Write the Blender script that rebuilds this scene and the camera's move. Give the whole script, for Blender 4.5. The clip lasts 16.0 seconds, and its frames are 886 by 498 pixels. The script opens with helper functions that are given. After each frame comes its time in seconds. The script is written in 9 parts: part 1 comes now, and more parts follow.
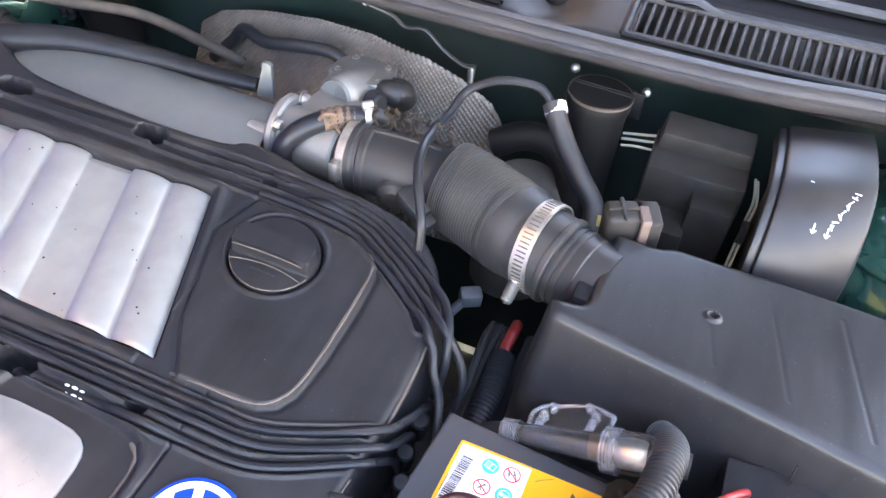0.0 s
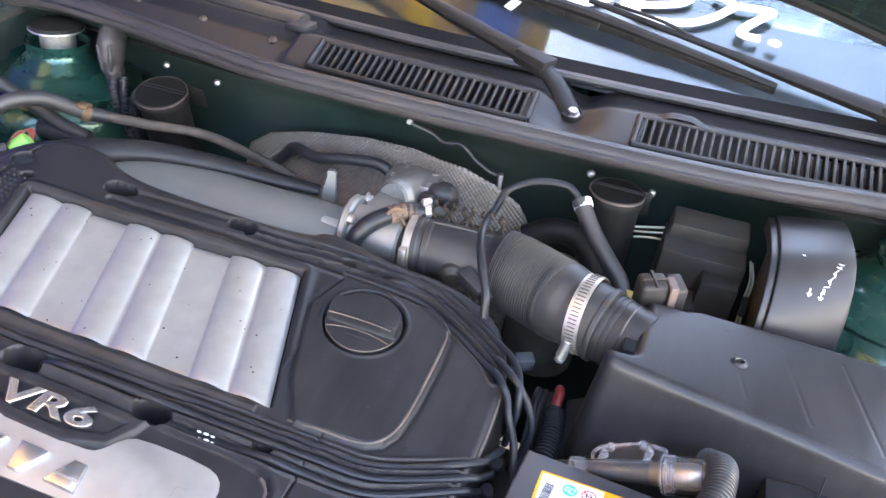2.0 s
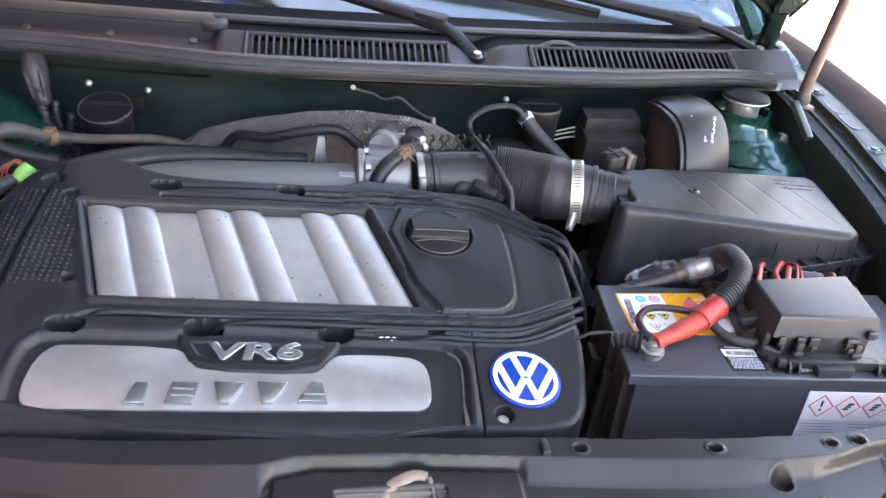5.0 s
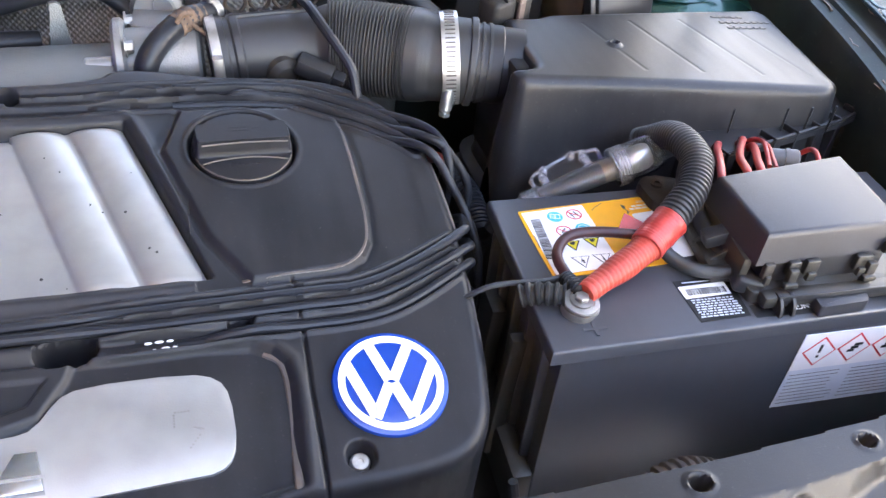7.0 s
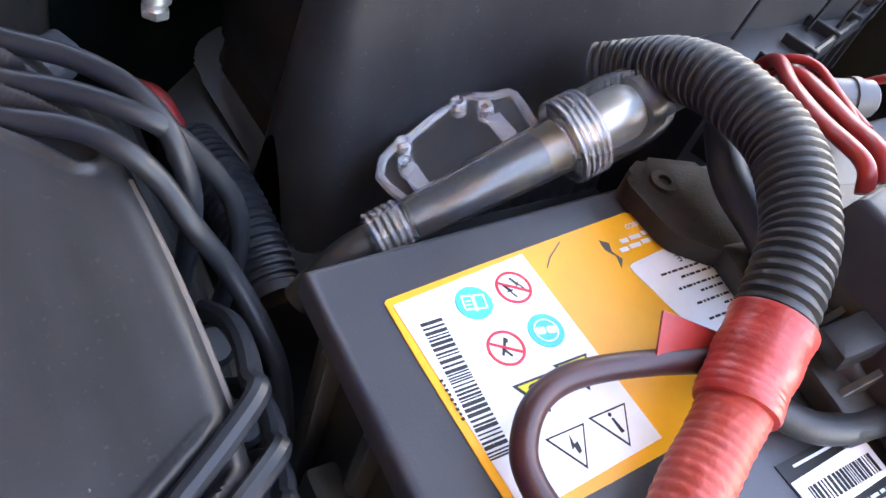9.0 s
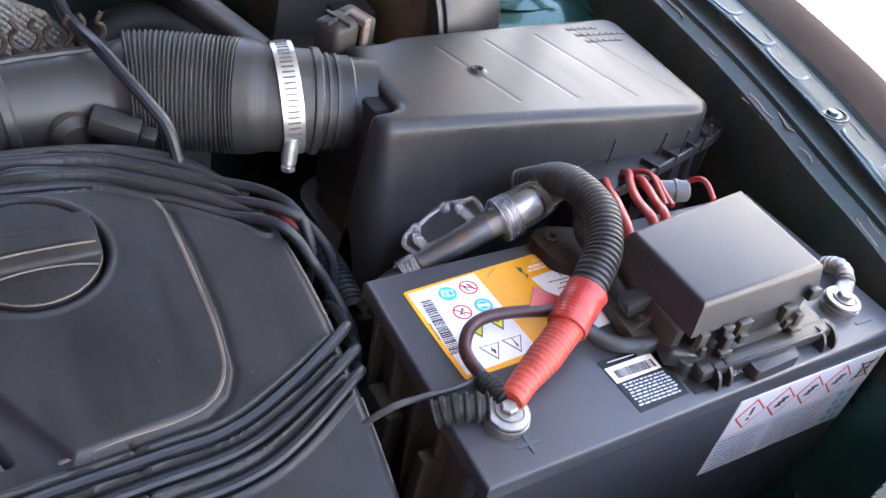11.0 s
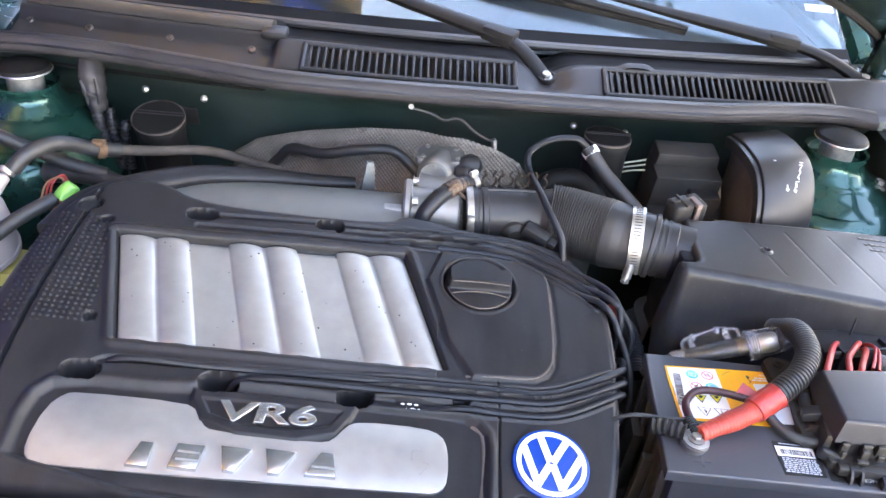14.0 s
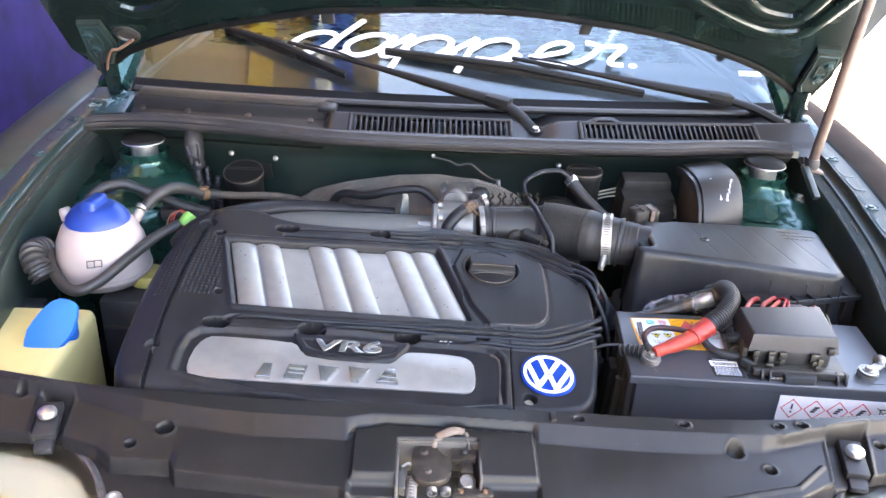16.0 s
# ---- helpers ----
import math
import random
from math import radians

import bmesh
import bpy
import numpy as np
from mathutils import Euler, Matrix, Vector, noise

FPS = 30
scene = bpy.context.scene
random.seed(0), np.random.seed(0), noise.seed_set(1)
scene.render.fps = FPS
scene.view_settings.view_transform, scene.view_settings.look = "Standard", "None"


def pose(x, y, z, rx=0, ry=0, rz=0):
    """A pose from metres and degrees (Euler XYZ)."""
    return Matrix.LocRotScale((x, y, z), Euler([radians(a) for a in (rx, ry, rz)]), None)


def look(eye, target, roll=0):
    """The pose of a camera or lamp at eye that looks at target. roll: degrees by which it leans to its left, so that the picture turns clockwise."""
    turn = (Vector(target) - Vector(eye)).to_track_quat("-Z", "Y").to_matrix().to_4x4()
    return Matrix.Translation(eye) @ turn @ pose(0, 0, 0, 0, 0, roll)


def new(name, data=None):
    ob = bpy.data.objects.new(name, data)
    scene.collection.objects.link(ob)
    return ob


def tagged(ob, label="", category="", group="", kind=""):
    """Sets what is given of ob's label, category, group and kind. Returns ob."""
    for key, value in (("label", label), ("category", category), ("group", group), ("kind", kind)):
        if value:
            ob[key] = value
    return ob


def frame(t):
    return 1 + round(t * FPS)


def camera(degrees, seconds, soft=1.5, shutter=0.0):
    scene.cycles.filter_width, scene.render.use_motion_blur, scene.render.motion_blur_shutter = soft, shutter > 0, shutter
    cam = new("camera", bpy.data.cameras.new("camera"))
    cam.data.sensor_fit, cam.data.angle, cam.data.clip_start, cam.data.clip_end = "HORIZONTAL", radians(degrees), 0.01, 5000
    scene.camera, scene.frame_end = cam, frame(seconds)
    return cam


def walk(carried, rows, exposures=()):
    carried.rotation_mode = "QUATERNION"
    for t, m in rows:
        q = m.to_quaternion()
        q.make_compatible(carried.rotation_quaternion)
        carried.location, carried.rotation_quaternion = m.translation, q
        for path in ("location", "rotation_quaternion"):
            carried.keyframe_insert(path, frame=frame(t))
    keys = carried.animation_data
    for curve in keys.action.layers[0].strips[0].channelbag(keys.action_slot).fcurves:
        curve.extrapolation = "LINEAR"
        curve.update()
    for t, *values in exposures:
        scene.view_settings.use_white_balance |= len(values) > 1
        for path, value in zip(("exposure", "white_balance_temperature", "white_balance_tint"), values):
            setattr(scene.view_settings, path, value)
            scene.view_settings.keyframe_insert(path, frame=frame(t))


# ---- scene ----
cam = camera(57.2, 16.0)
PATH = [
    (0, (0.382, -0.243, 1.38), (-0.066, 1.157, 0.024), 7.3),
    (0.5, (0.445, -0.32, 1.417), (-0.211, 1.091, 0.16), 4.8),
    (1, (0.489, -0.385, 1.453), (-0.24, 1.083, 0.307), 4.0),
    (1.5, (0.459, -0.413, 1.448), (-0.224, 1.115, 0.354), 5.4),
    (2, (0.32, -0.423, 1.398), (-0.109, 1.207, 0.323), 8.0),
    (2.5, (0.212, -0.477, 1.399), (0.032, 1.208, 0.335), 9.6),
    (3, (0.157, -0.592, 1.408), (0.107, 1.146, 0.42), 9.5),
    (3.5, (0.088, -0.69, 1.406), (0.082, 1.068, 0.453), 8.0),
    (3.7, (0.055, -0.705, 1.397), (0.093, 1.045, 0.429), 8.3),
    (5.8, (-0.096, -0.662, 1.342), (0.339, 0.986, 0.296), 4.5),
    (6, (-0.067, -0.622, 1.324), (0.398, 1.001, 0.251), 5.0),
    (6.5, (-0.002, -0.481, 1.286), (0.511, 1.055, 0.113), 6.0),
    (7, (0.045, -0.378, 1.242), (0.587, 1.066, -0.031), 5.9),
    (7.5, (0.1, -0.186, 1.168), (0.901, 0.967, -0.256), 13.9),
    (8, (0.163, -0.057, 1.089), (1.042, 0.929, -0.413), 15.5),
    (8.5, (0.181, -0.003, 1.041), (1.171, 0.89, -0.45), 20.4),
    (9, (0.181, 0.01, 1.045), (1.203, 0.89, -0.433), 21.8),
    (9.2, (0.174, 0.006, 1.065), (1.189, 0.899, -0.408), 21.4),
    (11.3, (0.025, -0.275, 1.242), (0.967, 0.987, 0.009), 9.7),
    (11.5, (0.009, -0.317, 1.263), (0.919, 0.977, 0.039), 8.5),
    (12, (-0.033, -0.396, 1.307), (0.877, 0.944, 0.134), 9.9),
    (12.5, (-0.089, -0.467, 1.345), (0.637, 1.0, 0.197), 7.9),
    (13, (-0.113, -0.518, 1.392), (0.394, 1.059, 0.271), 5.1),
    (13.5, (-0.06, -0.526, 1.406), (0.265, 1.098, 0.284), 7.8),
    (14, (-0.018, -0.59, 1.439), (0.085, 1.078, 0.34), 6.3),
    (14.5, (0.066, -0.699, 1.453), (0.017, 1.026, 0.441), 3.4),
    (15, (0.08, -0.773, 1.432), (0.008, 0.978, 0.469), 3.6),
    (15.5, (0.014, -0.883, 1.451), (0.008, 0.9, 0.545), 3.4),
    (16, (-0.04, -0.988, 1.481), (0.017, 0.809, 0.605), 2.8),
]
walk(cam, [(t, look(eye, target, roll)) for t, eye, target, roll in PATH], [(0, 4.78, 8300, 17.5), (1.5, 4.68, 8300, 17.5), (3, 4.48, 8300, 17.5), (6, 4.10, 8300, 17.5), (6.6, 4.20, 8300, 17.5), (8.2, 4.68, 8300, 17.5), (9.3, 4.58, 8300, 17.5), (11.3, 4.30, 8300, 17.5), (12, 4.22, 8300, 17.5), (13.4, 4.24, 8300, 17.5), (14.2, 4.54, 8300, 17.5), (15, 4.48, 8300, 17.5), (16, 4.34, 8300, 17.5)])

# ---- light ----
world = bpy.data.worlds.new("world")
scene.world = world
world.use_nodes = True
wn = world.node_tree.nodes
sky = wn.new("ShaderNodeTexSky")
sky.sky_type, sky.sun_disc = "NISHITA", False
sky.sun_elevation, sky.sun_rotation = radians(60), radians(-62)
sky.dust_density, sky.altitude = 0.7, 300
wn["Background"].inputs["Strength"].default_value = 0.15
world.node_tree.links.new(sky.outputs["Color"], wn["Background"].inputs["Color"])
sun = new("sun", bpy.data.lights.new("sun", "SUN"))
sun.data.energy, sun.data.angle, sun.data.color = 5.0, radians(0.6), (1.0, 0.95, 0.86)
sun.matrix_world = look((-2.2, 1.2, 4.4), (0, 0, 0))

# ---- materials ----
def mat(name, col, rough=0.5, metal=0.0, var=0.18, scale=40.0, bump=0.15, fine=900.0, coat=0.0, dust=0.0, dust_col=(0.20, 0.17, 0.14), spec=0.5, rvar=0.04, streak=0.0, specks=0.0, speck_col=(0.16, 0.14, 0.12), speck_size=420):
    """Surface with tone variation, grain relief and, where asked, settled dust."""
    m = bpy.data.materials.new(name)
    m.use_nodes = True
    nt = m.node_tree
    n, l = nt.nodes, nt.links
    b = n["Principled BSDF"]
    co = n.new("ShaderNodeTexCoord")
    big = n.new("ShaderNodeTexNoise")
    big.inputs["Scale"].default_value, big.inputs["Detail"].default_value = scale, 3
    sm = n.new("ShaderNodeTexNoise")
    sm.inputs["Scale"].default_value, sm.inputs["Detail"].default_value = fine, 2
    for t in (big, sm):
        l.new(co.outputs["Object"], t.inputs["Vector"])
    ramp = n.new("ShaderNodeMapRange")
    ramp.inputs["From Min"].default_value, ramp.inputs["From Max"].default_value = 0.25, 0.75
    ramp.inputs["To Min"].default_value, ramp.inputs["To Max"].default_value = 1 - var, 1 + var
    l.new(big.outputs["Fac"], ramp.inputs["Value"])
    mul = n.new("ShaderNodeMix")
    mul.data_type, mul.blend_type = "RGBA", "MULTIPLY"
    mul.inputs["Factor"].default_value = 1
    mul.inputs["A"].default_value = (*col, 1)
    l.new(ramp.outputs["Result"], mul.inputs["B"])
    out = mul.outputs["Result"]
    if dust:
        d = n.new("ShaderNodeTexNoise")
        d.inputs["Scale"].default_value, d.inputs["Detail"].default_value = scale * 0.35, 3
        l.new(co.outputs["Object"], d.inputs["Vector"])
        dr = n.new("ShaderNodeMapRange")
        dr.inputs["From Min"].default_value, dr.inputs["From Max"].default_value = 0.35, 0.80
        dr.inputs["To Max"].default_value = dust
        l.new(d.outputs["Fac"], dr.inputs["Value"])
        dm = n.new("ShaderNodeMix")
        dm.data_type = "RGBA"
        l.new(dr.outputs["Result"], dm.inputs["Factor"])
        l.new(out, dm.inputs["A"])
        dm.inputs["B"].default_value = (*dust_col, 1)
        out = dm.outputs["Result"]
    if specks:
        v = n.new("ShaderNodeTexNoise")
        v.inputs["Scale"].default_value, v.inputs["Detail"].default_value = speck_size, 2
        l.new(co.outputs["Object"], v.inputs["Vector"])
        vr = n.new("ShaderNodeMapRange")
        vr.inputs["From Min"].default_value, vr.inputs["From Max"].default_value = 0.66, 0.76
        vr.inputs["To Max"].default_value = specks
        l.new(v.outputs["Fac"], vr.inputs["Value"])
        vm = n.new("ShaderNodeMix")
        vm.data_type = "RGBA"
        l.new(vr.outputs["Result"], vm.inputs["Factor"])
        l.new(out, vm.inputs["A"])
        vm.inputs["B"].default_value = (*speck_col, 1)
        out = vm.outputs["Result"]
    smear = None
    if streak:
        mp = n.new("ShaderNodeMapping")
        mp.inputs["Rotation"].default_value = (0.2, 0.1, 0.35)
        mp.inputs["Scale"].default_value = (1.0, 0.16, 0.5)
        l.new(co.outputs["Object"], mp.inputs["Vector"])
        sn = n.new("ShaderNodeTexNoise")
        sn.inputs["Scale"].default_value, sn.inputs["Detail"].default_value = 70, 4
        l.new(mp.outputs["Vector"], sn.inputs["Vector"])
        smear = n.new("ShaderNodeMapRange")
        smear.inputs["From Min"].default_value, smear.inputs["From Max"].default_value = 0.3, 0.75
        smear.inputs["To Min"].default_value, smear.inputs["To Max"].default_value = 1 - streak, 1 + streak
        l.new(sn.outputs["Fac"], smear.inputs["Value"])
        sm2 = n.new("ShaderNodeMix")
        sm2.data_type, sm2.blend_type = "RGBA", "MULTIPLY"
        sm2.inputs["Factor"].default_value = 1
        l.new(out, sm2.inputs["A"])
        l.new(smear.outputs["Result"], sm2.inputs["B"])
        out = sm2.outputs["Result"]
    l.new(out, b.inputs["Base Color"])
    rr = n.new("ShaderNodeMapRange")
    rr.inputs["From Min"].default_value, rr.inputs["From Max"].default_value = 0.2, 0.8
    rr.inputs["To Min"].default_value, rr.inputs["To Max"].default_value = max(0.02, rough - rvar), min(1, rough + rvar)
    l.new(big.outputs["Fac"], rr.inputs["Value"])
    rough_out = rr.outputs["Result"]
    if smear:
        # handled and wiped marks change the gloss too
        rm = n.new("ShaderNodeMath")
        rm.operation = "MULTIPLY"
        l.new(rough_out, rm.inputs[0])
        l.new(smear.outputs["Result"], rm.inputs[1])
        rough_out = rm.outputs["Value"]
    l.new(rough_out, b.inputs["Roughness"])
    b.inputs["Metallic"].default_value = metal
    b.inputs["Coat Weight"].default_value = coat
    b.inputs["Specular IOR Level"].default_value = spec
    if bump:
        bu = n.new("ShaderNodeBump")
        bu.inputs["Strength"].default_value, bu.inputs["Distance"].default_value = bump, 0.0008
        l.new(sm.outputs["Fac"], bu.inputs["Height"])
        l.new(bu.outputs["Normal"], b.inputs["Normal"])
    return m

def clear(name, col=(1, 1, 1), rough=0.05, ior=1.45, spec=(1, 1, 1), trans=1.0):
    m = bpy.data.materials.new(name)
    m.use_nodes = True
    b = m.node_tree.nodes["Principled BSDF"]
    b.inputs["Base Color"].default_value = (*col, 1)
    b.inputs["Roughness"].default_value = rough
    b.inputs["Transmission Weight"].default_value = trans
    b.inputs["IOR"].default_value = ior
    b.inputs["Specular Tint"].default_value = (*spec, 1)
    return m

M_COVER = mat("moulded_plastic", (0.0160, 0.0160, 0.0185), 0.42, var=0.2, scale=26, bump=0.06, fine=700, dust=0.12, dust_col=(0.07, 0.06, 0.053), spec=0.22, streak=0.16, specks=0.10)
M_BLACK = mat("black_plastic", (0.0215, 0.021, 0.023), 0.42, var=0.25, scale=22, bump=0.12, fine=900, dust=0.1, dust_col=(0.07, 0.06, 0.05), spec=0.36)
M_AIRBOX = mat("airbox_plastic", (0.0215, 0.0212, 0.0235), 0.36, var=0.15, scale=14, bump=0.05, fine=700, dust=0.10, dust_col=(0.07, 0.06, 0.05), rvar=0.02, spec=0.28, streak=0.16, specks=0.2)
M_RUBBER = mat("rubber", (0.023, 0.023, 0.024), 0.48, var=0.25, scale=50, bump=0.2, dust=0.2, dust_col=(0.09, 0.08, 0.07))
M_SEAL = mat("seal_rubber", (0.025, 0.0235, 0.026), 0.50, spec=0.36, var=0.2, scale=30, bump=0.2, dust=0.22, dust_col=(0.10, 0.085, 0.08))
M_OLDHOSE = mat("weathered_hose", (0.065, 0.05, 0.041), 0.75, var=0.35, scale=60, bump=0.4, dust=0.3)
M_SILVER = mat("silver_paint", (0.348, 0.345, 0.330), 0.42, metal=0.6, var=0.09, scale=45, bump=0.12, dust=0.2, dust_col=(0.36, 0.31, 0.28), rvar=0.03)
M_CAST = mat("cast_aluminium", (0.27, 0.265, 0.255), 0.5, metal=0.7, var=0.14, scale=45, bump=0.5, fine=600, dust=0.25, dust_col=(0.22, 0.19, 0.16))
M_MANIF = mat("manifold_aluminium", (0.145, 0.150, 0.142), 0.5, metal=0.3, var=0.1, scale=35, bump=0.5, fine=700, dust=0.15, dust_col=(0.25, 0.24, 0.22))
M_CHROME = mat("chrome", (0.60, 0.60, 0.60), 0.3, metal=0.8, var=0.1, scale=60, bump=0.03, rvar=0.06)
M_STEEL = mat("zinc_steel", (0.55, 0.535, 0.51), 0.36, metal=0.85, var=0.2, scale=120, bump=0.1)
M_DULL = mat("dull_steel", (0.34, 0.32, 0.30), 0.5, metal=0.9, var=0.3, scale=90, bump=0.3, dust=0.3)
M_RUST = mat("rusted_wire", (0.16, 0.09, 0.05), 0.8, metal=0.3, var=0.4, scale=150, bump=0.5)
M_GREEN = mat("green_paint", (0.010, 0.066, 0.052), 0.27, metal=0.55, var=0.2, scale=18, bump=0.03, coat=0.5, dust=0.10, dust_col=(0.03, 0.033, 0.028), rvar=0.1)
# body green again, with dust and the firewall's dimness in its colour
M_FIREWALL = mat("dusty_dim_green_paint", (0.017, 0.034, 0.031), 0.36, metal=0.1, var=0.3, scale=14, bump=0.05, coat=0.3, dust=0.5, dust_col=(0.070, 0.064, 0.056))
M_GREENF = mat("fender_paint", (0.016, 0.030, 0.029), 0.50, metal=0.1, var=0.4, scale=30, bump=0.25, coat=0.0, dust=0.55, dust_col=(0.062, 0.050, 0.040), spec=0.3, specks=0.3, speck_col=(0.16, 0.15, 0.13), speck_size=160)
# teal is sky reflection painted into the green; pale specks are flakes
M_GREENL = mat("flaking_sky_tinted_paint", (0.012, 0.044, 0.049), 0.50, metal=0.1, var=0.3, scale=40, bump=0.2, coat=0.3, dust=0.25, dust_col=(0.06, 0.055, 0.045), specks=0.6, speck_col=(0.34, 0.36, 0.34), speck_size=130)
M_FLAKE = mat("pale_flaked_edge", (0.20, 0.28, 0.30), 0.5, var=0.3, scale=200, bump=0.2)
# green paint's brown reflection, put into the base and dust colours
M_SKIN = mat("brown_reflection_skin", (0.050, 0.036, 0.029), 0.85, var=0.2, scale=16, bump=0.08, dust=0.3, dust_col=(0.062, 0.046, 0.037), spec=0.04)
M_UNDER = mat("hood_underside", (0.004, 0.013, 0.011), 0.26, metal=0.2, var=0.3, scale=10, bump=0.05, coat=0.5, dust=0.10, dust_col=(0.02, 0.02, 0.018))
M_WHITE = mat("reservoir_plastic", (0.37, 0.305, 0.29), 0.4, var=0.07, scale=20, bump=0.05, dust=0.25, dust_col=(0.50, 0.38, 0.33))
M_YELLOWTANK = mat("yellowed_plastic", (0.72, 0.56, 0.24), 0.45, var=0.08, scale=14, bump=0.06, dust=0.3, dust_col=(0.62, 0.50, 0.22))
M_BLUE = mat("blue_plastic", (0.006, 0.04, 0.24), 0.42, var=0.12, scale=40, bump=0.1)
M_BLUE2 = mat("bright_blue_plastic", (0.0, 0.17, 0.62), 0.4, var=0.08, scale=40, bump=0.08)
M_LIME = mat("lime_plastic", (0.16, 0.42, 0.08), 0.45, var=0.1, bump=0.05)
M_AMBERCAP = mat("dusty_yellow_plastic", (0.30, 0.24, 0.05), 0.55, var=0.2, dust=0.4)
M_REDLOW = mat("faded_red_tape", (0.38, 0.042, 0.027), 0.45, var=0.3, scale=60, bump=0.6, fine=260, dust=0.2, dust_col=(0.24, 0.06, 0.04), spec=0.35)
M_RED = mat("red_tape", (0.40, 0.036, 0.028), 0.38, var=0.22, scale=70, bump=0.6, fine=260)
M_WIRE = mat("red_wire", (0.34, 0.022, 0.022), 0.35, var=0.15, scale=60, bump=0.05, dust=0.15)
M_BROWNCAB = mat("oxblood_cable", (0.05, 0.014, 0.014), 0.4, var=0.3, scale=60, bump=0.1)
M_PAPER = mat("white_label", (0.82, 0.82, 0.83), 0.4, var=0.04, scale=60, bump=0.0)
M_GREYLAB = mat("grey_label", (0.60, 0.66, 0.74), 0.35, var=0.05, scale=60, bump=0.0)
M_ORANGE = mat("orange_label", (0.90, 0.40, 0.02), 0.4, var=0.06, scale=50, bump=0.0)
M_TEAL = mat("teal_print", (0.01, 0.50, 0.58), 0.4, var=0.03, bump=0.0)
M_REDPR = mat("red_print", (0.70, 0.02, 0.04), 0.4, var=0.03, bump=0.0)
M_YELPR = mat("yellow_print", (0.80, 0.68, 0.02), 0.4, var=0.03, bump=0.0)
M_INK = mat("black_print", (0.012, 0.012, 0.012), 0.45, var=0.05, bump=0.0)
M_BLUEENAM = mat("blue_enamel", (0.001, 0.040, 0.26), 0.22, var=0.05, bump=0.0, coat=0.3)
M_WHITEENAM = mat("white_enamel", (0.84, 0.84, 0.86), 0.22, var=0.03, bump=0.0, coat=0.6)
M_PAINTDAB = mat("white_paint", (0.78, 0.78, 0.78), 0.5, var=0.05, bump=0.1)
M_BATT = mat("battery_case", (0.050, 0.052, 0.060), 0.36, var=0.10, scale=9, bump=0.10, fine=900, dust=0.16, dust_col=(0.10, 0.09, 0.08), streak=0.05, specks=0.15)
M_SHIELD = mat("embossed_shield", (0.225, 0.203, 0.172), 0.5, metal=0.6, var=0.18, scale=25, bump=0.1, dust=0.4, dust_col=(0.15, 0.13, 0.105))
M_POT = mat("matt_black_plastic", (0.026, 0.0235, 0.022), 0.55, var=0.3, scale=40, bump=0.3, fine=500, dust=0.35, dust_col=(0.055, 0.046, 0.038), spec=0.25)
M_DARK = mat("grimy_metal", (0.085, 0.076, 0.068), 0.6, var=0.35, scale=40, bump=0.4, dust=0.5, dust_col=(0.15, 0.13, 0.105))
M_CLEAR = clear("clear_plastic", (0.98, 0.98, 0.98), 0.06, 1.35, (1, 1, 1), 0.97)
# partly opaque white stands in for glints and haze on clear edges
M_FROST = clear("whitened_clear_plastic", (0.95, 0.95, 0.96), 0.12, 1.49, (1, 1, 1), 0.80)
M_GLASS = clear("windscreen_glass", (0.80, 0.88, 0.88), 0.0, 1.5, (0.60, 0.78, 0.86))
M_FRONT = mat("dusty_front_plastic", (0.0165, 0.0155, 0.0155), 0.34, spec=0.27, streak=0.08, specks=0.12, var=0.22, scale=9, bump=0.12, fine=900, dust=0.16, dust_col=(0.060, 0.050, 0.043))
M_GREASE = mat("greasy_steel", (0.055, 0.042, 0.033), 0.42, metal=0.5, var=0.4, scale=90, bump=0.4, dust=0.3)
M_BRASS = mat("tarnished_brass", (0.16, 0.11, 0.06), 0.45, metal=0.6, var=0.3, scale=80, bump=0.2)
M_WORN = mat("worn_edge_plastic", (0.08, 0.062, 0.053), 0.5, var=0.3, scale=60, bump=0.1)
M_LENS = clear("headlamp_lens", (0.98, 0.95, 0.82), 0.28, 1.3)
M_AMBER = mat("amber_lens", (0.75, 0.42, 0.06), 0.3, var=0.1, bump=0.0)
M_REFLECT = mat("reflector", (0.86, 0.82, 0.66), 0.5, metal=0.0, var=0.1, bump=0.0)
M_WALL = mat("purple_wall_paint", (0.020, 0.011, 0.095), 0.8, var=0.4, scale=7, bump=0.3, fine=120, dust=0.15, dust_col=(0.04, 0.035, 0.12), spec=0.1)
M_SOFFIT = mat("ochre_boards", (0.28, 0.175, 0.072), 0.7, var=0.2, scale=3, bump=0.2, fine=60)
M_UPWALL = mat("ochre_wall_paint", (0.30, 0.18, 0.07), 0.8, var=0.2, scale=2, bump=0.3, fine=100, spec=0.1)
M_BOARD = mat("blue_board", (0.03, 0.09, 0.45), 0.6, var=0.1, scale=3, bump=0.1)
M_YBOARD = mat("yellow_board", (0.60, 0.38, 0.01), 0.6, var=0.1, scale=3, bump=0.1)
M_PALEWALL = mat("whitewash", (0.62, 0.70, 0.78), 0.85, var=0.06, scale=1.5, bump=0.4, fine=30)
M_GROUND = mat("pale_concrete", (0.46, 0.43, 0.39), 0.85, var=0.15, scale=1.5, bump=0.5, fine=40)
M_DASH = mat("dashboard", (0.010, 0.0105, 0.012), 0.6, var=0.15, scale=15, bump=0.3, fine=500)
M_VINYL = mat("white_vinyl", (0.86, 0.86, 0.86), 0.4, var=0.02, bump=0.0)
M_CLAMPRED = mat("brown_plastic", (0.20, 0.10, 0.06), 0.5, var=0.2, bump=0.1)
M_TRAY = mat("dusty_tray_plastic", (0.022, 0.020, 0.018), 0.45, var=0.3, scale=30, bump=0.2, dust=0.5, dust_col=(0.075, 0.06, 0.04))
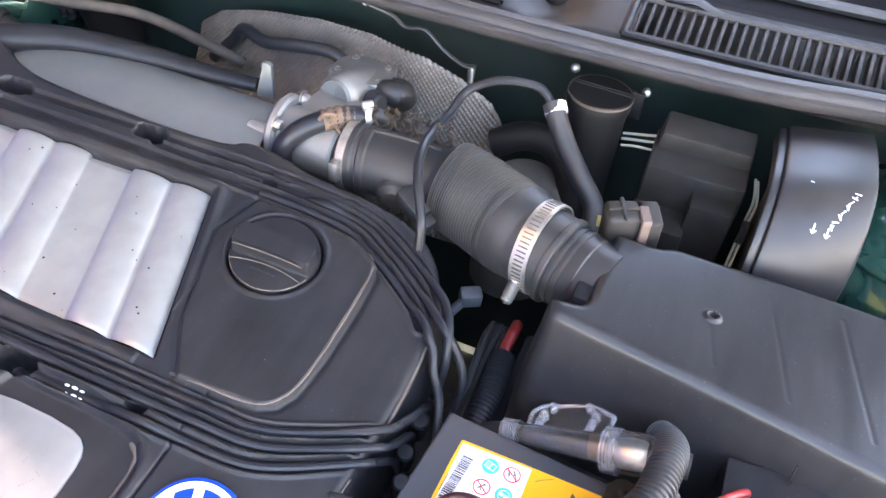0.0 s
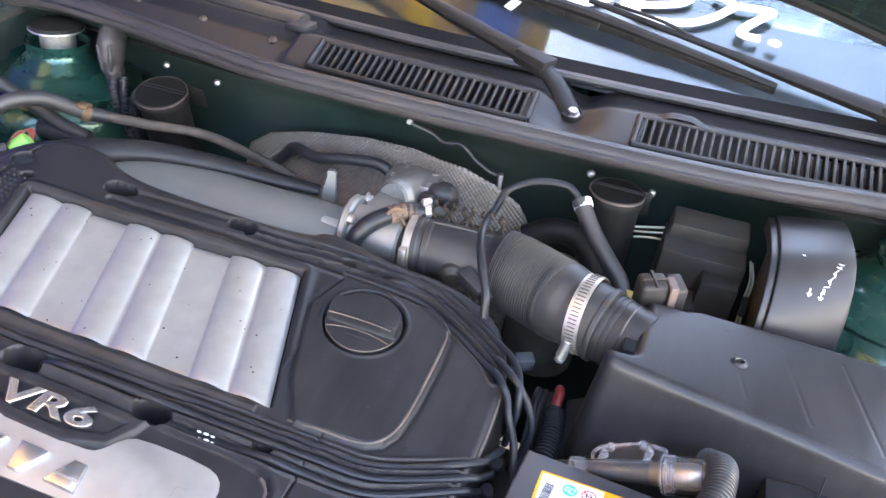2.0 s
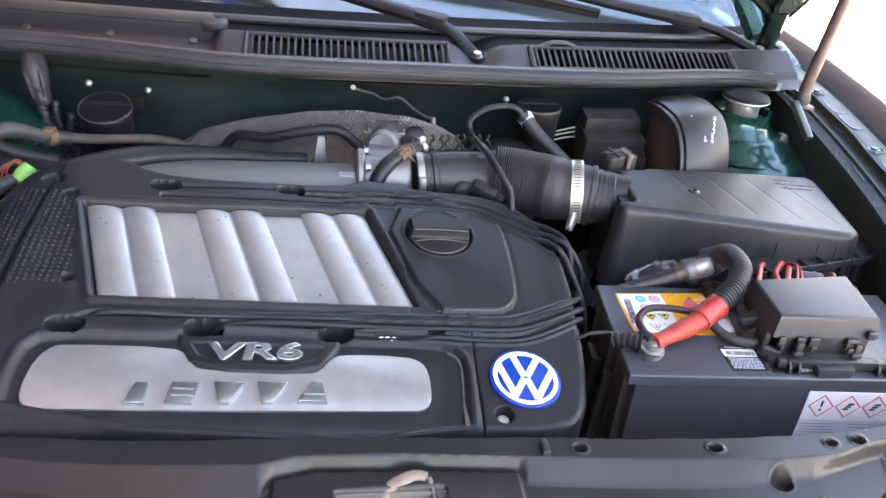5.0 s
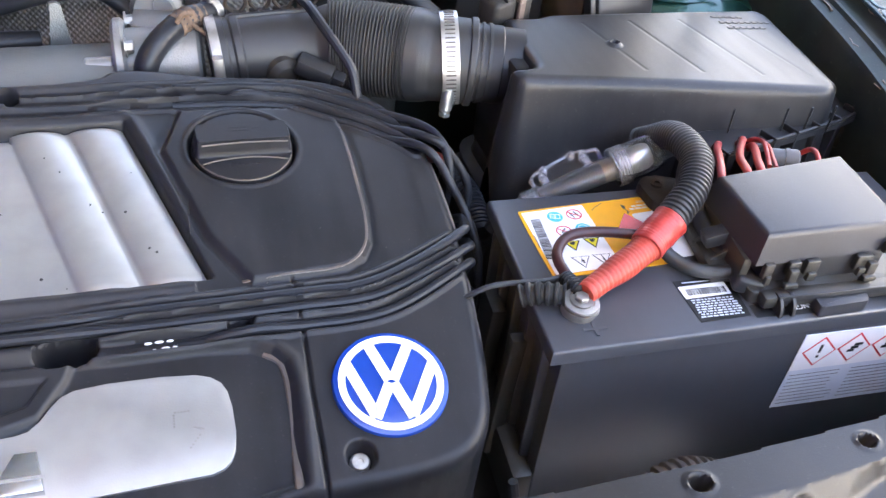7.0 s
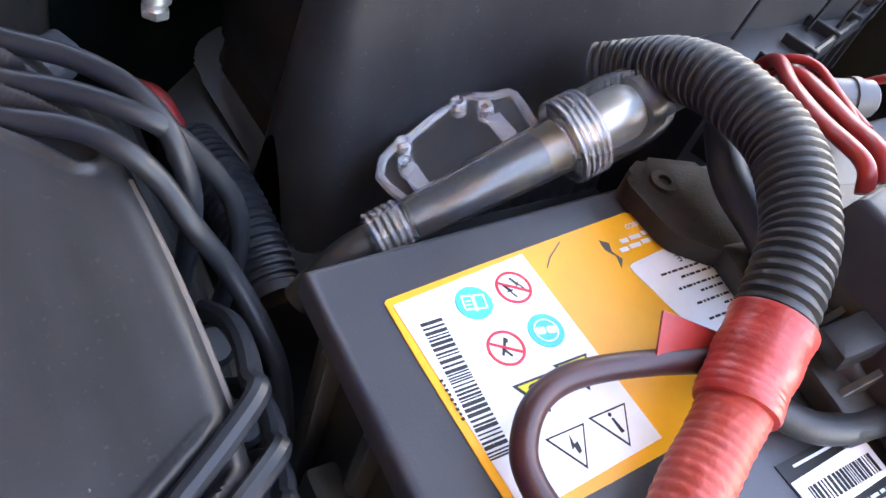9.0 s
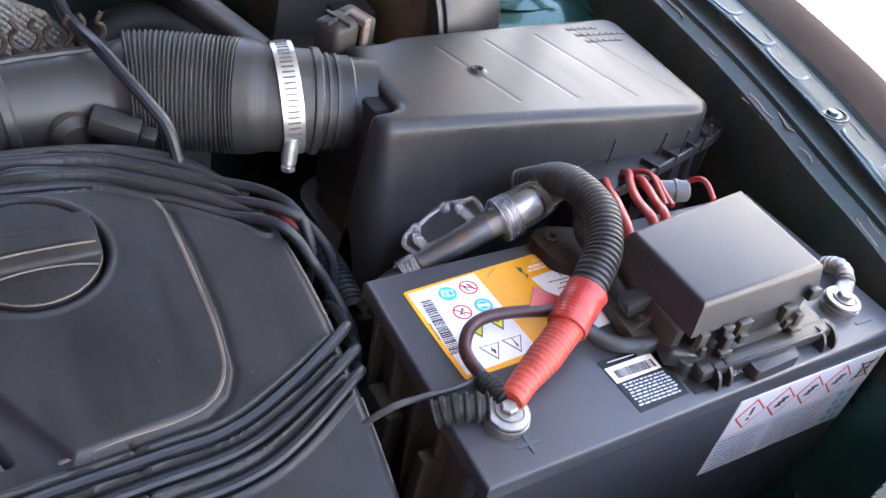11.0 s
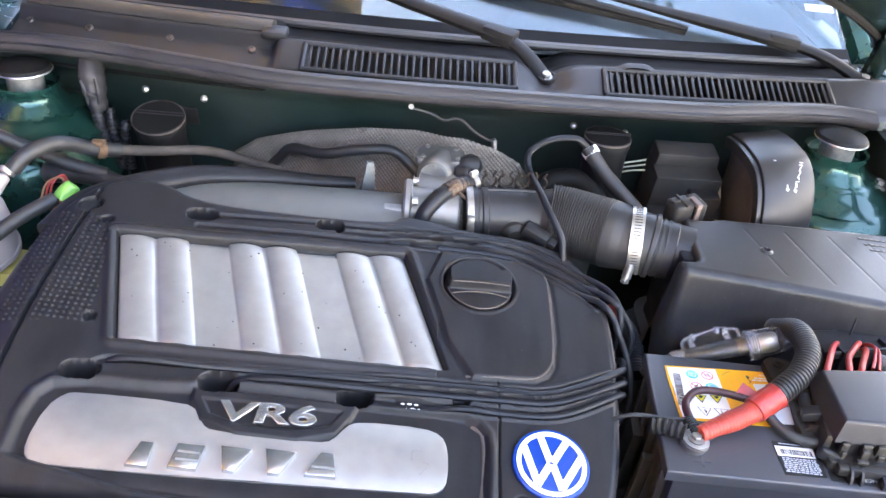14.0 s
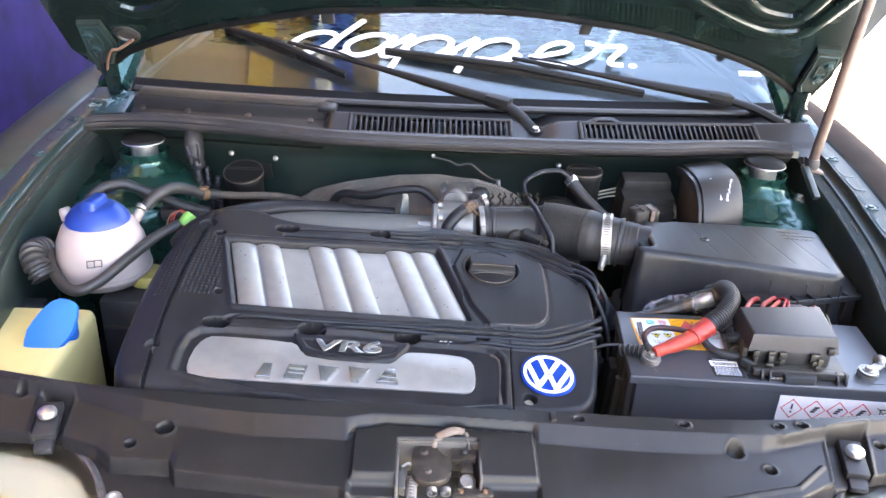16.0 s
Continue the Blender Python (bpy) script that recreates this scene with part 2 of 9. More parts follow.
M_FUSELID = mat("fuse_lid_plastic", (0.030, 0.031, 0.036), 0.45, spec=0.34, streak=0.12, specks=0.12, var=0.15, scale=25, bump=0.1, fine=700, dust=0.12, dust_col=(0.08, 0.07, 0.06))
M_BADGE = mat("mirror_chrome", (0.56, 0.56, 0.56), 0.24, metal=0.9, var=0.05, scale=60, bump=0.0, rvar=0.02)
M_WIPER = mat("wiper_black", (0.011, 0.0105, 0.0105), 0.55, var=0.2, scale=40, bump=0.1, spec=0.16)
M_LEAD = mat("lead_rubber", (0.0120, 0.0130, 0.0165), 0.38, var=0.2, scale=50, bump=0.08, dust=0.10, dust_col=(0.05, 0.044, 0.042), spec=0.28)
M_GREYCON = mat("grey_plastic", (0.10, 0.10, 0.105), 0.4, var=0.1, bump=0.05)
M_PROP = mat("weathered_rod", (0.135, 0.095, 0.080), 0.55, metal=0.2, var=0.25, scale=60, bump=0.2)
M_RUSTY = mat("frayed_cloth", (0.115, 0.072, 0.048), 0.9, var=0.4, scale=150, bump=0.6, fine=400)
M_CREAM = mat("cream_wire", (0.46, 0.46, 0.36), 0.5, var=0.1, bump=0.0)
M_MATT = mat("matt_black_border", (0.006, 0.006, 0.0065), 0.7, var=0.2, scale=40, bump=0.1, spec=0.10)
M_HOOK = mat("pale_steel", (0.17, 0.125, 0.095), 0.5, metal=0.3, var=0.25, scale=90, bump=0.2)
M_CLIP = mat("dirty_clip_plastic", (0.026, 0.019, 0.015), 0.6, var=0.4, scale=120, bump=0.3, spec=0.15)
M_BORE = mat("machined_aluminium", (0.34, 0.34, 0.335), 0.45, metal=0.7, var=0.2, scale=60, bump=0.2, dust=0.3, dust_col=(0.16, 0.13, 0.11))
M_COWL = mat("weathered_cowl_plastic", (0.0165, 0.0155, 0.0160), 0.48, var=0.25, scale=18, bump=0.15, fine=800, dust=0.15, dust_col=(0.060, 0.050, 0.044), spec=0.28, streak=0.08)
M_BLUEGREY = mat("blue_grey_plastic", (0.032, 0.042, 0.056), 0.5, var=0.2, bump=0.1, dust=0.3)
M_TIRE = mat("tyre_rubber", (0.015, 0.015, 0.015), 0.8, bump=0.2)

# ---- geometry helpers ----
def place(x=0, y=0, z=0, rx=0, ry=0, rz=0):
    return pose(x, y, z, rx, ry, rz)

def thing(name, m, label, category, group="", kind=""):
    ob = new(name)
    ob.empty_display_size = 0.02
    ob.matrix_world = m
    return tagged(ob, label, category, group, kind)

def part(name, bm, material, parent=None, label="", angle=35):
    me = bpy.data.meshes.new(name)
    bmesh.ops.recalc_face_normals(bm, faces=bm.faces)
    bm.to_mesh(me)
    bm.free()
    return link_mesh(name, me, material, parent, label, angle)

def link_mesh(name, me, material, parent=None, label="", angle=35):
    me.polygons.foreach_set("use_smooth", [True] * len(me.polygons))
    me.set_sharp_from_angle(angle=radians(angle))
    me.materials.append(material)
    ob = new(name, me)
    if parent is not None:
        ob.parent = parent
    if label:
        ob["label"] = label
    return ob

def spline(pts, per=8):
    """Catmull-Rom through the points."""
    P = [Vector(p) for p in pts]
    if len(P) < 3:
        return P
    P = [2 * P[0] - P[1]] + P + [2 * P[-1] - P[-2]]
    out = []
    for i in range(1, len(P) - 2):
        a, b, c, d = P[i - 1:i + 3]
        for k in range(per):
            t = k / per
            out.append(0.5 * ((2 * b) + (c - a) * t + (2 * a - 5 * b + 4 * c - d) * t * t + (3 * b - a - 3 * c + d) * t ** 3))
    out.append(P[-2])
    return out

def chaikin(pts, n=2, closed=True):
    P = [Vector(p) for p in pts]
    for _ in range(n):
        Q = []
        m = len(P) if closed else len(P) - 1
        if not closed:
            Q.append(P[0])
        for i in range(m):
            a, b = P[i], P[(i + 1) % len(P)]
            Q += [a * 0.75 + b * 0.25, a * 0.25 + b * 0.75]
        if not closed:
            Q.append(P[-1])
        P = Q
    return P

def roundpoly(pts, r, n=5):
    """Outline with its corners rounded to about r."""
    P = [Vector((p[0], p[1])) for p in pts]
    out = []
    for i, p in enumerate(P):
        a, b = P[i - 1] - p, P[(i + 1) % len(P)] - p
        k = min(r, a.length * 0.45, b.length * 0.45)
        u, v = p + a.normalized() * k, p + b.normalized() * k
        for j in range(n + 1):
            t = j / n
            out.append((1 - t) ** 2 * u + 2 * t * (1 - t) * p + t * t * v)
    return out

def box(bm, x0, x1, y0, y1, z0, z1, bev=0.0, seg=2, m=None, top=1.0):
    """Box between the limits; top: the scale of its upper face."""
    cx, cy = (x0 + x1) / 2, (y0 + y1) / 2
    vs = []
    for z, k in ((z0, 1.0), (z1, top)):
        for x, y in ((x0, y0), (x1, y0), (x1, y1), (x0, y1)):
            v = Vector((cx + (x - cx) * k, cy + (y - cy) * k, z))
            vs.append(bm.verts.new(m @ v if m else v))
    fs = [bm.faces.new([vs[i] for i in q]) for q in ((3, 2, 1, 0), (4, 5, 6, 7), (0, 1, 5, 4), (1, 2, 6, 5), (2, 3, 7, 6), (3, 0, 4, 7))]
    if bev:
        es = list({e for f in fs for e in f.edges})
        bmesh.ops.bevel(bm, geom=es, offset=bev, segments=seg, profile=0.5, affect="EDGES")
    return bm

def prism(bm, pts, z0, z1, bev=0.0, seg=2, m=None):
    """Upright prism on a 2D outline, its upper edge rounded."""
    lo = [bm.verts.new((m @ Vector((p[0], p[1], z0))) if m else (p[0], p[1], z0)) for p in pts]
    hi = [bm.verts.new((m @ Vector((p[0], p[1], z1))) if m else (p[0], p[1], z1)) for p in pts]
    n = len(pts)
    top = bm.faces.new(hi)
    bm.faces.new(lo[::-1])
    for i in range(n):
        bm.faces.new((lo[i], lo[(i + 1) % n], hi[(i + 1) % n], hi[i]))
    if bev:
        bmesh.ops.bevel(bm, geom=list(top.edges), offset=bev, segments=seg, profile=0.5, affect="EDGES")
    return bm

def lathe(bm, prof, n=32, m=None):
    """Solid of revolution round z from (radius, height) pairs."""
    rings = []
    for r, z in prof:
        if r < 1e-6:
            rings.append([bm.verts.new(m @ Vector((0, 0, z)) if m else (0, 0, z))])
        else:
            row = []
            for i in range(n):
                a = 2 * math.pi * i / n
                v = Vector((r * math.cos(a), r * math.sin(a), z))
                row.append(bm.verts.new(m @ v if m else v))
            rings.append(row)
    for a, b in zip(rings, rings[1:]):
        for i in range(n):
            j = (i + 1) % n
            if len(a) == 1 and len(b) == 1:
                continue
            if len(a) == 1:
                bm.faces.new((a[0], b[j], b[i]))
            elif len(b) == 1:
                bm.faces.new((a[i], a[j], b[0]))
            else:
                bm.faces.new((a[i], a[j], b[j], b[i]))
    closed = prof[0] == prof[-1]
    for ring in (rings[0], rings[-1]):
        if len(ring) > 1 and not closed:
            bm.faces.new(ring)
    return bm

def axis(p, q):
    """Pose with its origin at p and z towards q, and the length between them."""
    p, q = Vector(p), Vector(q)
    d = q - p
    return Matrix.Translation(p) @ d.to_track_quat("Z", "Y").to_matrix().to_4x4(), d.length

def rod(bm, p, q, r0, r1=None, n=20, bev=0.0):
    m, ln = axis(p, q)
    r1 = r0 if r1 is None else r1
    prof = [(r0, 0), (r1, ln)]
    if bev:
        prof = [(r0 - bev, 0), (r0, bev), (r1, ln - bev), (r1 - bev, ln)]
    return lathe(bm, prof, n, m)

def tube(bm, pts, r, n=12, per=8, smooth=True, flat=1.0, up=(0, 0, 1)):
    """Round bar along a curve; r is a number or a function of the share of its length."""
    P = spline(pts, per) if smooth else [Vector(p) for p in pts]
    N = len(P)
    length = [0.0]
    for a, b in zip(P, P[1:]):
        length.append(length[-1] + (b - a).length)
    side = None
    rings = []
    for i, p in enumerate(P):
        d = (P[min(i + 1, N - 1)] - P[max(i - 1, 0)]).normalized()
        if side is None:
            u = Vector(up)
            if abs(u.dot(d)) > 0.95:
                u = Vector((1, 0, 0))
            side = d.cross(u).normalized()
        side = (side - d * side.dot(d)).normalized()
        u = side.cross(d)
        rr = r(length[i] / length[-1]) if callable(r) else r
        rings.append([bm.verts.new(p + side * (rr * math.cos(2 * math.pi * k / n)) + u * (rr * flat * math.sin(2 * math.pi * k / n))) for k in range(n)])
    for a, b in zip(rings, rings[1:]):
        for k in range(n):
            bm.faces.new((a[k], a[(k + 1) % n], b[(k + 1) % n], b[k]))
    bm.faces.new(rings[0][::-1])
    bm.faces.new(rings[-1])
    return bm

def ribbed(pts, r0, r1, pitch, per=None):
    """Points and radius for a corrugated hose."""
    P = spline(pts, 40)
    L = sum((b - a).length for a, b in zip(P, P[1:]))
    count = max(2, round(L / pitch))
    steps = count * 6
    cum = [0.0]
    for a, b in zip(P, P[1:]):
        cum.append(cum[-1] + (b - a).length)
    out, j = [], 0
    for i in range(steps + 1):
        s = L * i / steps
        while j < len(P) - 2 and cum[j + 1] < s:
            j += 1
        k = (s - cum[j]) / max(1e-9, cum[j + 1] - cum[j])
        out.append(P[j].lerp(P[j + 1], min(1, k)))
    f = lambda t: r0 + (r1 - r0) * min(1.0, max(0.0, 0.5 + 0.9 * math.cos(2 * math.pi * count * t)))
    return out, f

def ringband(bm, c, d, r, w, th, n=48, slots=0):
    """Band round the axis d at c."""
    d = Vector(d).normalized()
    m = Matrix.Translation(c) @ d.to_track_quat("Z", "Y").to_matrix().to_4x4()
    return lathe(bm, [(r, -w / 2), (r + th, -w / 2), (r + th, w / 2), (r, w / 2), (r, -w / 2)], n, m)

def lettering(name, text, size, depth, m, material, parent, label="", shear=0.0, sx=1.0, bold=0.0, bevel=0.0):
    cu = bpy.data.curves.new(name, "FONT")
    cu.body, cu.size, cu.extrude, cu.shear, cu.offset = text, size, depth, shear, bold
    cu.align_x, cu.align_y = "CENTER", "CENTER"
    cu.bevel_depth, cu.bevel_resolution = bevel, 1
    cu.resolution_u = 4
    ob = bpy.data.objects.new(name, cu)
    scene.collection.objects.link(ob)
    me = bpy.data.meshes.new_from_object(ob.evaluated_get(bpy.context.evaluated_depsgraph_get()))
    bpy.data.objects.remove(ob)
    me.transform(m @ Matrix.Diagonal((sx, 1, 1, 1)))
    me.materials.clear()
    return link_mesh(name, me, material, parent, label, 30)

def hexbolt(bm, m, r=0.006, h=0.005, washer=0.0):
    if washer:
        lathe(bm, [(0, 0), (washer, 0), (washer, 0.0015), (0, 0.0015)], 24, m)
    lathe(bm, [(0, 0.001), (r, 0.001), (r, h - 0.0008), (r * 0.85, h), (0, h)], 6, m)
    return bm

def screw(name, m, r, material, parent, label=""):
    bm = bmesh.new()
    lathe(bm, [(0, 0), (r, 0), (r, r * 0.35), (r * 0.8, r * 0.6), (r * 0.35, r * 0.62), (r * 0.3, r * 0.4), (0, r * 0.4)], 20, m)
    return part(name, bm, material, parent, label)

# distance fields on numpy grids, for moulded sheets
def sd_poly(U, V, pts):
    P = np.array([(p[0], p[1]) for p in pts])
    d = np.full(U.shape, 1e9)
    s = np.ones(U.shape)
    n = len(P)
    for i in range(n):
        a, b = P[i], P[i - 1]
        e = b - a
        wx, wy = U - a[0], V - a[1]
        k = np.clip((wx * e[0] + wy * e[1]) / max(1e-12, e @ e), 0, 1)
        d = np.minimum(d, (wx - e[0] * k) ** 2 + (wy - e[1] * k) ** 2)
        c1, c2, c3 = V >= a[1], V < b[1], e[0] * wy > e[1] * wx
        flip = (c1 & c2 & c3) | (~c1 & ~c2 & ~c3)
        s = np.where(flip, -s, s)
    return s * np.sqrt(d)

def d_line(U, V, pts):
    P = [(p[0], p[1]) for p in pts]
    d = np.full(U.shape, 1e9)
    for a, b in zip(P, P[1:]):
        e = (b[0] - a[0], b[1] - a[1])
        wx, wy = U - a[0], V - a[1]
        k = np.clip((wx * e[0] + wy * e[1]) / max(1e-12, e[0] ** 2 + e[1] ** 2), 0, 1)
        d = np.minimum(d, np.hypot(wx - e[0] * k, wy - e[1] * k))
    return d

def ease(x):
    x = np.clip(x, 0, 1)
    return x * x * (3 - 2 * x)

def sheet(name, X, Y, Z, keep, material, parent=None, label="", angle=60):
    """Mesh of a grid of places; keep: which grid corners stay."""
    r, c = X.shape
    idx = np.arange(r * c).reshape(r, c)
    q = np.stack([idx[:-1, :-1], idx[:-1, 1:], idx[1:, 1:], idx[1:, :-1]], -1).reshape(-1, 4)
    k = keep.reshape(-1)
    q = q[k[q].any(1)]
    used = np.unique(q)
    remap = np.full(r * c, -1)
    remap[used] = np.arange(len(used))
    co = np.stack([X, Y, Z], -1).reshape(-1, 3)[used]
    me = bpy.data.meshes.new(name)
    me.from_pydata(co.tolist(), [], remap[q].tolist())
    return link_mesh(name, me, material, parent, label, angle)

XC = 0.035  # the car's middle

# ---- surroundings ----
bm = bmesh.new()
bmesh.ops.create_grid(bm, x_segments=40, y_segments=40, size=400)
part("ground", bm, M_GROUND, None)
tagged(bpy.data.objects["ground"], "pale sunlit concrete yard", "ground", kind="structure")

def build_side_wall():
    bm = bmesh.new()
    box(bm, -1.75, -1.50, -6.5, 9.0, 2.3, 4.6)
    u = part("wall_west_upper", bm, M_UPWALL)
    tagged(u, "ochre painted upper wall under the canopy", "wall", kind="structure")
    bm = bmesh.new()
    box(bm, -1.75, -1.497, -6.5, 9.0, 0.0, 2.3)
    w = part("wall_west", bm, M_WALL)
    tagged(w, "purple painted masonry wall beside the car", "wall", kind="structure")
    bm = bmesh.new()
    box(bm, -1.75, -0.46, -6.5, 9.0, 4.6, 4.72)
    c = part("ceiling", bm, M_SOFFIT)
    tagged(c, "ochre boarded canopy over the wall", "canopy", kind="structure")
    bm = bmesh.new()
    box(bm, -0.98, -0.66, 0.0, 9.0, 4.53, 4.594)
    b = part("sign_board", bm, M_BOARD)
    tagged(b, "long dark blue board under the canopy", "sign")
    for i in range(9):
        y = 1.2 + i * 0.42
        bm = bmesh.new()
        box(bm, -0.94, -0.90 + 0.05 * (i % 3), y, y + 0.26, 4.524, 4.529)
        part("lettering_bar", bm, M_PAPER, b, "white bar of lettering")
    bm = bmesh.new()
    box(bm, -1.48, -1.30, 0.0, 9.0, 4.50, 4.594)
    tagged(part("yellow_board", bm, M_YBOARD), "yellow strip board under the canopy", "board")
build_side_wall()

# added pale wall; it bounces sunlight onto the right of the bay
bm = bmesh.new()
box(bm, 3.9, 4.1, -9.0, 9.0, 0.0, 2.7)
tagged(part("bounce_wall_east", bm, M_PALEWALL), "added whitewashed wall bouncing sunlight into the bay", "wall", kind="structure")

# ---- car body ----
car = thing("car", place(0, 0, 0), "dark green metallic car body with its engine bay open", "car")

def strip(name, rows, material, parent, label="", angle=40):
    """Skin between cross sections, each a list of places."""
    bm = bmesh.new()
    g = [[bm.verts.new(p) for p in row] for row in rows]
    for a, b in zip(g, g[1:]):
        for i in range(len(a) - 1):
            bm.faces.new((a[i], a[i + 1], b[i + 1], b[i]))
    return part(name, bm, material, parent, label, angle)

def smooth_rows(rows, per=6):
    cols = [spline(c, per) for c in zip(*rows)]
    return [list(r) for r in zip(*cols)]

def fender(sx, name):
    """Upper fender: outer skin, bolted ledge and inner gutter; sx: 1 or -1."""
    side = [(-0.42, 0.57, 0.68), (-0.22, 0.68, 0.79), (-0.05, 0.755, 0.862), (0.10, 0.80, 0.892), (0.25, 0.83, 0.914), (0.45, 0.85, 0.938), (0.65, 0.865, 0.952), (0.95, 0.87, 0.965), (1.6, 0.87, 0.97)]
    if sx < 0:
        side = [(y, x + float(np.interp(y, [-0.2, 0.1, 0.65, 1.0], [0.07, 0.058, 0.026, 0.02])), z) for y, x, z in side]
    skin = [(0.034, -0.45), (0.040, -0.16), (0.034, -0.050), (0.026, -0.014), (0.012, 0.003), (-0.006, 0.010), (-0.026, 0.010), (-0.048, 0.005), (-0.060, 0.000)]
    inner = [(-0.060, 0.000), (-0.064, -0.004), (-0.092, -0.003), (-0.101, -0.0035), (-0.105, -0.006), (-0.107, -0.014), (-0.111, -0.018), (-0.119, -0.019), (-0.121, -0.0155), (-0.125, -0.0155), (-0.127, -0.020), (-0.140, -0.025), (-0.143, -0.022), (-0.146, -0.023), (-0.149, -0.030), (-0.150, -0.100), (-0.150, -0.380)]
    def at(y, a, up):
        xo = float(np.interp(y, [s[0] for s in side], [s[1] for s in side]))
        zo = float(np.interp(y, [s[0] for s in side], [s[2] for s in side]))
        k = float(np.interp(y, [-0.1, 0.1], [0.85, 1.0]))
        return (XC + sx * (xo + k * a), y, zo + up)
    def section(prof):
        return smooth_rows([[at(s[0], a, b) for a, b in prof] for s in side], 5)
    # one paint on both sides; its differing reflections are put into the colours
    f = strip(name, section(inner), M_GREENF if sx > 0 else M_FIREWALL, car, "dusty green inner fender gutter, reflections in its tone")
    strip("outer_skin", section(skin), M_SKIN if sx > 0 else M_GREENF, f, "dark outer fender skin, brown reflection painted in")
    # bare edge of the ledge, where the paint has rubbed bright
    bm = bmesh.new()
    tube(bm, [at(0.62 - 0.04 * i, -0.1035 + 0.0008 * math.sin(i * 1.7), -0.0035) for i in range(19)], lambda t: 0.0021 + 0.0007 * math.sin(t * 61), 8, 4)
    part("ledge_edge", bm, M_GREENL, f, "pale teal rubbed edge")
    bolts = (0.13, 0.385, 0.60) if sx > 0 else (0.20, 0.478, 0.66)
    for y in bolts:
        p = at(y, -0.090, -0.003)
        bm = bmesh.new()
        hexbolt(bm, place(p[0], p[1], p[2], 0, -2 * sx, 15), 0.0058, 0.0045, 0.0095)
        part("fender_bolt", bm, M_GREENL, f, "painted fender bolt")
        bm = bmesh.new()
        ringband(bm, (p[0], p[1], p[2] + 0.0008), (0, 0, 1), 0.0140, 0.0020, 0.0010, 28)
        part("pressed_ring", bm, M_GREENL, f)
    # hooked pressings along the ledge between the bolts
    for y in (0.020, 0.060, 0.180, 0.235, 0.290, 0.450, 0.510) if sx > 0 else (0.540, 0.595):
        bm = bmesh.new()
        tube(bm, [at(y + d, -0.097 + e, -0.0028) for d, e in ((0.050, 0.004), (0.046, 0.0005), (0.030, 0.0), (0.014, 0.001), (0.004, 0.003), (0.0, 0.010), (0.002, 0.020))], 0.0023, 8, 5, flat=0.7)
        part("pressed_rib", bm, M_GREENL, f)
    # scratches and chipped paint scattered over ledge and gutter
    rng = random.Random(5 + sx)
    bm = bmesh.new()
    for n in range(46):
        y, a, ln = rng.uniform(0.0, 0.68), rng.choice((-0.075, -0.085, -0.098, -0.104, -0.123, -0.133, -0.142)) + rng.uniform(-0.004, 0.004), rng.uniform(0.008, 0.045)
        lift = float(np.interp(-a, [0.06, 0.064, 0.101, 0.107, 0.119, 0.123, 0.127, 0.143, 0.150], [0.0, -0.0035, -0.0030, -0.0135, -0.0185, -0.0150, -0.0195, -0.0215, -0.030]))
        tube(bm, [at(y + ln * s, a + rng.uniform(-0.0025, 0.0025), lift) for s in (0, 0.3, 0.6, 1)], rng.uniform(0.0005, 0.0011), 5, 3)
    part("scratched_paint", bm, M_HOOK, f, "pale scratches in the paint")["kind"] = "stuff"
    return f
fender(1, "right_fender")
fender(-1, "left_fender")

SEAL = [(-0.700, 0.548, 0.976), (-0.66, 0.552, 0.980), (-0.57, 0.550, 0.985), (-0.45, 0.535, 0.986), (-0.33, 0.513, 0.985), (-0.21, 0.497, 0.982), (-0.05, 0.505, 0.977), (0.10, 0.516, 0.974), (0.25, 0.530, 0.970), (0.43, 0.552, 0.966), (0.56, 0.585, 0.963), (0.65, 0.598, 0.962), (0.715, 0.586, 0.962)]
def firewall():
    rows = []
    for i in range(31):
        x = -0.715 + 1.455 * i / 30
        y = 0.640 + 0.06 * (x - XC) ** 2
        ys = float(np.interp(x, [p[0] for p in SEAL], [p[1] for p in SEAL]))
        zs = float(np.interp(x, [p[0] for p in SEAL], [p[2] for p in SEAL]))
        ym = max(y - 0.015, ys + 0.055)
        rows.append([(x, y - 0.06, 0.40), (x, y, 0.60), (x, y + 0.020, 0.76), (x, y + 0.018, 0.84), (x, y + 0.004, 0.885), (x, ym, 0.912), (x, 0.5 * (ym + ys + 0.02), 0.938), (x, ys + 0.021, zs - 0.020), (x, ys + 0.023, zs - 0.006), (x, ys + 0.027, zs - 0.008), (x, 0.69, 0.92), (x, 0.85, 0.88)])
    strip("firewall", rows, M_FIREWALL, car, "dark green painted firewall")
firewall()

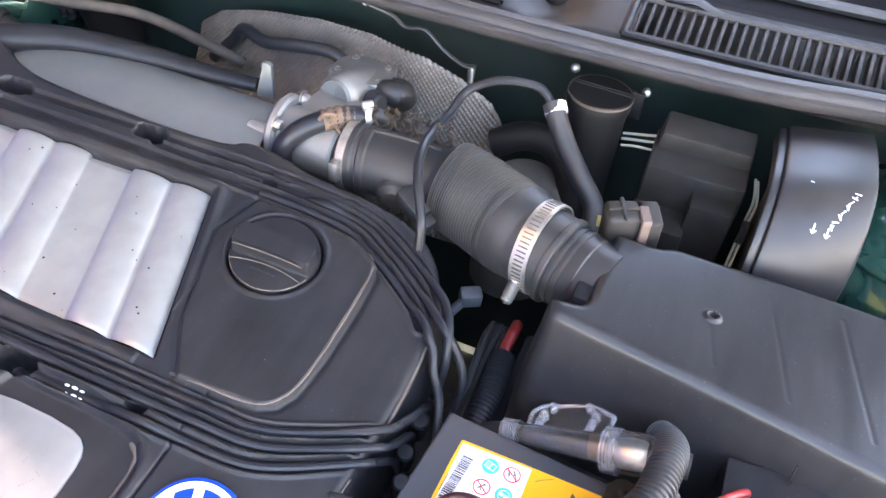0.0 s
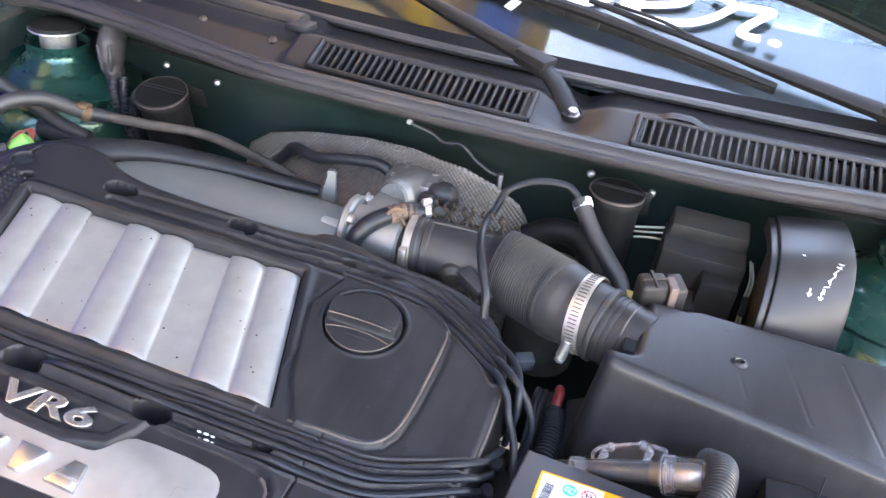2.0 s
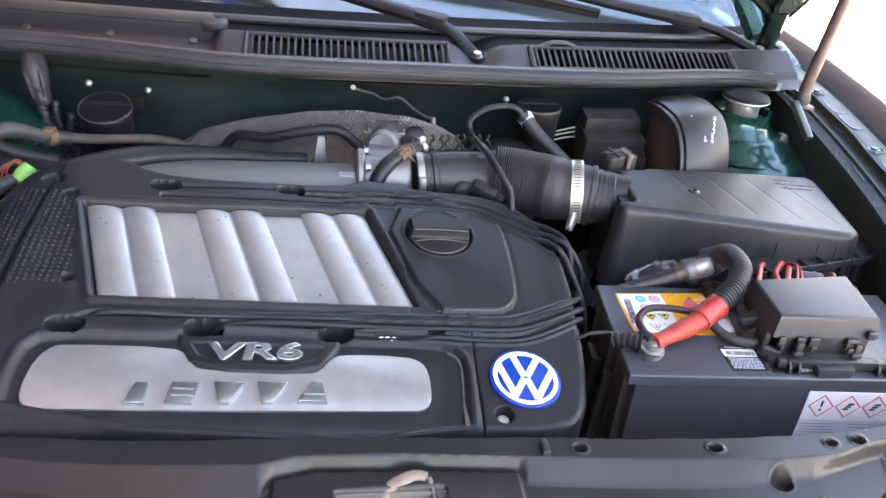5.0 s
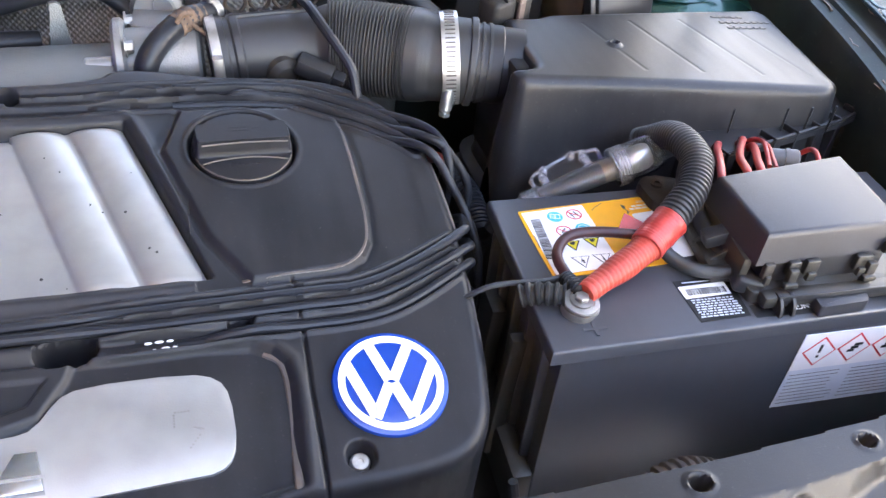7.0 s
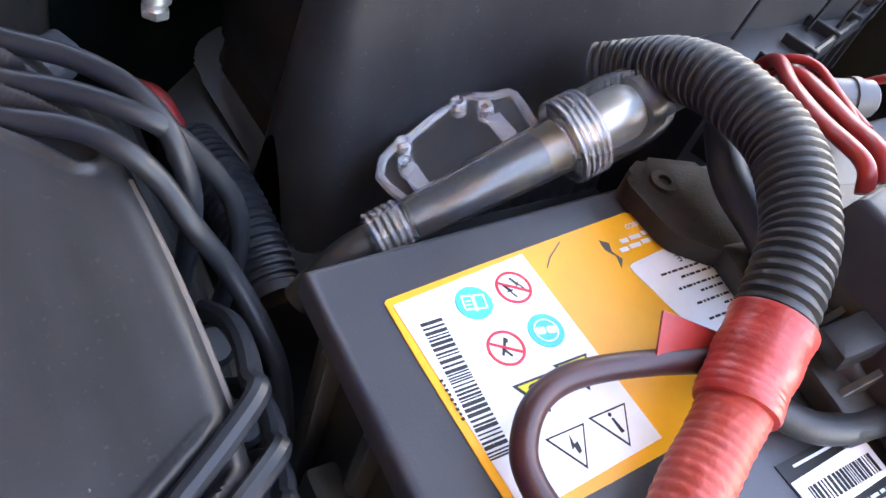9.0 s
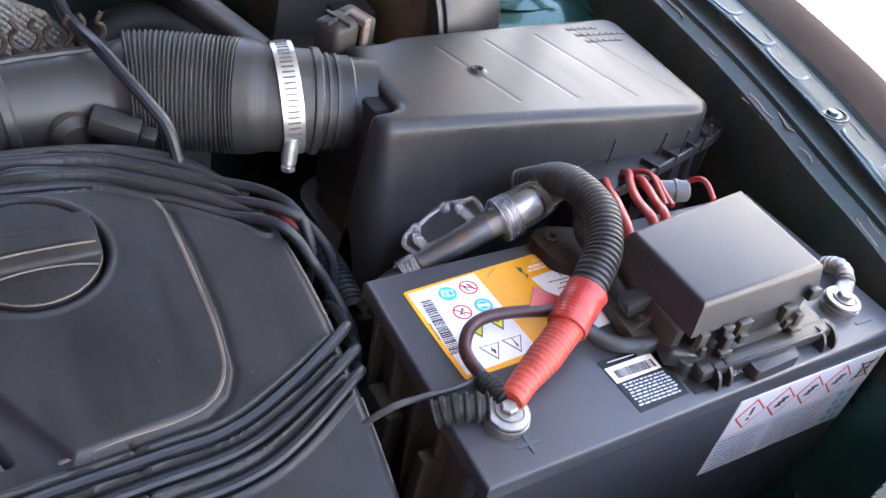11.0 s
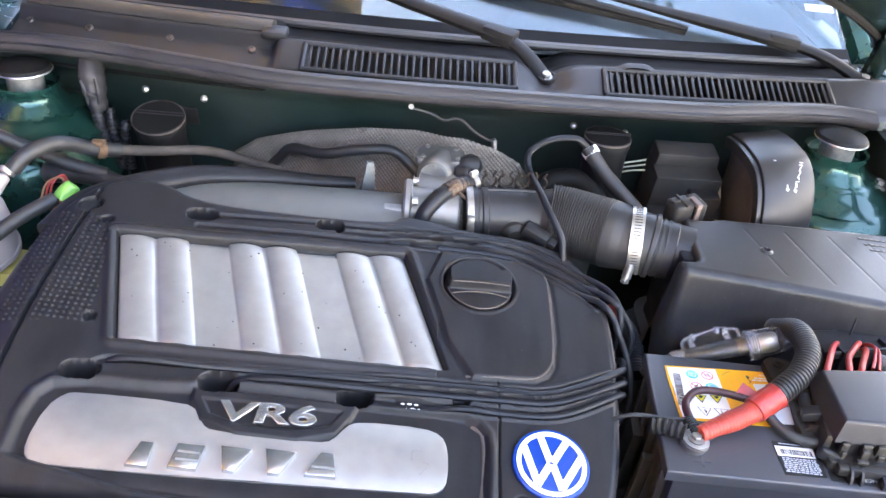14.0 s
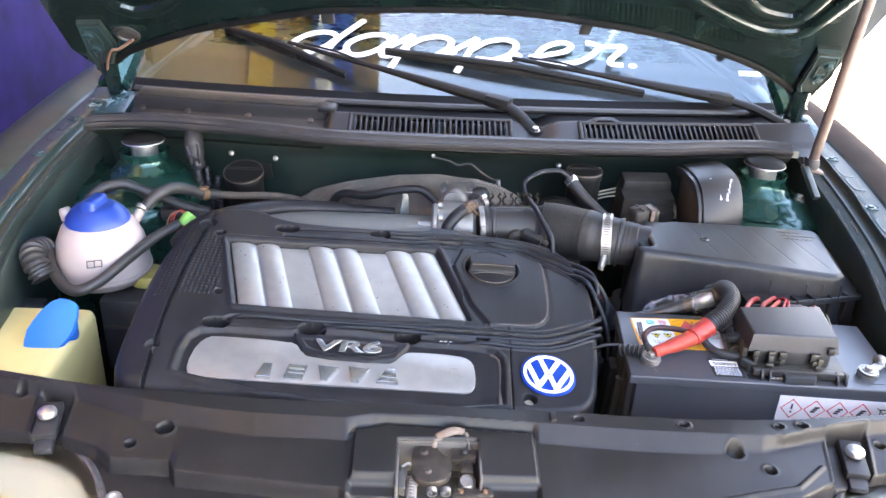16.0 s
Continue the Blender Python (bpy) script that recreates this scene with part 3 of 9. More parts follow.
def strut_tower(x, y):
    bm = bmesh.new()
    lathe(bm, [(0.148, 0.50), (0.148, 0.800), (0.144, 0.836), (0.132, 0.856), (0.106, 0.868), (0.080, 0.872), (0.0, 0.872)], 56, place(x + (0.018 if x > 0 else -0.018), y - 0.006, -0.004))
    t = part("strut_tower", bm, M_GREEN, car, "round green strut tower")
    bm = bmesh.new()
    lathe(bm, [(0.118, 0.862), (0.098, 0.871), (0.082, 0.876), (0.076, 0.882), (0.068, 0.884), (0.060, 0.888), (0.055, 0.896), (0.0510, 0.899), (0.0475, 0.903), (0.0460, 0.914), (0.0485, 0.920), (0.0480, 0.924), (0.0440, 0.922), (0.0420, 0.910), (0.0, 0.910)], 56, place(x, y, 0.0))
    part("strut_collar", bm, M_GREEN, t, "green pressed collar")
    bm = bmesh.new()
    lathe(bm, [(0.0255, 0.890), (0.0265, 0.905), (0.026, 0.918), (0.0280, 0.927), (0.0280, 0.930), (0, 0.930)], 40, place(x, y, 0.010))
    part("strut_neck", bm, M_STEEL, t, "bright steel strut nut seat")
    bm = bmesh.new()
    lathe(bm, [(0.027, 0.9285), (0.0395, 0.9310), (0.0400, 0.9335), (0.037, 0.9380), (0.025, 0.9420), (0.012, 0.9445), (0, 0.9450)], 48, place(x, y, 0.010))
    part("strut_cap", bm, M_WIPER, t, "black plastic strut cap")
    bm = bmesh.new()
    lathe(bm, [(0.0370, 0.9298), (0.0400, 0.9300), (0.0412, 0.9314), (0.0406, 0.9328), (0.0385, 0.9326), (0.0370, 0.9298)], 48, place(x, y, 0.010))
    part("strut_rim", bm, M_CHROME, t, "bright steel rim")
    for a in (-20,) if x > 0 else ():
        bm = bmesh.new()
        k = place(x, y, 0.878) @ Matrix.Rotation(radians(a), 4, "Z") @ place(0.074, 0, 0, 0, 8, 0)
        prism(bm, roundpoly([(-0.014, -0.013), (0.014, -0.010), (0.014, 0.010), (-0.014, 0.013)], 0.004), -0.004, 0.003, 0.001, 1, k)
        hexbolt(bm, k @ place(0.003, 0, 0.003), 0.008, 0.008, 0.011)
        part("bearing_bolt", bm, M_DULL, t, "bright bearing bolt")
strut_tower(0.655, 0.565)
strut_tower(-0.597, 0.565)

def apron(sx):
    """Inner wing between flange and bay floor."""
    rows = []
    for i in range(21):
        y = -0.20 + 0.85 * i / 20
        xo = float(np.interp(y, [-0.2, -0.05, 0.10, 0.25, 0.45, 0.65], [0.58, 0.634, 0.678, 0.708, 0.728, 0.742])) + (0.0 if sx > 0 else 0.05 * min(1, max(0, (0.6 - y) / 0.3)))
        bulge = 0.10 * math.exp(-((y - 0.52) / 0.16) ** 2)
        rows.append([(XC + sx * (xo + 0.0), y, float(np.interp(y, [-0.2, -0.05, 0.25, 0.65], [0.74, 0.80, 0.85, 0.885]))), (XC + sx * (xo - 0.01), y, 0.78), (XC + sx * (xo - 0.02 - bulge * 0.8), y, 0.70 + bulge * 0.5), (XC + sx * (xo - 0.05 - bulge), y, 0.55), (XC + sx * (xo - 0.10), y, 0.30)])
    strip("right_apron" if sx > 0 else "left_apron", smooth_rows(rows, 2), M_GREEN, car)
apron(1)
apron(-1)

bm = bmesh.new()
box(bm, -0.62, 0.69, -0.20, 0.60, 0.34, 0.36)
part("undertray", bm, M_DARK, car, "grimy black undertray")
bm = bmesh.new()
for y0, y1, z0, z1 in ((-0.42, -0.40, 0.25, 0.62),):
    box(bm, -0.60, 0.67, y0, y1, z0, z1, 0.02)
part("bumper_beam", bm, M_DARK, car)
def cabin():
    bm = bmesh.new()
    box(bm, -0.80, 0.87, 1.0, 3.6, 0.25, 0.93, 0.05)
    part("cabin_shell", bm, M_GREEN, car, "green car side and doors")
    rows = []
    for i in range(25):
        x = -0.72 + 1.51 * i / 24
        rows.append([(x, 0.86, 0.93), (x, 0.98, 0.945), (x, 1.2, 0.955), (x, 1.45, 0.94), (x, 1.55, 0.88), (x, 1.6, 0.6)])
    strip("dashboard", rows, M_DASH, car, "dark dashboard under the glass")
    bm = bmesh.new()
    box(bm, -0.60, 0.67, 1.66, 3.4, 1.40, 1.46, 0.03)
    part("roof", bm, M_GREEN, car, "dark green roof")
    bm = bmesh.new()
    box(bm, -0.74, 0.81, 2.60, 2.66, 0.90, 1.42, 0.01)
    part("rear_bulkhead", bm, M_DASH, car, "dark cabin interior")
    for sx in (-1, 1):
        bm = bmesh.new()
        box(bm, XC + sx * 0.790 - 0.01, XC + sx * 0.790 + 0.01, 1.12, 2.60, 0.92, 1.38, 0.004)
        part("side_window", bm, M_DASH, car, "dark side window")
        bm = bmesh.new()
        box(bm, XC + sx * 0.77 - 0.062, XC + sx * 0.77 + 0.055, 0.70, 1.02, 0.80, 0.925, 0.012)
        part("scuttle_end", bm, M_GREENF, car)
    for sx in (-1, 1):
        bm = bmesh.new()
        tube(bm, [(XC + sx * 0.80, 0.88, 0.955), (XC + sx * 0.76, 1.25, 1.18), (XC + sx * 0.68, 1.68, 1.41)], 0.035, 10)
        part("windscreen_pillar", bm, M_GREEN, car)
cabin()
for sx in (-1, 1):
    bm = bmesh.new()
    lathe(bm, [(0.0, -0.09), (0.19, -0.09), (0.29, -0.085), (0.315, -0.05), (0.315, 0.05), (0.29, 0.085), (0.19, 0.09), (0, 0.09)], 40, place(XC + sx * 0.76, 0.42, 0.315, 0, 90, 0))
    part("tyre", bm, M_TIRE, car)

# ---- windscreen ----
WS = radians(28)
def on_glass(x, y, off=0.0):
    """Place on the windscreen at x and a level y."""
    bow = 0.10 * (x - XC) ** 2
    z = 0.972 + (y - 0.78 - bow) * math.tan(WS)
    return Vector((x, y - off * math.sin(WS), z + off * math.cos(WS)))

def windscreen():
    rows, rows2 = [], []
    for i in range(33):
        x = XC - 0.74 + 1.48 * i / 32
        y0 = 0.775 + 0.10 * (x - XC) ** 2
        rows.append([on_glass(x, y0 + 0.90 * k / 8) for k in range(9)])
        rows2.append([on_glass(x, y0 + 0.90 * k / 8, -0.005) for k in range(9)])
    bm = bmesh.new()
    g1 = [[bm.verts.new(p) for p in r] for r in rows]
    g2 = [[bm.verts.new(p) for p in r] for r in rows2]
    for g in (g1, g2):
        for a, b in zip(g, g[1:]):
            for i in range(8):
                bm.faces.new((a[i], a[i + 1], b[i + 1], b[i]))
    for i in range(32):
        bm.faces.new((g1[i][0], g1[i + 1][0], g2[i + 1][0], g2[i][0]))
        bm.faces.new((g1[i][8], g1[i + 1][8], g2[i + 1][8], g2[i][8]))
    for i in range(8):
        bm.faces.new((g1[0][i], g1[0][i + 1], g2[0][i + 1], g2[0][i]))
        bm.faces.new((g1[32][i], g1[32][i + 1], g2[32][i + 1], g2[32][i]))
    w = part("window_1", bm, M_GLASS)
    w.visible_shadow = False
    tagged(w, "raked curved windscreen reflecting sky and canopy", "windscreen", kind="structure")
    # black ceramic border along the foot of the glass
    rows = []
    for i in range(33):
        x = XC - 0.74 + 1.48 * i / 32
        y0 = 0.776 + 0.10 * (x - XC) ** 2
        rows.append([on_glass(x, y0, 0.0012), on_glass(x, y0 + 0.034, 0.0012)])
    strip("glass_border", rows, M_MATT, w)
    bm = bmesh.new()
    tube(bm, [on_glass(XC - 0.73 + 1.46 * i / 24, 0.779 + 0.10 * (-0.73 + 1.46 * i / 24) ** 2, 0.002) for i in range(25)], 0.0075, 8, 2)
    part("glass_seal", bm, M_RUBBER, w, "black rubber strip under the glass")
    m = Matrix.Translation(on_glass(0.040, 0.950, 0.002)) @ pose(0, 0, 0, 28, 0, -1.0)
    s = thing("windscreen_sticker", m, "white script sticker lettering on the windscreen", "sticker")
    # script word, each letter drawn as strokes in units of its own height
    bowl = [(0.98, 0.80), (0.70, 1.0), (0.30, 0.90), (0.05, 0.50), (0.18, 0.08), (0.50, 0.0), (0.82, 0.30), (1.0, 0.80)]
    script = {
        "d": (bowl, [(1.30, 1.68), (1.16, 1.25), (1.0, 0.70), (0.96, 0.20), (1.12, 0.0), (1.50, 0.15)]),
        "a": (bowl, [(1.02, 0.98), (0.94, 0.45), (0.98, 0.06), (1.20, 0.02), (1.55, 0.35)]),
        "p": ([(-0.02, 0.35), (0.20, 0.75), (0.36, 1.05)], [(0.36, 1.05), (0.35, 0.40), (0.34, -0.25), (0.33, -0.62)], [(0.36, 0.45), (0.60, 0.88), (0.95, 1.02), (1.22, 0.80), (1.20, 0.35), (0.92, 0.04), (0.55, 0.08)], [(0.92, 0.04), (1.20, 0.06), (1.42, 0.35)]),
        "e": ([(0.02, 0.25), (0.45, 0.40), (0.85, 0.62), (0.92, 0.90), (0.62, 1.02), (0.30, 0.75), (0.22, 0.35), (0.45, 0.03), (0.85, 0.0), (1.25, 0.12), (1.52, 0.45), (1.66, 0.88)],),
        "r": ([(0.0, 1.08), (0.20, 1.04), (0.47, 0.90)], [(0.47, 0.90), (0.80, 0.93), (1.13, 0.92), (1.02, 0.60), (0.92, 0.30), (0.98, 0.10), (1.31, 0.08)]),
        ".": ([(0.0, 0.05), (0.05, 0.06)],)}
    for ch, x, wide in (("d", -0.412, 0.100), ("a", -0.285, 0.100), ("p", -0.185, 0.115), ("p", -0.030, 0.115), ("e", 0.152, 0.095), ("r", 0.270, 0.085), (".", 0.402, 0.09)):
        bm = bmesh.new()
        for n, stroke in enumerate(script[ch]):
            if ch == ".":
                lathe(bm, [(0, 0), (0.0085, 0), (0.0085, 0.0004), (0, 0.0004)], 20, place(x + 0.004, -0.031, 0) @ Matrix.Diagonal((1.2, 0.9, 1, 1)))
            else:
                tube(bm, [(x + wide * a + 0.028 * b, -0.035 + 0.075 * b, 0.0003 * n) for a, b in stroke], 0.0078, 8, 6, flat=0.06)
        part("letter", bm, M_VINYL, s, "white script letter")
    bm = bmesh.new()
    box(bm, 0.680, 0.735, 0.004, 0.022, 0, 0.0006, 0, 1, place(0, 0, -0.048))
    part("sticker_scrap", bm, M_VINYL, s, "white remnant of another sticker")
windscreen()

# ---- cowl ----
cowl = thing("cowl_panel", place(0, 0, 0.95), "black plastic cowl panel with two slatted grilles", "cowl")
cowl_in = Matrix.Translation((0, 0, -0.95))

def cowl_panel():
    # panel surface from the seal back to the glass
    X, K = np.meshgrid(np.linspace(-0.66, 0.80, 220), np.linspace(0, 1, 60), indexing="ij")
    Yf = 0.560 + 0.11 * (X - XC) ** 2
    Yr = 0.785 + 0.10 * (X - XC) ** 2
    Y = Yf + (Yr - Yf) * K
    prof = np.interp(K, [0, 0.16, 0.19, 0.40, 0.45, 0.58, 0.8, 1.0], [0.942, 0.950, 0.958, 0.980, 0.985, 0.976, 0.962, 0.966])
    # dip round the middle wiper spindle
    dip = np.exp(-((X - 0.194) / 0.035) ** 2) * ease((K - 0.12) / 0.2)
    Z = prof - 0.020 * dip
    # plain filter cover at the far side, set lower
    side = ease((-0.235 - X) / 0.012)
    Z = Z * (1 - side) + side * (np.interp(K, [0, 0.10, 0.16, 0.45, 0.5, 0.62, 1.0], [0.936, 0.940, 0.952, 0.966, 0.985, 0.990, 0.972]))
    wash = np.exp(-((X - 0.34) / 0.028) ** 4) * np.exp(-((K - 0.44) / 0.10) ** 4)
    Z = Z + 0.010 * wash
    # openings under the grilles
    hole = (((X > -0.185) & (X < 0.132)) | ((X > 0.292) & (X < 0.66))) & (K > 0.20) & (K < 0.41)
    sheet("panel", X, Y, Z - 0.95, ~hole & (K < 0.60), M_COWL, cowl, "dusty black cowl skin", 50)
    # matt black puts the hood's dark reflection into this strip's colour
    sheet("rear_strip", X, Y, Z - 0.95, (K > 0.615), M_MATT, cowl, "cowl strip blackened for its dark reflection", 50)
    bm = bmesh.new()
    box(bm, -0.66, 0.80, 0.69, 0.80, 0.86, 0.93, 0, 1, cowl_in)
    part("plenum", bm, M_DARK, cowl)
cowl_panel()

def cowl_y(x, k):
    a = 0.560 + 0.11 * (x - XC) ** 2
    b = 0.785 + 0.10 * (x - XC) ** 2
    return a + (b - a) * k

def grille(x0, x1, count, name):
    g_mat = M_COWL
    first = None
    bm = bmesh.new()
    for k, r in ((0.19, 0.0045), (0.42, 0.0045)):
        z = 0.962 if k < 0.25 else 0.983
        tube(bm, [(x0 - 0.006 + (x1 - x0 + 0.012) * i / 8, cowl_y(x0 + (x1 - x0) * i / 8, k), z - 0.95) for i in range(9)], r, 8, 3)
    for x in (x0 - 0.004, x1 + 0.004):
        tube(bm, [(x, cowl_y(x, 0.19), 0.012), (x, cowl_y(x, 0.30), 0.022), (x, cowl_y(x, 0.42), 0.033)], 0.005, 8, 2)
    fr = part("grille_frame", bm, g_mat, cowl)
    me = None
    for i in range(count):
        x = x0 + (x1 - x0) * (i + 0.5) / count
        p = Vector((x, cowl_y(x, 0.19), 0.010))
        q = Vector((x, cowl_y(x, 0.42), 0.032))
        if me is None:
            bm = bmesh.new()
            box(bm, -0.0022, 0.0022, 0.0, (q - p).length, -0.012, 0.003, 0.0012, 2, pose(0, 0, 0, math.degrees(math.atan2(q.z - p.z, q.y - p.y)), 0, 0))
            first = part("slat", bm, g_mat, fr)
            me = first.data
            first.location = p
        else:
            o = new("slat", me)
            o.parent = fr
            o.location = p
grille(-0.188, 0.136, 28, "a")
grille(0.290, 0.664, 33, "b")

def cowl_extras():
    for x, k in ((-0.640, 0.43), (-0.542, 0.43), (-0.411, 0.43), (-0.278, 0.40)):
        screw("cowl_screw", place(x, cowl_y(x, k), 0.015, 30, 0, 0), 0.0064, M_GREASE, cowl)
    bm = bmesh.new()
    box(bm, -0.265, -0.225, cowl_y(-0.245, 0.45), cowl_y(-0.245, 0.62), 0.03, 0.044, 0.005, 2)
    part("clip_tab", bm, M_COWL, cowl)
    # long lip above the filter cover, ochre reflection put into its dusty brown
    bm = bmesh.new()
    tube(bm, [(-0.65 + 0.40 * i / 8, cowl_y(-0.65 + 0.40 * i / 8, 0.62), 0.038) for i in range(9)], 0.019, 12, 3, flat=0.6)
    part("cover_lip", bm, M_TRAY, cowl, "brown dusty lip, ochre reflection in its tone")
cowl_extras()

def plenum_seal():
    """Rubber seal on the firewall's upper flange."""
    P = spline(SEAL, 8)
    rows = []
    for p in P:
        prof = [(0.006, -0.024), (-0.004, -0.017), (-0.009, -0.010), (-0.009, -0.002), (-0.004, 0.001), (-0.001, -0.001), (0.001, 0.006), (0.008, 0.011), (0.012, 0.008), (0.013, 0.012), (0.022, 0.014), (0.030, 0.009), (0.033, 0.000), (0.028, -0.014)]
        rows.append([(p.x, p.y + a * 0.8, p.z + 0.012 - (0.012 - b) * 0.72) for a, b in prof])
    s = thing("plenum_seal", place(0, 0, 0), "long dusty rubber seal along the firewall edge", "seal")
    strip("seal_lip", [r[:6] for r in rows], M_SEAL, s, angle=60)
    strip("seal_bulb", [r[5:] for r in rows], M_SEAL, s, angle=60)
plenum_seal()

# ---- wipers ----
def wiper(name, piv, elbow, mid, tip_a, tip_b):
    w = thing(name, Matrix.Translation(piv), "black windscreen wiper resting on the glass", "wiper", "windscreen wipers")
    P = Vector(piv)
    bm = bmesh.new()
    e, m_ = Vector(elbow) - P, Vector(mid) - P
    tube(bm, [(0, 0, 0.006), e * 0.5 + Vector((0, 0, 0.010)), e], lambda t: 0.0175 - 0.003 * t, 12, 8, flat=0.6)
    part("spindle_arm", bm, M_WIPER, w)
    bm = bmesh.new()
    d = (m_ - e).normalized()
    tube(bm, [e - d * 0.012, e + d * 0.10, e + (m_ - e) * 0.45, m_], lambda t: float(np.interp(t, [0, 0.35, 0.6, 1], [0.0185, 0.0150, 0.0080, 0.0065])), 12, 6, flat=0.7)
    part("arm", bm, M_WIPER, w)
    bm = bmesh.new()
    rod(bm, e - Vector((0.012, 0, 0)), e + Vector((0.012, 0, 0)), 0.008, n=14)
    part("hinge_pin", bm, M_WIPER, w)
    bm = bmesh.new()
    mm, ln = axis(e - d * 0.016, e + d * 0.040)
    box(bm, -0.0185, 0.0185, -0.013, 0.013, 0, ln, 0.004, 2, mm, 0.88)
    part("hinge_cap", bm, M_WIPER, w)
    bm = bmesh.new()
    lathe(bm, [(0, 0.002), (0.0165, 0.002), (0.0165, 0.013), (0.015, 0.016), (0.0125, 0.016), (0.0120, 0.013), (0, 0.013)], 28, place(0, 0, 0, 15, 0, 0))
    part("pivot_boss", bm, M_WIPER, w)
    bm = bmesh.new()
    hexbolt(bm, place(0, -0.002, 0.012, 15, 0, 12), 0.0078, 0.0075, 0.0105)
    part("pivot_nut", bm, M_DULL, w, "bright zinc pivot nut")
    a, b = Vector(tip_a) - P, Vector(tip_b) - P
    c = (a + b) / 2
    bm = bmesh.new()
    tube(bm, [a, a.lerp(c, 0.5) + Vector((0, -0.004, 0.006)), c + Vector((0, -0.006, 0.011)), b.lerp(c, 0.5) + Vector((0, -0.004, 0.006)), b], lambda t: 0.0065 + 0.0040 * (1 - abs(2 * t - 1)), 8, 6, flat=0.9)
    part("blade_frame", bm, M_WIPER, w)
    bm = bmesh.new()
    nrm = Vector((0, -math.sin(WS), math.cos(WS)))
    tube(bm, [a - nrm * 0.008, c - nrm * 0.006, b - nrm * 0.008], 0.0045, 8, 8, flat=1.6)
    part("blade_rubber", bm, M_WIPER, w)
    bm = bmesh.new()
    dd = (b - a).normalized()
    k = (m_ - a).dot(dd)
    mm, ln = axis(a + dd * (k - 0.03), a + dd * (k + 0.03))
    box(bm, -0.012, 0.012, -0.009, 0.011, 0, 0.06, 0.004, 2, mm)
    part("blade_joint", bm, M_WIPER, w)
    # hooked wire spring beside the arm
    bm = bmesh.new()
    q = m_.lerp(e, 0.08)
    tube(bm, [q + nrm * 0.010, m_.lerp(e, 0.25) + nrm * 0.012, m_.lerp(e, 0.36) + nrm * 0.004, m_.lerp(e, 0.50) + nrm * 0.006], 0.0028, 8, 6)
    part("arm_spring", bm, M_WIPER, w)
    for kk in (0.16, 0.38, 0.62, 0.84):
        bm = bmesh.new()
        c1 = a.lerp(b, kk)
        mm, ln = axis(c1 - dd * 0.010, c1 + dd * 0.010)
        box(bm, -0.006, 0.006, -0.006, 0.006, 0, 0.020, 0.002, 2, mm)
        part("blade_claw", bm, M_WIPER, w)
wiper("wiper", (0.194, 0.661, 0.952), (0.128, 0.714, 1.004), on_glass(-0.36, 0.932, 0.030), on_glass(-0.523, 1.000, 0.014), on_glass(-0.222, 0.854, 0.014))
wiper("wiper", (0.775, 0.775, 0.955), (0.645, 0.826, 1.003), on_glass(0.156, 0.903, 0.030), on_glass(-0.137, 0.929, 0.014), on_glass(0.461, 0.843, 0.014))

# ---- hood ----
HA = radians(44)
def on_hood(x, s, t=0.0):
    """Place on the raised hood: s up its slope from the hinge line, t above its outer skin."""
    return Vector((x, 0.75 - s * math.cos(HA) + t * math.sin(HA), 1.1 + s * math.sin(HA) + t * math.cos(HA)))

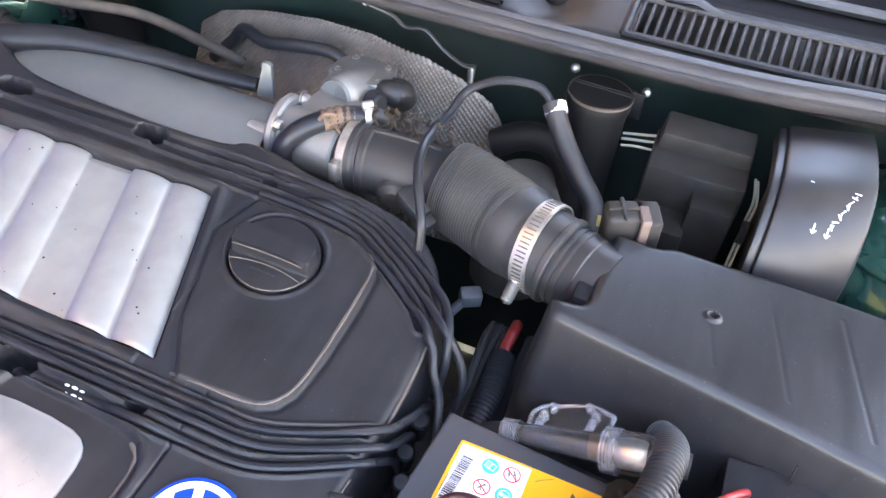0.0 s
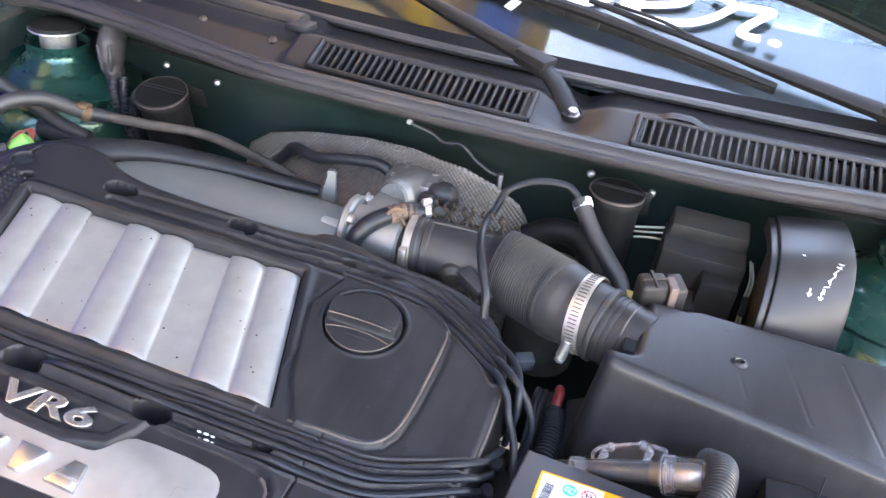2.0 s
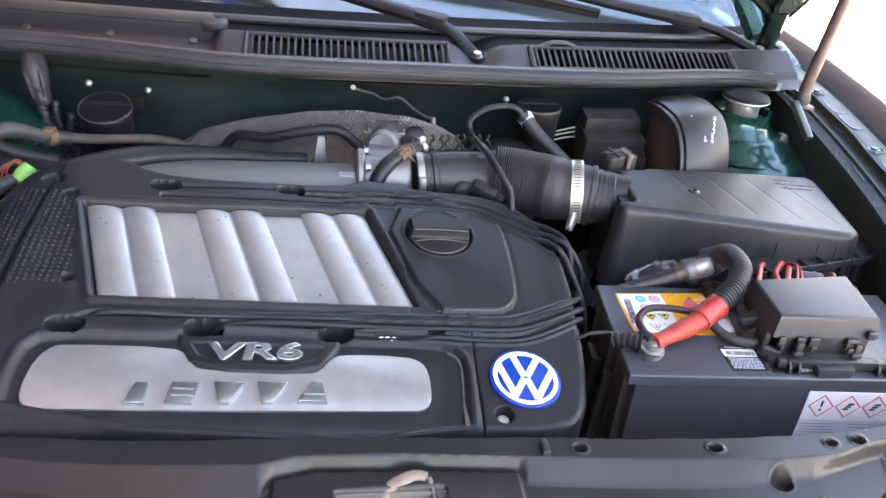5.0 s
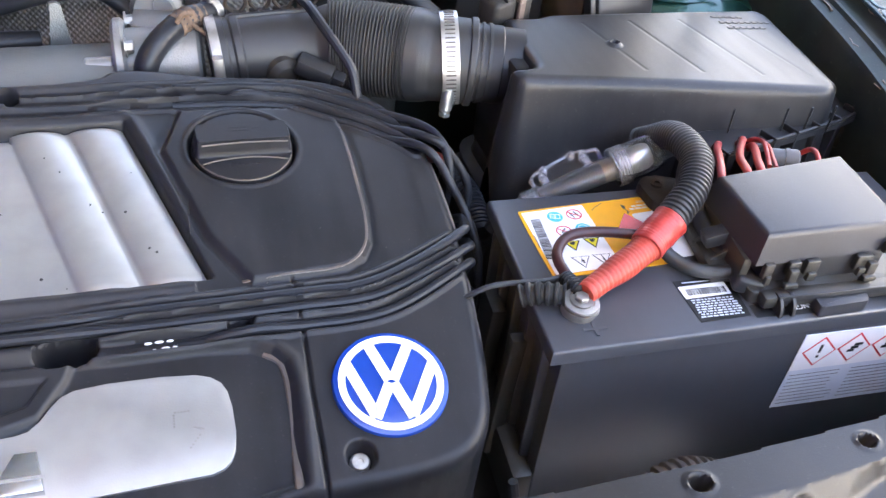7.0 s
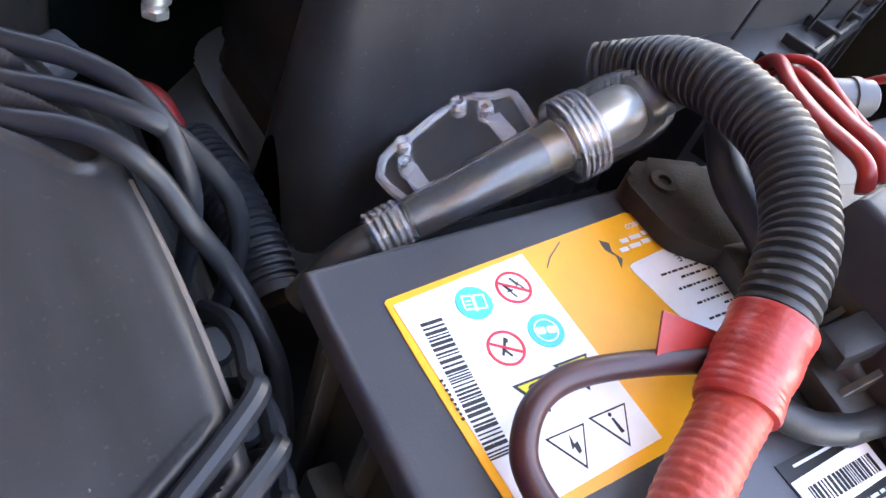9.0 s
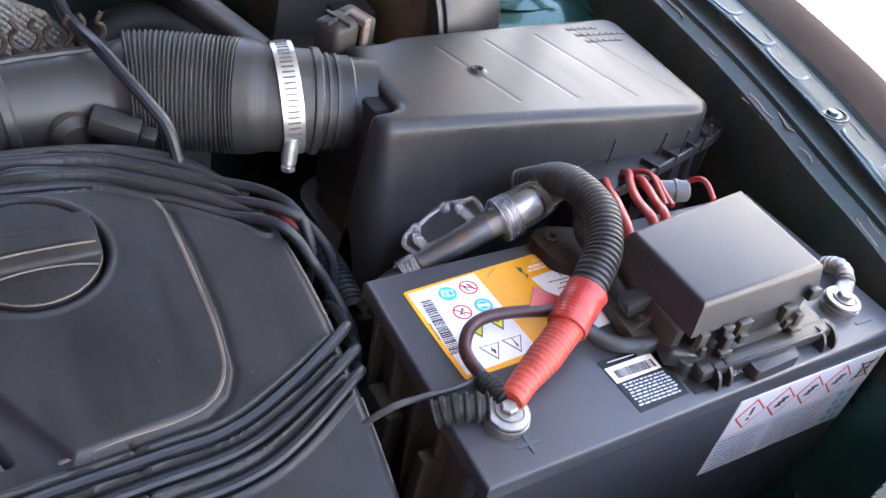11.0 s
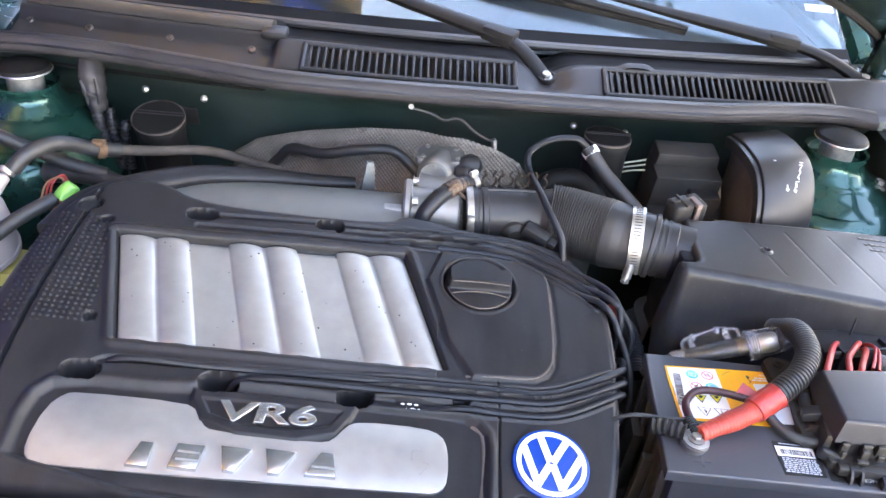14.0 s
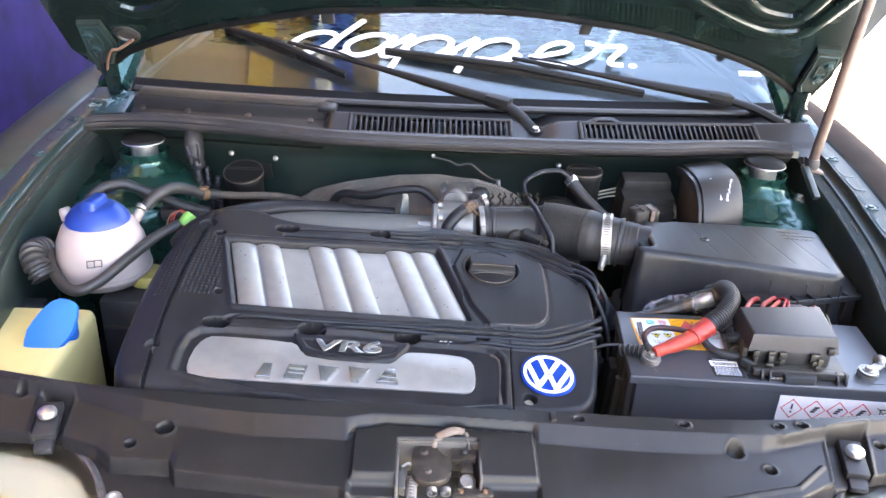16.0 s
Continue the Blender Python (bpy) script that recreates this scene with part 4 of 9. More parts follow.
def hood():
    h = thing("hood", place(XC, 0.75, 1.1), "dark green hood propped open, seen from below", "hood")
    off = Matrix.Translation((-XC, -0.75, -1.1))
    edge = spline([(-0.80, -0.02), (-0.765, -0.09), (-0.720, -0.075), (-0.665, -0.022), (-0.53, 0.058), (-0.425, 0.100), (-0.289, 0.143), (-0.211, 0.160), (-0.012, 0.176), (0.138, 0.176), (0.290, 0.152), (0.414, 0.125), (0.510, 0.090), (0.608, 0.046), (0.687, -0.002), (0.765, -0.065), (0.805, -0.115), (0.838, -0.06)], 5)
    edge = [(p[0], p[1]) for p in [Vector((a[0], a[1], 0)) for a in edge]]
    out = edge + [(0.832, 0.30), (0.785, 0.80), (0.72, 0.98), (0.55, 1.05), (XC, 1.09), (-0.48, 1.05), (-0.65, 0.98), (-0.73, 0.80), (-0.79, 0.30)]
    def panel(name, pts, t0, t1, material, label=""):
        bm = bmesh.new()
        lo = [bm.verts.new(off @ on_hood(x, s, t0)) for x, s in pts]
        hi = [bm.verts.new(off @ on_hood(x, s, t1)) for x, s in pts]
        n = len(pts)
        bmesh.ops.triangle_fill(bm, edges=[bm.edges.new((lo[i], lo[(i + 1) % n])) for i in range(n)], use_beauty=True)
        bmesh.ops.triangle_fill(bm, edges=[bm.edges.new((hi[i], hi[(i + 1) % n])) for i in range(n)], use_beauty=True)
        for i in range(n):
            bm.faces.new((lo[i], lo[(i + 1) % n], hi[(i + 1) % n], hi[i]))
        return part(name, bm, material, h, label)
    panel("outer_skin", out, 0.0, 0.004, M_GREEN, "green outer skin")
    inner = [(XC + (x - XC) * 0.985, s * 0.985 + 0.006) for x, s in out]
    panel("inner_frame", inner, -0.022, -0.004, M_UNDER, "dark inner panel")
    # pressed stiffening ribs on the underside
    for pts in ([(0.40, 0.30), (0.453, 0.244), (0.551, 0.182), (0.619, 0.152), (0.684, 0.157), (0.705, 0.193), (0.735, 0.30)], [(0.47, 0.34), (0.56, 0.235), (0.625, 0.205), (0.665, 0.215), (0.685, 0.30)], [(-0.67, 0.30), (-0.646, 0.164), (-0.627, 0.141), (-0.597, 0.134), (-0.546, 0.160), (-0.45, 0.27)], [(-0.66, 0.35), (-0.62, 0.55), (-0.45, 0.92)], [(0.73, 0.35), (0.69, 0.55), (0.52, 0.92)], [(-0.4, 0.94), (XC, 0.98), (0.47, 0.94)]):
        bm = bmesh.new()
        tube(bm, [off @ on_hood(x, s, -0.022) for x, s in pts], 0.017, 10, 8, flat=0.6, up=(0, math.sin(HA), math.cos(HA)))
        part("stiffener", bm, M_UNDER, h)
    # folded rim along the rear edge
    bm = bmesh.new()
    tube(bm, [off @ on_hood(x, s + 0.012, -0.024) for x, s in edge[6:-6]], 0.007, 8, 1, smooth=False)
    part("folded_rim", bm, M_MATT, h)
    bm = bmesh.new()
    m, ln = axis(off @ on_hood(0.272, 0.160, -0.016), off @ on_hood(0.272, 0.130, -0.016))
    box(bm, -0.011, 0.011, -0.005, 0.005, 0, 0.042, 0.002, 2, m)
    part("rubber_stop", bm, M_RUBBER, h)
    bm = bmesh.new()
    m, ln = axis(off @ on_hood(-0.235, 0.170, -0.020), off @ on_hood(-0.235, 0.130, -0.020))
    box(bm, -0.013, 0.013, -0.006, 0.006, 0, 0.046, 0.003, 2, m)
    part("rubber_stop", bm, M_RUBBER, h)
    # hinges: tapered painted plates with pressed outlines, bolts and arms
    for sx, plate in ((-1, [(-0.735, 0.098), (-0.688, 0.103), (-0.682, 0.020), (-0.735, -0.120), (-0.752, -0.120), (-0.752, -0.020)]), (1, [(0.750, 0.107), (0.800, 0.104), (0.822, 0.020), (0.818, -0.090), (0.800, -0.096), (0.768, -0.030)])):
        cx = sum(p[0] for p in plate) / 6
        bm = bmesh.new()
        lo = [bm.verts.new(off @ on_hood(x, s, -0.032)) for x, s in plate]
        hi = [bm.verts.new(off @ on_hood(x, s, -0.022)) for x, s in plate]
        bm.faces.new(lo)
        bm.faces.new(hi[::-1])
        for i in range(6):
            bm.faces.new((lo[i], lo[(i + 1) % 6], hi[(i + 1) % 6], hi[i]))
        hg = part("hinge_plate", bm, M_GREENF, h, "painted hinge plate")
        for k, grow in ((0.84, 0.0), (0.45, 0.03)):
            P = [off @ on_hood(cx + (x - cx) * k, 0.035 + (s - 0.035) * k * (0.8 if grow else 1.0), -0.033) for x, s in plate]
            bm = bmesh.new()
            tube(bm, P + [P[0]], 0.0022, 6, 1, smooth=False)
            part("pressed_outline", bm, M_GREENL, hg)
        for s in (0.062, 0.012):
            bm = bmesh.new()
            m, ln = axis(off @ on_hood(cx, s, -0.032), off @ on_hood(cx, s, -0.06))
            hexbolt(bm, m, 0.010, 0.009, 0.016)
            part("hinge_bolt", bm, M_GREENL, hg)
        bm = bmesh.new()
        p0 = off @ on_hood(cx - 0.004 * sx, -0.05, -0.03)
        tube(bm, [p0, p0 + Vector((sx * 0.004, 0.02, -0.06)), off @ Vector((cx + sx * 0.004, 0.80, 0.965))], 0.016 if sx < 0 else 0.020, 8, 6, flat=0.5)
        part("hinge_arm", bm, M_UNDER, h)
        bm = bmesh.new()
        box(bm, -0.045, 0.045, -0.055, 0.050, -0.022, 0.012, 0.008, 2, off @ place(cx + sx * 0.010, 0.775, 0.950, 14, -8 * sx, 0))
        ft = part("hinge_foot", bm, M_GREENL, h, "flaking painted hinge foot")
        rng = random.Random(11 + sx)
        bm = bmesh.new()
        k = off @ place(cx + sx * 0.010, 0.775, 0.950, 14, -8 * sx, 0)
        for n in range(26):
            p, q, ln = rng.uniform(-0.040, 0.034), rng.uniform(-0.050, 0.044), rng.uniform(0.006, 0.022)
            ang = rng.uniform(0, 6.3)
            tube(bm, [k @ Vector((max(-0.043, min(0.043, p + ln * s * math.cos(ang + 0.5 * s))), max(-0.053, min(0.048, q + ln * s * math.sin(ang + 0.5 * s))), 0.0122)) for s in (0, 0.35, 0.7, 1)], rng.uniform(0.0006, 0.0014), 5, 3)
        part("flaked_paint", bm, M_FLAKE, ft, "pale flaked paint edges")["kind"] = "stuff"
        for a, b in ((-0.02, -0.02), (0.02, 0.02)):
            bm = bmesh.new()
            hexbolt(bm, off @ place(cx + sx * 0.010 + a, 0.775 + b, 0.962 + b * 0.25, 14, -8 * sx, 20), 0.009, 0.008, 0.015)
            part("hinge_bolt", bm, M_GREENL, ft)
    # cable grommet and its thin brown wire near one hinge
    bm = bmesh.new()
    m, ln = axis(off @ on_hood(-0.650, 0.055, -0.022), off @ on_hood(-0.650, 0.055, -0.05))
    lathe(bm, [(0, 0.0), (0.026, 0.0), (0.026, 0.003), (0.019, 0.006), (0.017, 0.002), (0, 0.002)], 28, m)
    part("grommet", bm, M_RUBBER, h)
    bm = bmesh.new()
    tube(bm, [off @ on_hood(-0.640, 0.045, -0.030), off @ on_hood(-0.672, 0.026, -0.040), off @ on_hood(-0.690, 0.020, -0.042), off @ on_hood(-0.712, -0.020, -0.042), off @ on_hood(-0.735, -0.085, -0.040)], 0.0030, 8, 6)
    part("wire", bm, M_CLAMPRED, h, "thin brown wire")
hood()

def hood_prop():
    o = Vector((0.728, 0.520, 0.966))
    p = thing("hood_prop_rod", Matrix.Translation(o), "brown hood prop rod standing on the inner wing", "prop rod")
    top = Vector((0.713, 0.414, 1.425))
    bm = bmesh.new()
    tube(bm, [Vector((0, 0, 0)), (top - o) * 0.5, top - o], 0.0095, 12, 4)
    part("rod", bm, M_PROP, p)
    bm = bmesh.new()
    lathe(bm, [(0, -0.014), (0.013, -0.014), (0.0145, -0.006), (0.012, 0.006), (0, 0.008)], 20)
    part("pivot_grommet", bm, M_RUBBER, p)
    bm = bmesh.new()
    box(bm, -0.014, 0.026, -0.012, 0.012, -0.020, -0.012, 0.003, 2, place(0, 0, 0, 0, 12, 0))
    part("foot_bracket", bm, M_PROP, p, "rust-brown foot bracket")
    # folded channel that the rod lies in when lowered
    bm = bmesh.new()
    a, b = Vector((0.710, 0.506, 0.955)) - o, Vector((0.719, 0.452, 0.915)) - o
    m, ln = axis(a, b)
    box(bm, -0.0065, 0.0065, -0.006, 0.006, -0.004, ln, 0.0025, 2, m)
    part("rod_channel", bm, M_FIREWALL, p, "green painted channel")
hood_prop()

# ---- front panel ----
def lerp_tab(x, tab):
    return float(np.interp(x, [a for a, b in tab], [b for a, b in tab]))

BACK = [(-0.75, -0.055), (-0.588, -0.088), (-0.507, -0.106), (-0.429, -0.118), (-0.245, -0.133), (-0.021, -0.137), (0.132, -0.142), (0.226, -0.149), (0.335, -0.150), (0.447, -0.147), (0.580, -0.129), (0.80, -0.08)]
LIP = [(-0.75, -0.075), (-0.54, -0.108), (-0.480, -0.112), (-0.383, -0.142), (-0.300, -0.156), (-0.240, -0.162), (-0.125, -0.166), (-0.092, -0.157), (-0.003, -0.157), (0.122, -0.166), (0.263, -0.175), (0.362, -0.179), (0.430, -0.174), (0.474, -0.160), (0.535, -0.146), (0.80, -0.10)]
FOLD = [(-0.75, -0.085), (-0.54, -0.114), (-0.478, -0.120), (-0.383, -0.157), (-0.309, -0.169), (-0.237, -0.183), (-0.123, -0.185), (-0.112, -0.172), (-0.077, -0.163), (0.030, -0.167), (0.110, -0.173), (0.117, -0.181), (0.255, -0.191), (0.325, -0.193), (0.398, -0.188), (0.440, -0.173), (0.482, -0.163), (0.535, -0.152), (0.80, -0.11)]
EDGE = [(-0.75, -0.16), (-0.484, -0.175), (-0.429, -0.195), (-0.405, -0.214), (-0.333, -0.217), (-0.322, -0.234), (-0.226, -0.243), (-0.125, -0.255), (-0.118, -0.262), (0.113, -0.266), (0.325, -0.266), (0.427, -0.251), (0.476, -0.225), (0.55, -0.205), (0.80, -0.18)]
front = thing("front_panel", place(0, -0.17, 0.82), "long black plastic panel over the radiator support", "panel")
def front_panel():
    X, Y = np.meshgrid(np.linspace(-0.68, 0.75, 760), np.linspace(-0.335, -0.060, 210), indexing="ij")
    line = lambda tab: np.interp(X, [a for a, b in tab], [b for a, b in tab])
    yb_, yl, yf, ye = line(BACK), line(LIP), line(FOLD), line(EDGE)
    Z = np.full(X.shape, 0.842)
    # dusty slope from the rear lip down to the main face
    drop = np.clip((yl - Y) / np.maximum(yl - yf, 0.004), 0, 1)
    Z = Z - 0.017 * drop - 0.0015 * ease((yf - Y) / 0.003)
    face = np.clip((yf - Y) / np.maximum(yf - ye, 0.01), 0, 1)
    Z = Z - 0.014 * face ** 1.2
    # the edge folds down to a lower ledge
    Z = Z - 0.022 * ease((ye - Y) / 0.005) - 0.10 * np.clip(ye - 0.006 - Y, 0, 1)
    # raised table round the latch, with its pocket
    table = ease((0.1145 - np.abs(X + 0.001)) / 0.005)
    Z = Z + table * (0.009 * ease((yf - Y) / 0.004) * ease((Y + 0.246) / 0.004) - 0.006 * ease((-0.246 - Y) / 0.004))
    Z = Z - 0.060 * ease((0.050 - np.abs(X + 0.009)) / 0.004) * ease((-0.186 - Y) / 0.004)
    for cx, cy, r in ((-0.350, -0.172, 0.0095), (-0.386, -0.195, 0.006), (0.362, -0.192, 0.0095), (0.399, -0.216, 0.0065), (0.426, -0.160, 0.005), (0.457, -0.157, 0.006), (0.303, -0.162, 0.006), (0.170, -0.157, 0.0055), (-0.551, -0.113, 0.006), (0.560, -0.165, 0.006)):
        Z = Z - 0.014 * ease((r - np.hypot((X - cx) * 0.85, Y - cy)) / 0.002) + 0.0012 * np.exp(-((np.hypot((X - cx) * 0.85, Y - cy) - r - 0.0015) / 0.001) ** 2)
    # clip wells at both ends
    for well in ([(-0.523, -0.116), (-0.484, -0.120), (-0.476, -0.198), (-0.510, -0.205)], [(0.492, -0.160), (0.546, -0.146), (0.530, -0.215), (0.478, -0.232)]):
        w = sd_poly(X, Y, well)
        Z = Z - 0.012 * ease(-w / 0.004 + 0.5) + 0.0016 * np.exp(-((w - 0.004) / 0.002) ** 2)
    for groove in ([(0.325, -0.264), (0.37, -0.252), (0.427, -0.240), (0.470, -0.205)],):
        Z = Z + 0.003 * ease((0.004 - d_line(X, Y, groove)) / 0.003)
    Z = Z + 0.0008 * np.sin(X * 23) * np.sin(Y * 60)
    lo = np.interp(-Y, [0.10, 0.176, 0.184, 0.208, 0.236, 0.284, 0.34], [-0.70, -0.60, -0.497, -0.457, -0.426, -0.398, -0.385])
    hi = np.interp(-Y, [0.12, 0.216, 0.233, 0.268, 0.30, 0.34], [0.72, 0.560, 0.515, 0.466, 0.44, 0.43])
    keep = (Y < yb_) & ((Y > -0.17) | ((X > lo) & (X < hi)))
    sheet("panel_skin", X, Y + 0.17, Z - 0.82, keep, M_FRONT, front, "dusty black moulded skin", 50)
    rows = [[(x, lerp_tab(x, BACK) + 0.17 + 0.002, 0.0), (x, lerp_tab(x, BACK) + 0.17 - 0.004, -0.12), (x, lerp_tab(x, BACK) + 0.10, -0.30)] for x in np.linspace(-0.68, 0.75, 30)]
    strip("rear_skirt", rows, M_BLACK, front)
    for cx, cy, zc in ((-0.501, -0.155, -0.001), (0.518, -0.184, -0.003)):
        bm = bmesh.new()
        lathe(bm, [(0, 0.0), (0.011, 0.0), (0.012, 0.004), (0.0105, 0.008), (0.006, 0.010), (0, 0.0105)], 24, place(cx, cy + 0.17, zc + 0.004))
        part("push_clip", bm, M_STEEL, front, "bright round push clip")
        bm = bmesh.new()
        box(bm, -0.014, 0.014, -0.030, 0.026, -0.010, 0.002, 0.002, 2, place(cx, cy + 0.17, zc, 10, 0, 10 if cx < 0 else -10))
        box(bm, -0.011, 0.011, -0.046, -0.024, -0.016, -0.004, 0.002, 2, place(cx, cy + 0.17, zc, 14, 0, 10 if cx < 0 else -10))
        part("clip_bracket", bm, M_BLACK, front)
    bm = bmesh.new()
    lathe(bm, [(0, -0.02), (0.010, -0.02), (0.010, 0.004), (0.0085, 0.007), (0.005, 0.007), (0.004, 0.004), (0, 0.004)], 20, place(-0.386, -0.262 + 0.17, -0.034))
    part("panel_bolt", bm, M_STEEL, front, "zinc headlight bolt")
    # loose trim step behind the latch
    bm = bmesh.new()
    box(bm, 0.132, 0.140, 0.005, 0.022, 0.0, 0.027, 0.002)
    part("end_rib", bm, M_COVER, front)
front_panel()

def latch():
    l = thing("hood_latch", place(-0.004, -0.215, 0.80), "greasy brown steel hood latch in the front panel pocket", "latch")
    bm = bmesh.new()
    box(bm, -0.056, -0.052, -0.050, 0.028, -0.03, 0.022, 0.001)
    box(bm, 0.044, 0.047, -0.040, 0.034, -0.03, 0.026, 0.001)
    box(bm, -0.056, 0.047, 0.026, 0.029, -0.03, 0.026, 0.001)
    box(bm, -0.056, 0.047, -0.045, 0.029, -0.033, -0.028, 0.001)
    part("housing", bm, M_DARK, l, "dusty sheet steel housing")
    bm = bmesh.new()
    prism(bm, chaikin([(-0.036, -0.034), (-0.008, -0.040), (0.010, -0.030), (0.012, 0.000), (0.008, 0.012), (0.000, 0.006), (-0.004, 0.022), (-0.016, 0.032), (-0.030, 0.030), (-0.038, 0.010)], 2), 0.012, 0.019, 0.0015)
    part("jaw_plate", bm, M_GREASE, l, "grease-stained latch jaw")
    bm = bmesh.new()
    prism(bm, roundpoly([(0.010, 0.004), (0.042, 0.006), (0.043, 0.020), (0.034, 0.034), (0.018, 0.036), (0.011, 0.022)], 0.004), 0.010, 0.017, 0.0015)
    part("catch_plate", bm, M_GREASE, l, "greasy brown catch plate")
    bm = bmesh.new()
    box(bm, 0.022, 0.038, -0.014, 0.006, -0.010, 0.014, 0.002)
    part("link_block", bm, M_GREASE, l)
    bm = bmesh.new()
    lathe(bm, [(0, -0.01), (0.0105, -0.01), (0.0105, 0.010), (0.0085, 0.013), (0.0075, 0.009), (0, 0.009)], 22, place(0.030, -0.024, 0.0, 12, 0, 0))
    part("release_bolt", bm, M_DULL, l, "bare steel bolt")
    bm = bmesh.new()
    prism(bm, roundpoly([(0.012, -0.050), (0.060, -0.048), (0.060, -0.036), (0.014, -0.036)], 0.003), 0.004, 0.009, 0.001)
    part("front_bar", bm, M_GREASE, l, "rusty front bar")
    for x in (0.022, 0.050):
        bm = bmesh.new()
        lathe(bm, [(0, 0), (0.0035, 0), (0.0035, 0.003), (0.002, 0.004), (0, 0.004)], 12, place(x, -0.042, 0.008))
        part("bar_rivet", bm, M_RUST, l)
    bm = bmesh.new()
    tube(bm, [(-0.010, 0.024, 0.018), (-0.008, 0.030, 0.026), (0.002, 0.034, 0.031), (0.016, 0.038, 0.034), (0.028, 0.037, 0.033)], lambda s: 0.0035 + 0.0024 * math.sin(min(1, s * 1.2) * 2.6), 10, 6, flat=0.55)
    part("safety_hook", bm, M_HOOK, l, "pale brown safety hook")
    bm = bmesh.new()
    tube(bm, [(0.028, 0.036, 0.033), (0.032, 0.030, 0.026), (0.034, 0.024, 0.016)], 0.0034, 8, 6)
    part("hook_stem", bm, M_GREASE, l)
    bm = bmesh.new()
    pts = [(-0.036 + 0.0055 * math.cos(i * 0.7), -0.052 + 0.00055 * i, 0.006 + 0.0055 * math.sin(i * 0.7)) for i in range(61)]
    tube(bm, pts, 0.0013, 6, 1, smooth=False)
    part("spring", bm, M_DULL, l, "coiled return spring")
    bm = bmesh.new()
    prism(bm, roundpoly([(-0.052, -0.040), (-0.044, -0.042), (-0.042, -0.006), (-0.050, -0.004)], 0.002), 0.000, 0.012, 0.001)
    part("release_lever", bm, M_DARK, l)
    bm = bmesh.new()
    tube(bm, [(-0.048, -0.008, 0.014), (-0.040, -0.004, 0.016), (-0.032, -0.012, 0.012), (-0.030, -0.030, 0.006)], 0.0020, 8, 6)
    part("release_wire", bm, M_DULL, l)
    for x, y, z in ((-0.022, 0.014, 0.018), (0.028, 0.020, 0.016), (-0.018, -0.020, 0.018)):
        bm = bmesh.new()
        lathe(bm, [(0, 0), (0.0055, 0), (0.0055, 0.002), (0.003, 0.004), (0, 0.004)], 16, place(x, y, z))
        part("pivot_rivet", bm, M_GREASE, l)
    for x in (-0.012, 0.004):
        bm = bmesh.new()
        ringband(bm, (x, -0.044, 0.010), (0, 1, 0.2), 0.0045, 0.006, 0.0018, 18)
        part("spring_eye", bm, M_DULL, l)
latch()

def headlight(sx):
    h = thing("headlight", place(XC + sx * 0.56, -0.275, 0.79), "clear headlight with an amber indicator, dusty lens", "headlight", "headlights")
    out = [(sx * a, b) for a, b in ((-0.112, 0.035), (-0.075, 0.085), (-0.02, 0.108), (0.05, 0.118), (0.13, 0.14), (0.16, 0.06), (0.13, -0.10), (-0.06, -0.16), (-0.13, -0.10), (-0.135, -0.02))]
    if sx < 0:
        out = out[::-1]
    bm = bmesh.new()
    prism(bm, chaikin(out, 2), -0.12, 0.004, 0.022, 4)
    part("lens", bm, M_LENS, h, "clear dusty lens")
    bm = bmesh.new()
    prism(bm, chaikin([(a * 0.9, b * 0.9) for a, b in out], 2), -0.14, -0.035, 0.01, 2)
    part("bowl", bm, M_REFLECT, h, "bright reflector bowl")
    bm = bmesh.new()
    prism(bm, chaikin([(sx * 0.0 + a * 0.45, b * 0.35 - 0.02) for a, b in out], 2), -0.03, -0.012, 0.005, 2)
    part("indicator", bm, M_AMBER, h, "amber indicator lamp")
    bm = bmesh.new()
    P = [Vector((p.x * 1.03, p.y * 1.03, -0.004)) for p in chaikin([(a, b, 0) for a, b in out], 2)]
    tube(bm, P + [P[0]], 0.006, 8, 1, smooth=False)
    part("gasket", bm, M_DULL, h)
headlight(-1)
headlight(1)

# ---- engine cover ----
# local axes: along the cover, across it, and up from its tilted top face
CN = Vector((0.07, -0.17, 1.0)).normalized()
CU = Vector((1, 0, -0.07)).normalized()
CV = CN.cross(CU)
CM = Matrix(((CU.x, CV.x, CN.x, 0.0), (CU.y, CV.y, CN.y, 0.0), (CU.z, CV.z, CN.z, 0.830), (0, 0, 0, 1)))
cover = thing("engine_cover", CM, "black moulded engine cover with silver panels and badges", "engine cover")

OUTLINE = chaikin([(-0.40, -0.112), (-0.128, -0.110), (0.082, -0.098), (0.17, -0.096), (0.212, -0.075), (0.228, -0.01), (0.236, 0.06), (0.241, 0.12), (0.241, 0.19), (0.234, 0.240), (0.200, 0.296), (0.14, 0.318), (0.055, 0.318), (0.02, 0.328), (-0.024, 0.330), (-0.040, 0.312), (-0.20, 0.302), (-0.285, 0.306), (-0.325, 0.330), (-0.375, 0.330), (-0.42, 0.295), (-0.445, 0.25), (-0.462, 0.12), (-0.455, -0.05), (-0.435, -0.105)], 2)
RIB_Q = [(-0.356, 0.228), (-0.016, 0.252), (0.040, 0.082), (-0.311, 0.072)]
PLATE = [(-0.348, -0.020), (-0.336, -0.003), (-0.325, 0.000), (-0.222, 0.002), (-0.206, -0.006), (-0.200, -0.022), (-0.188, -0.028), (-0.085, -0.028), (-0.070, -0.024), (-0.060, -0.004), (-0.046, 0.003), (0.020, 0.004), (0.038, -0.002), (0.045, -0.016), (0.046, -0.052), (0.040, -0.066), (0.026, -0.071), (-0.330, -0.083), (-0.346, -0.078), (-0.352, -0.062)]
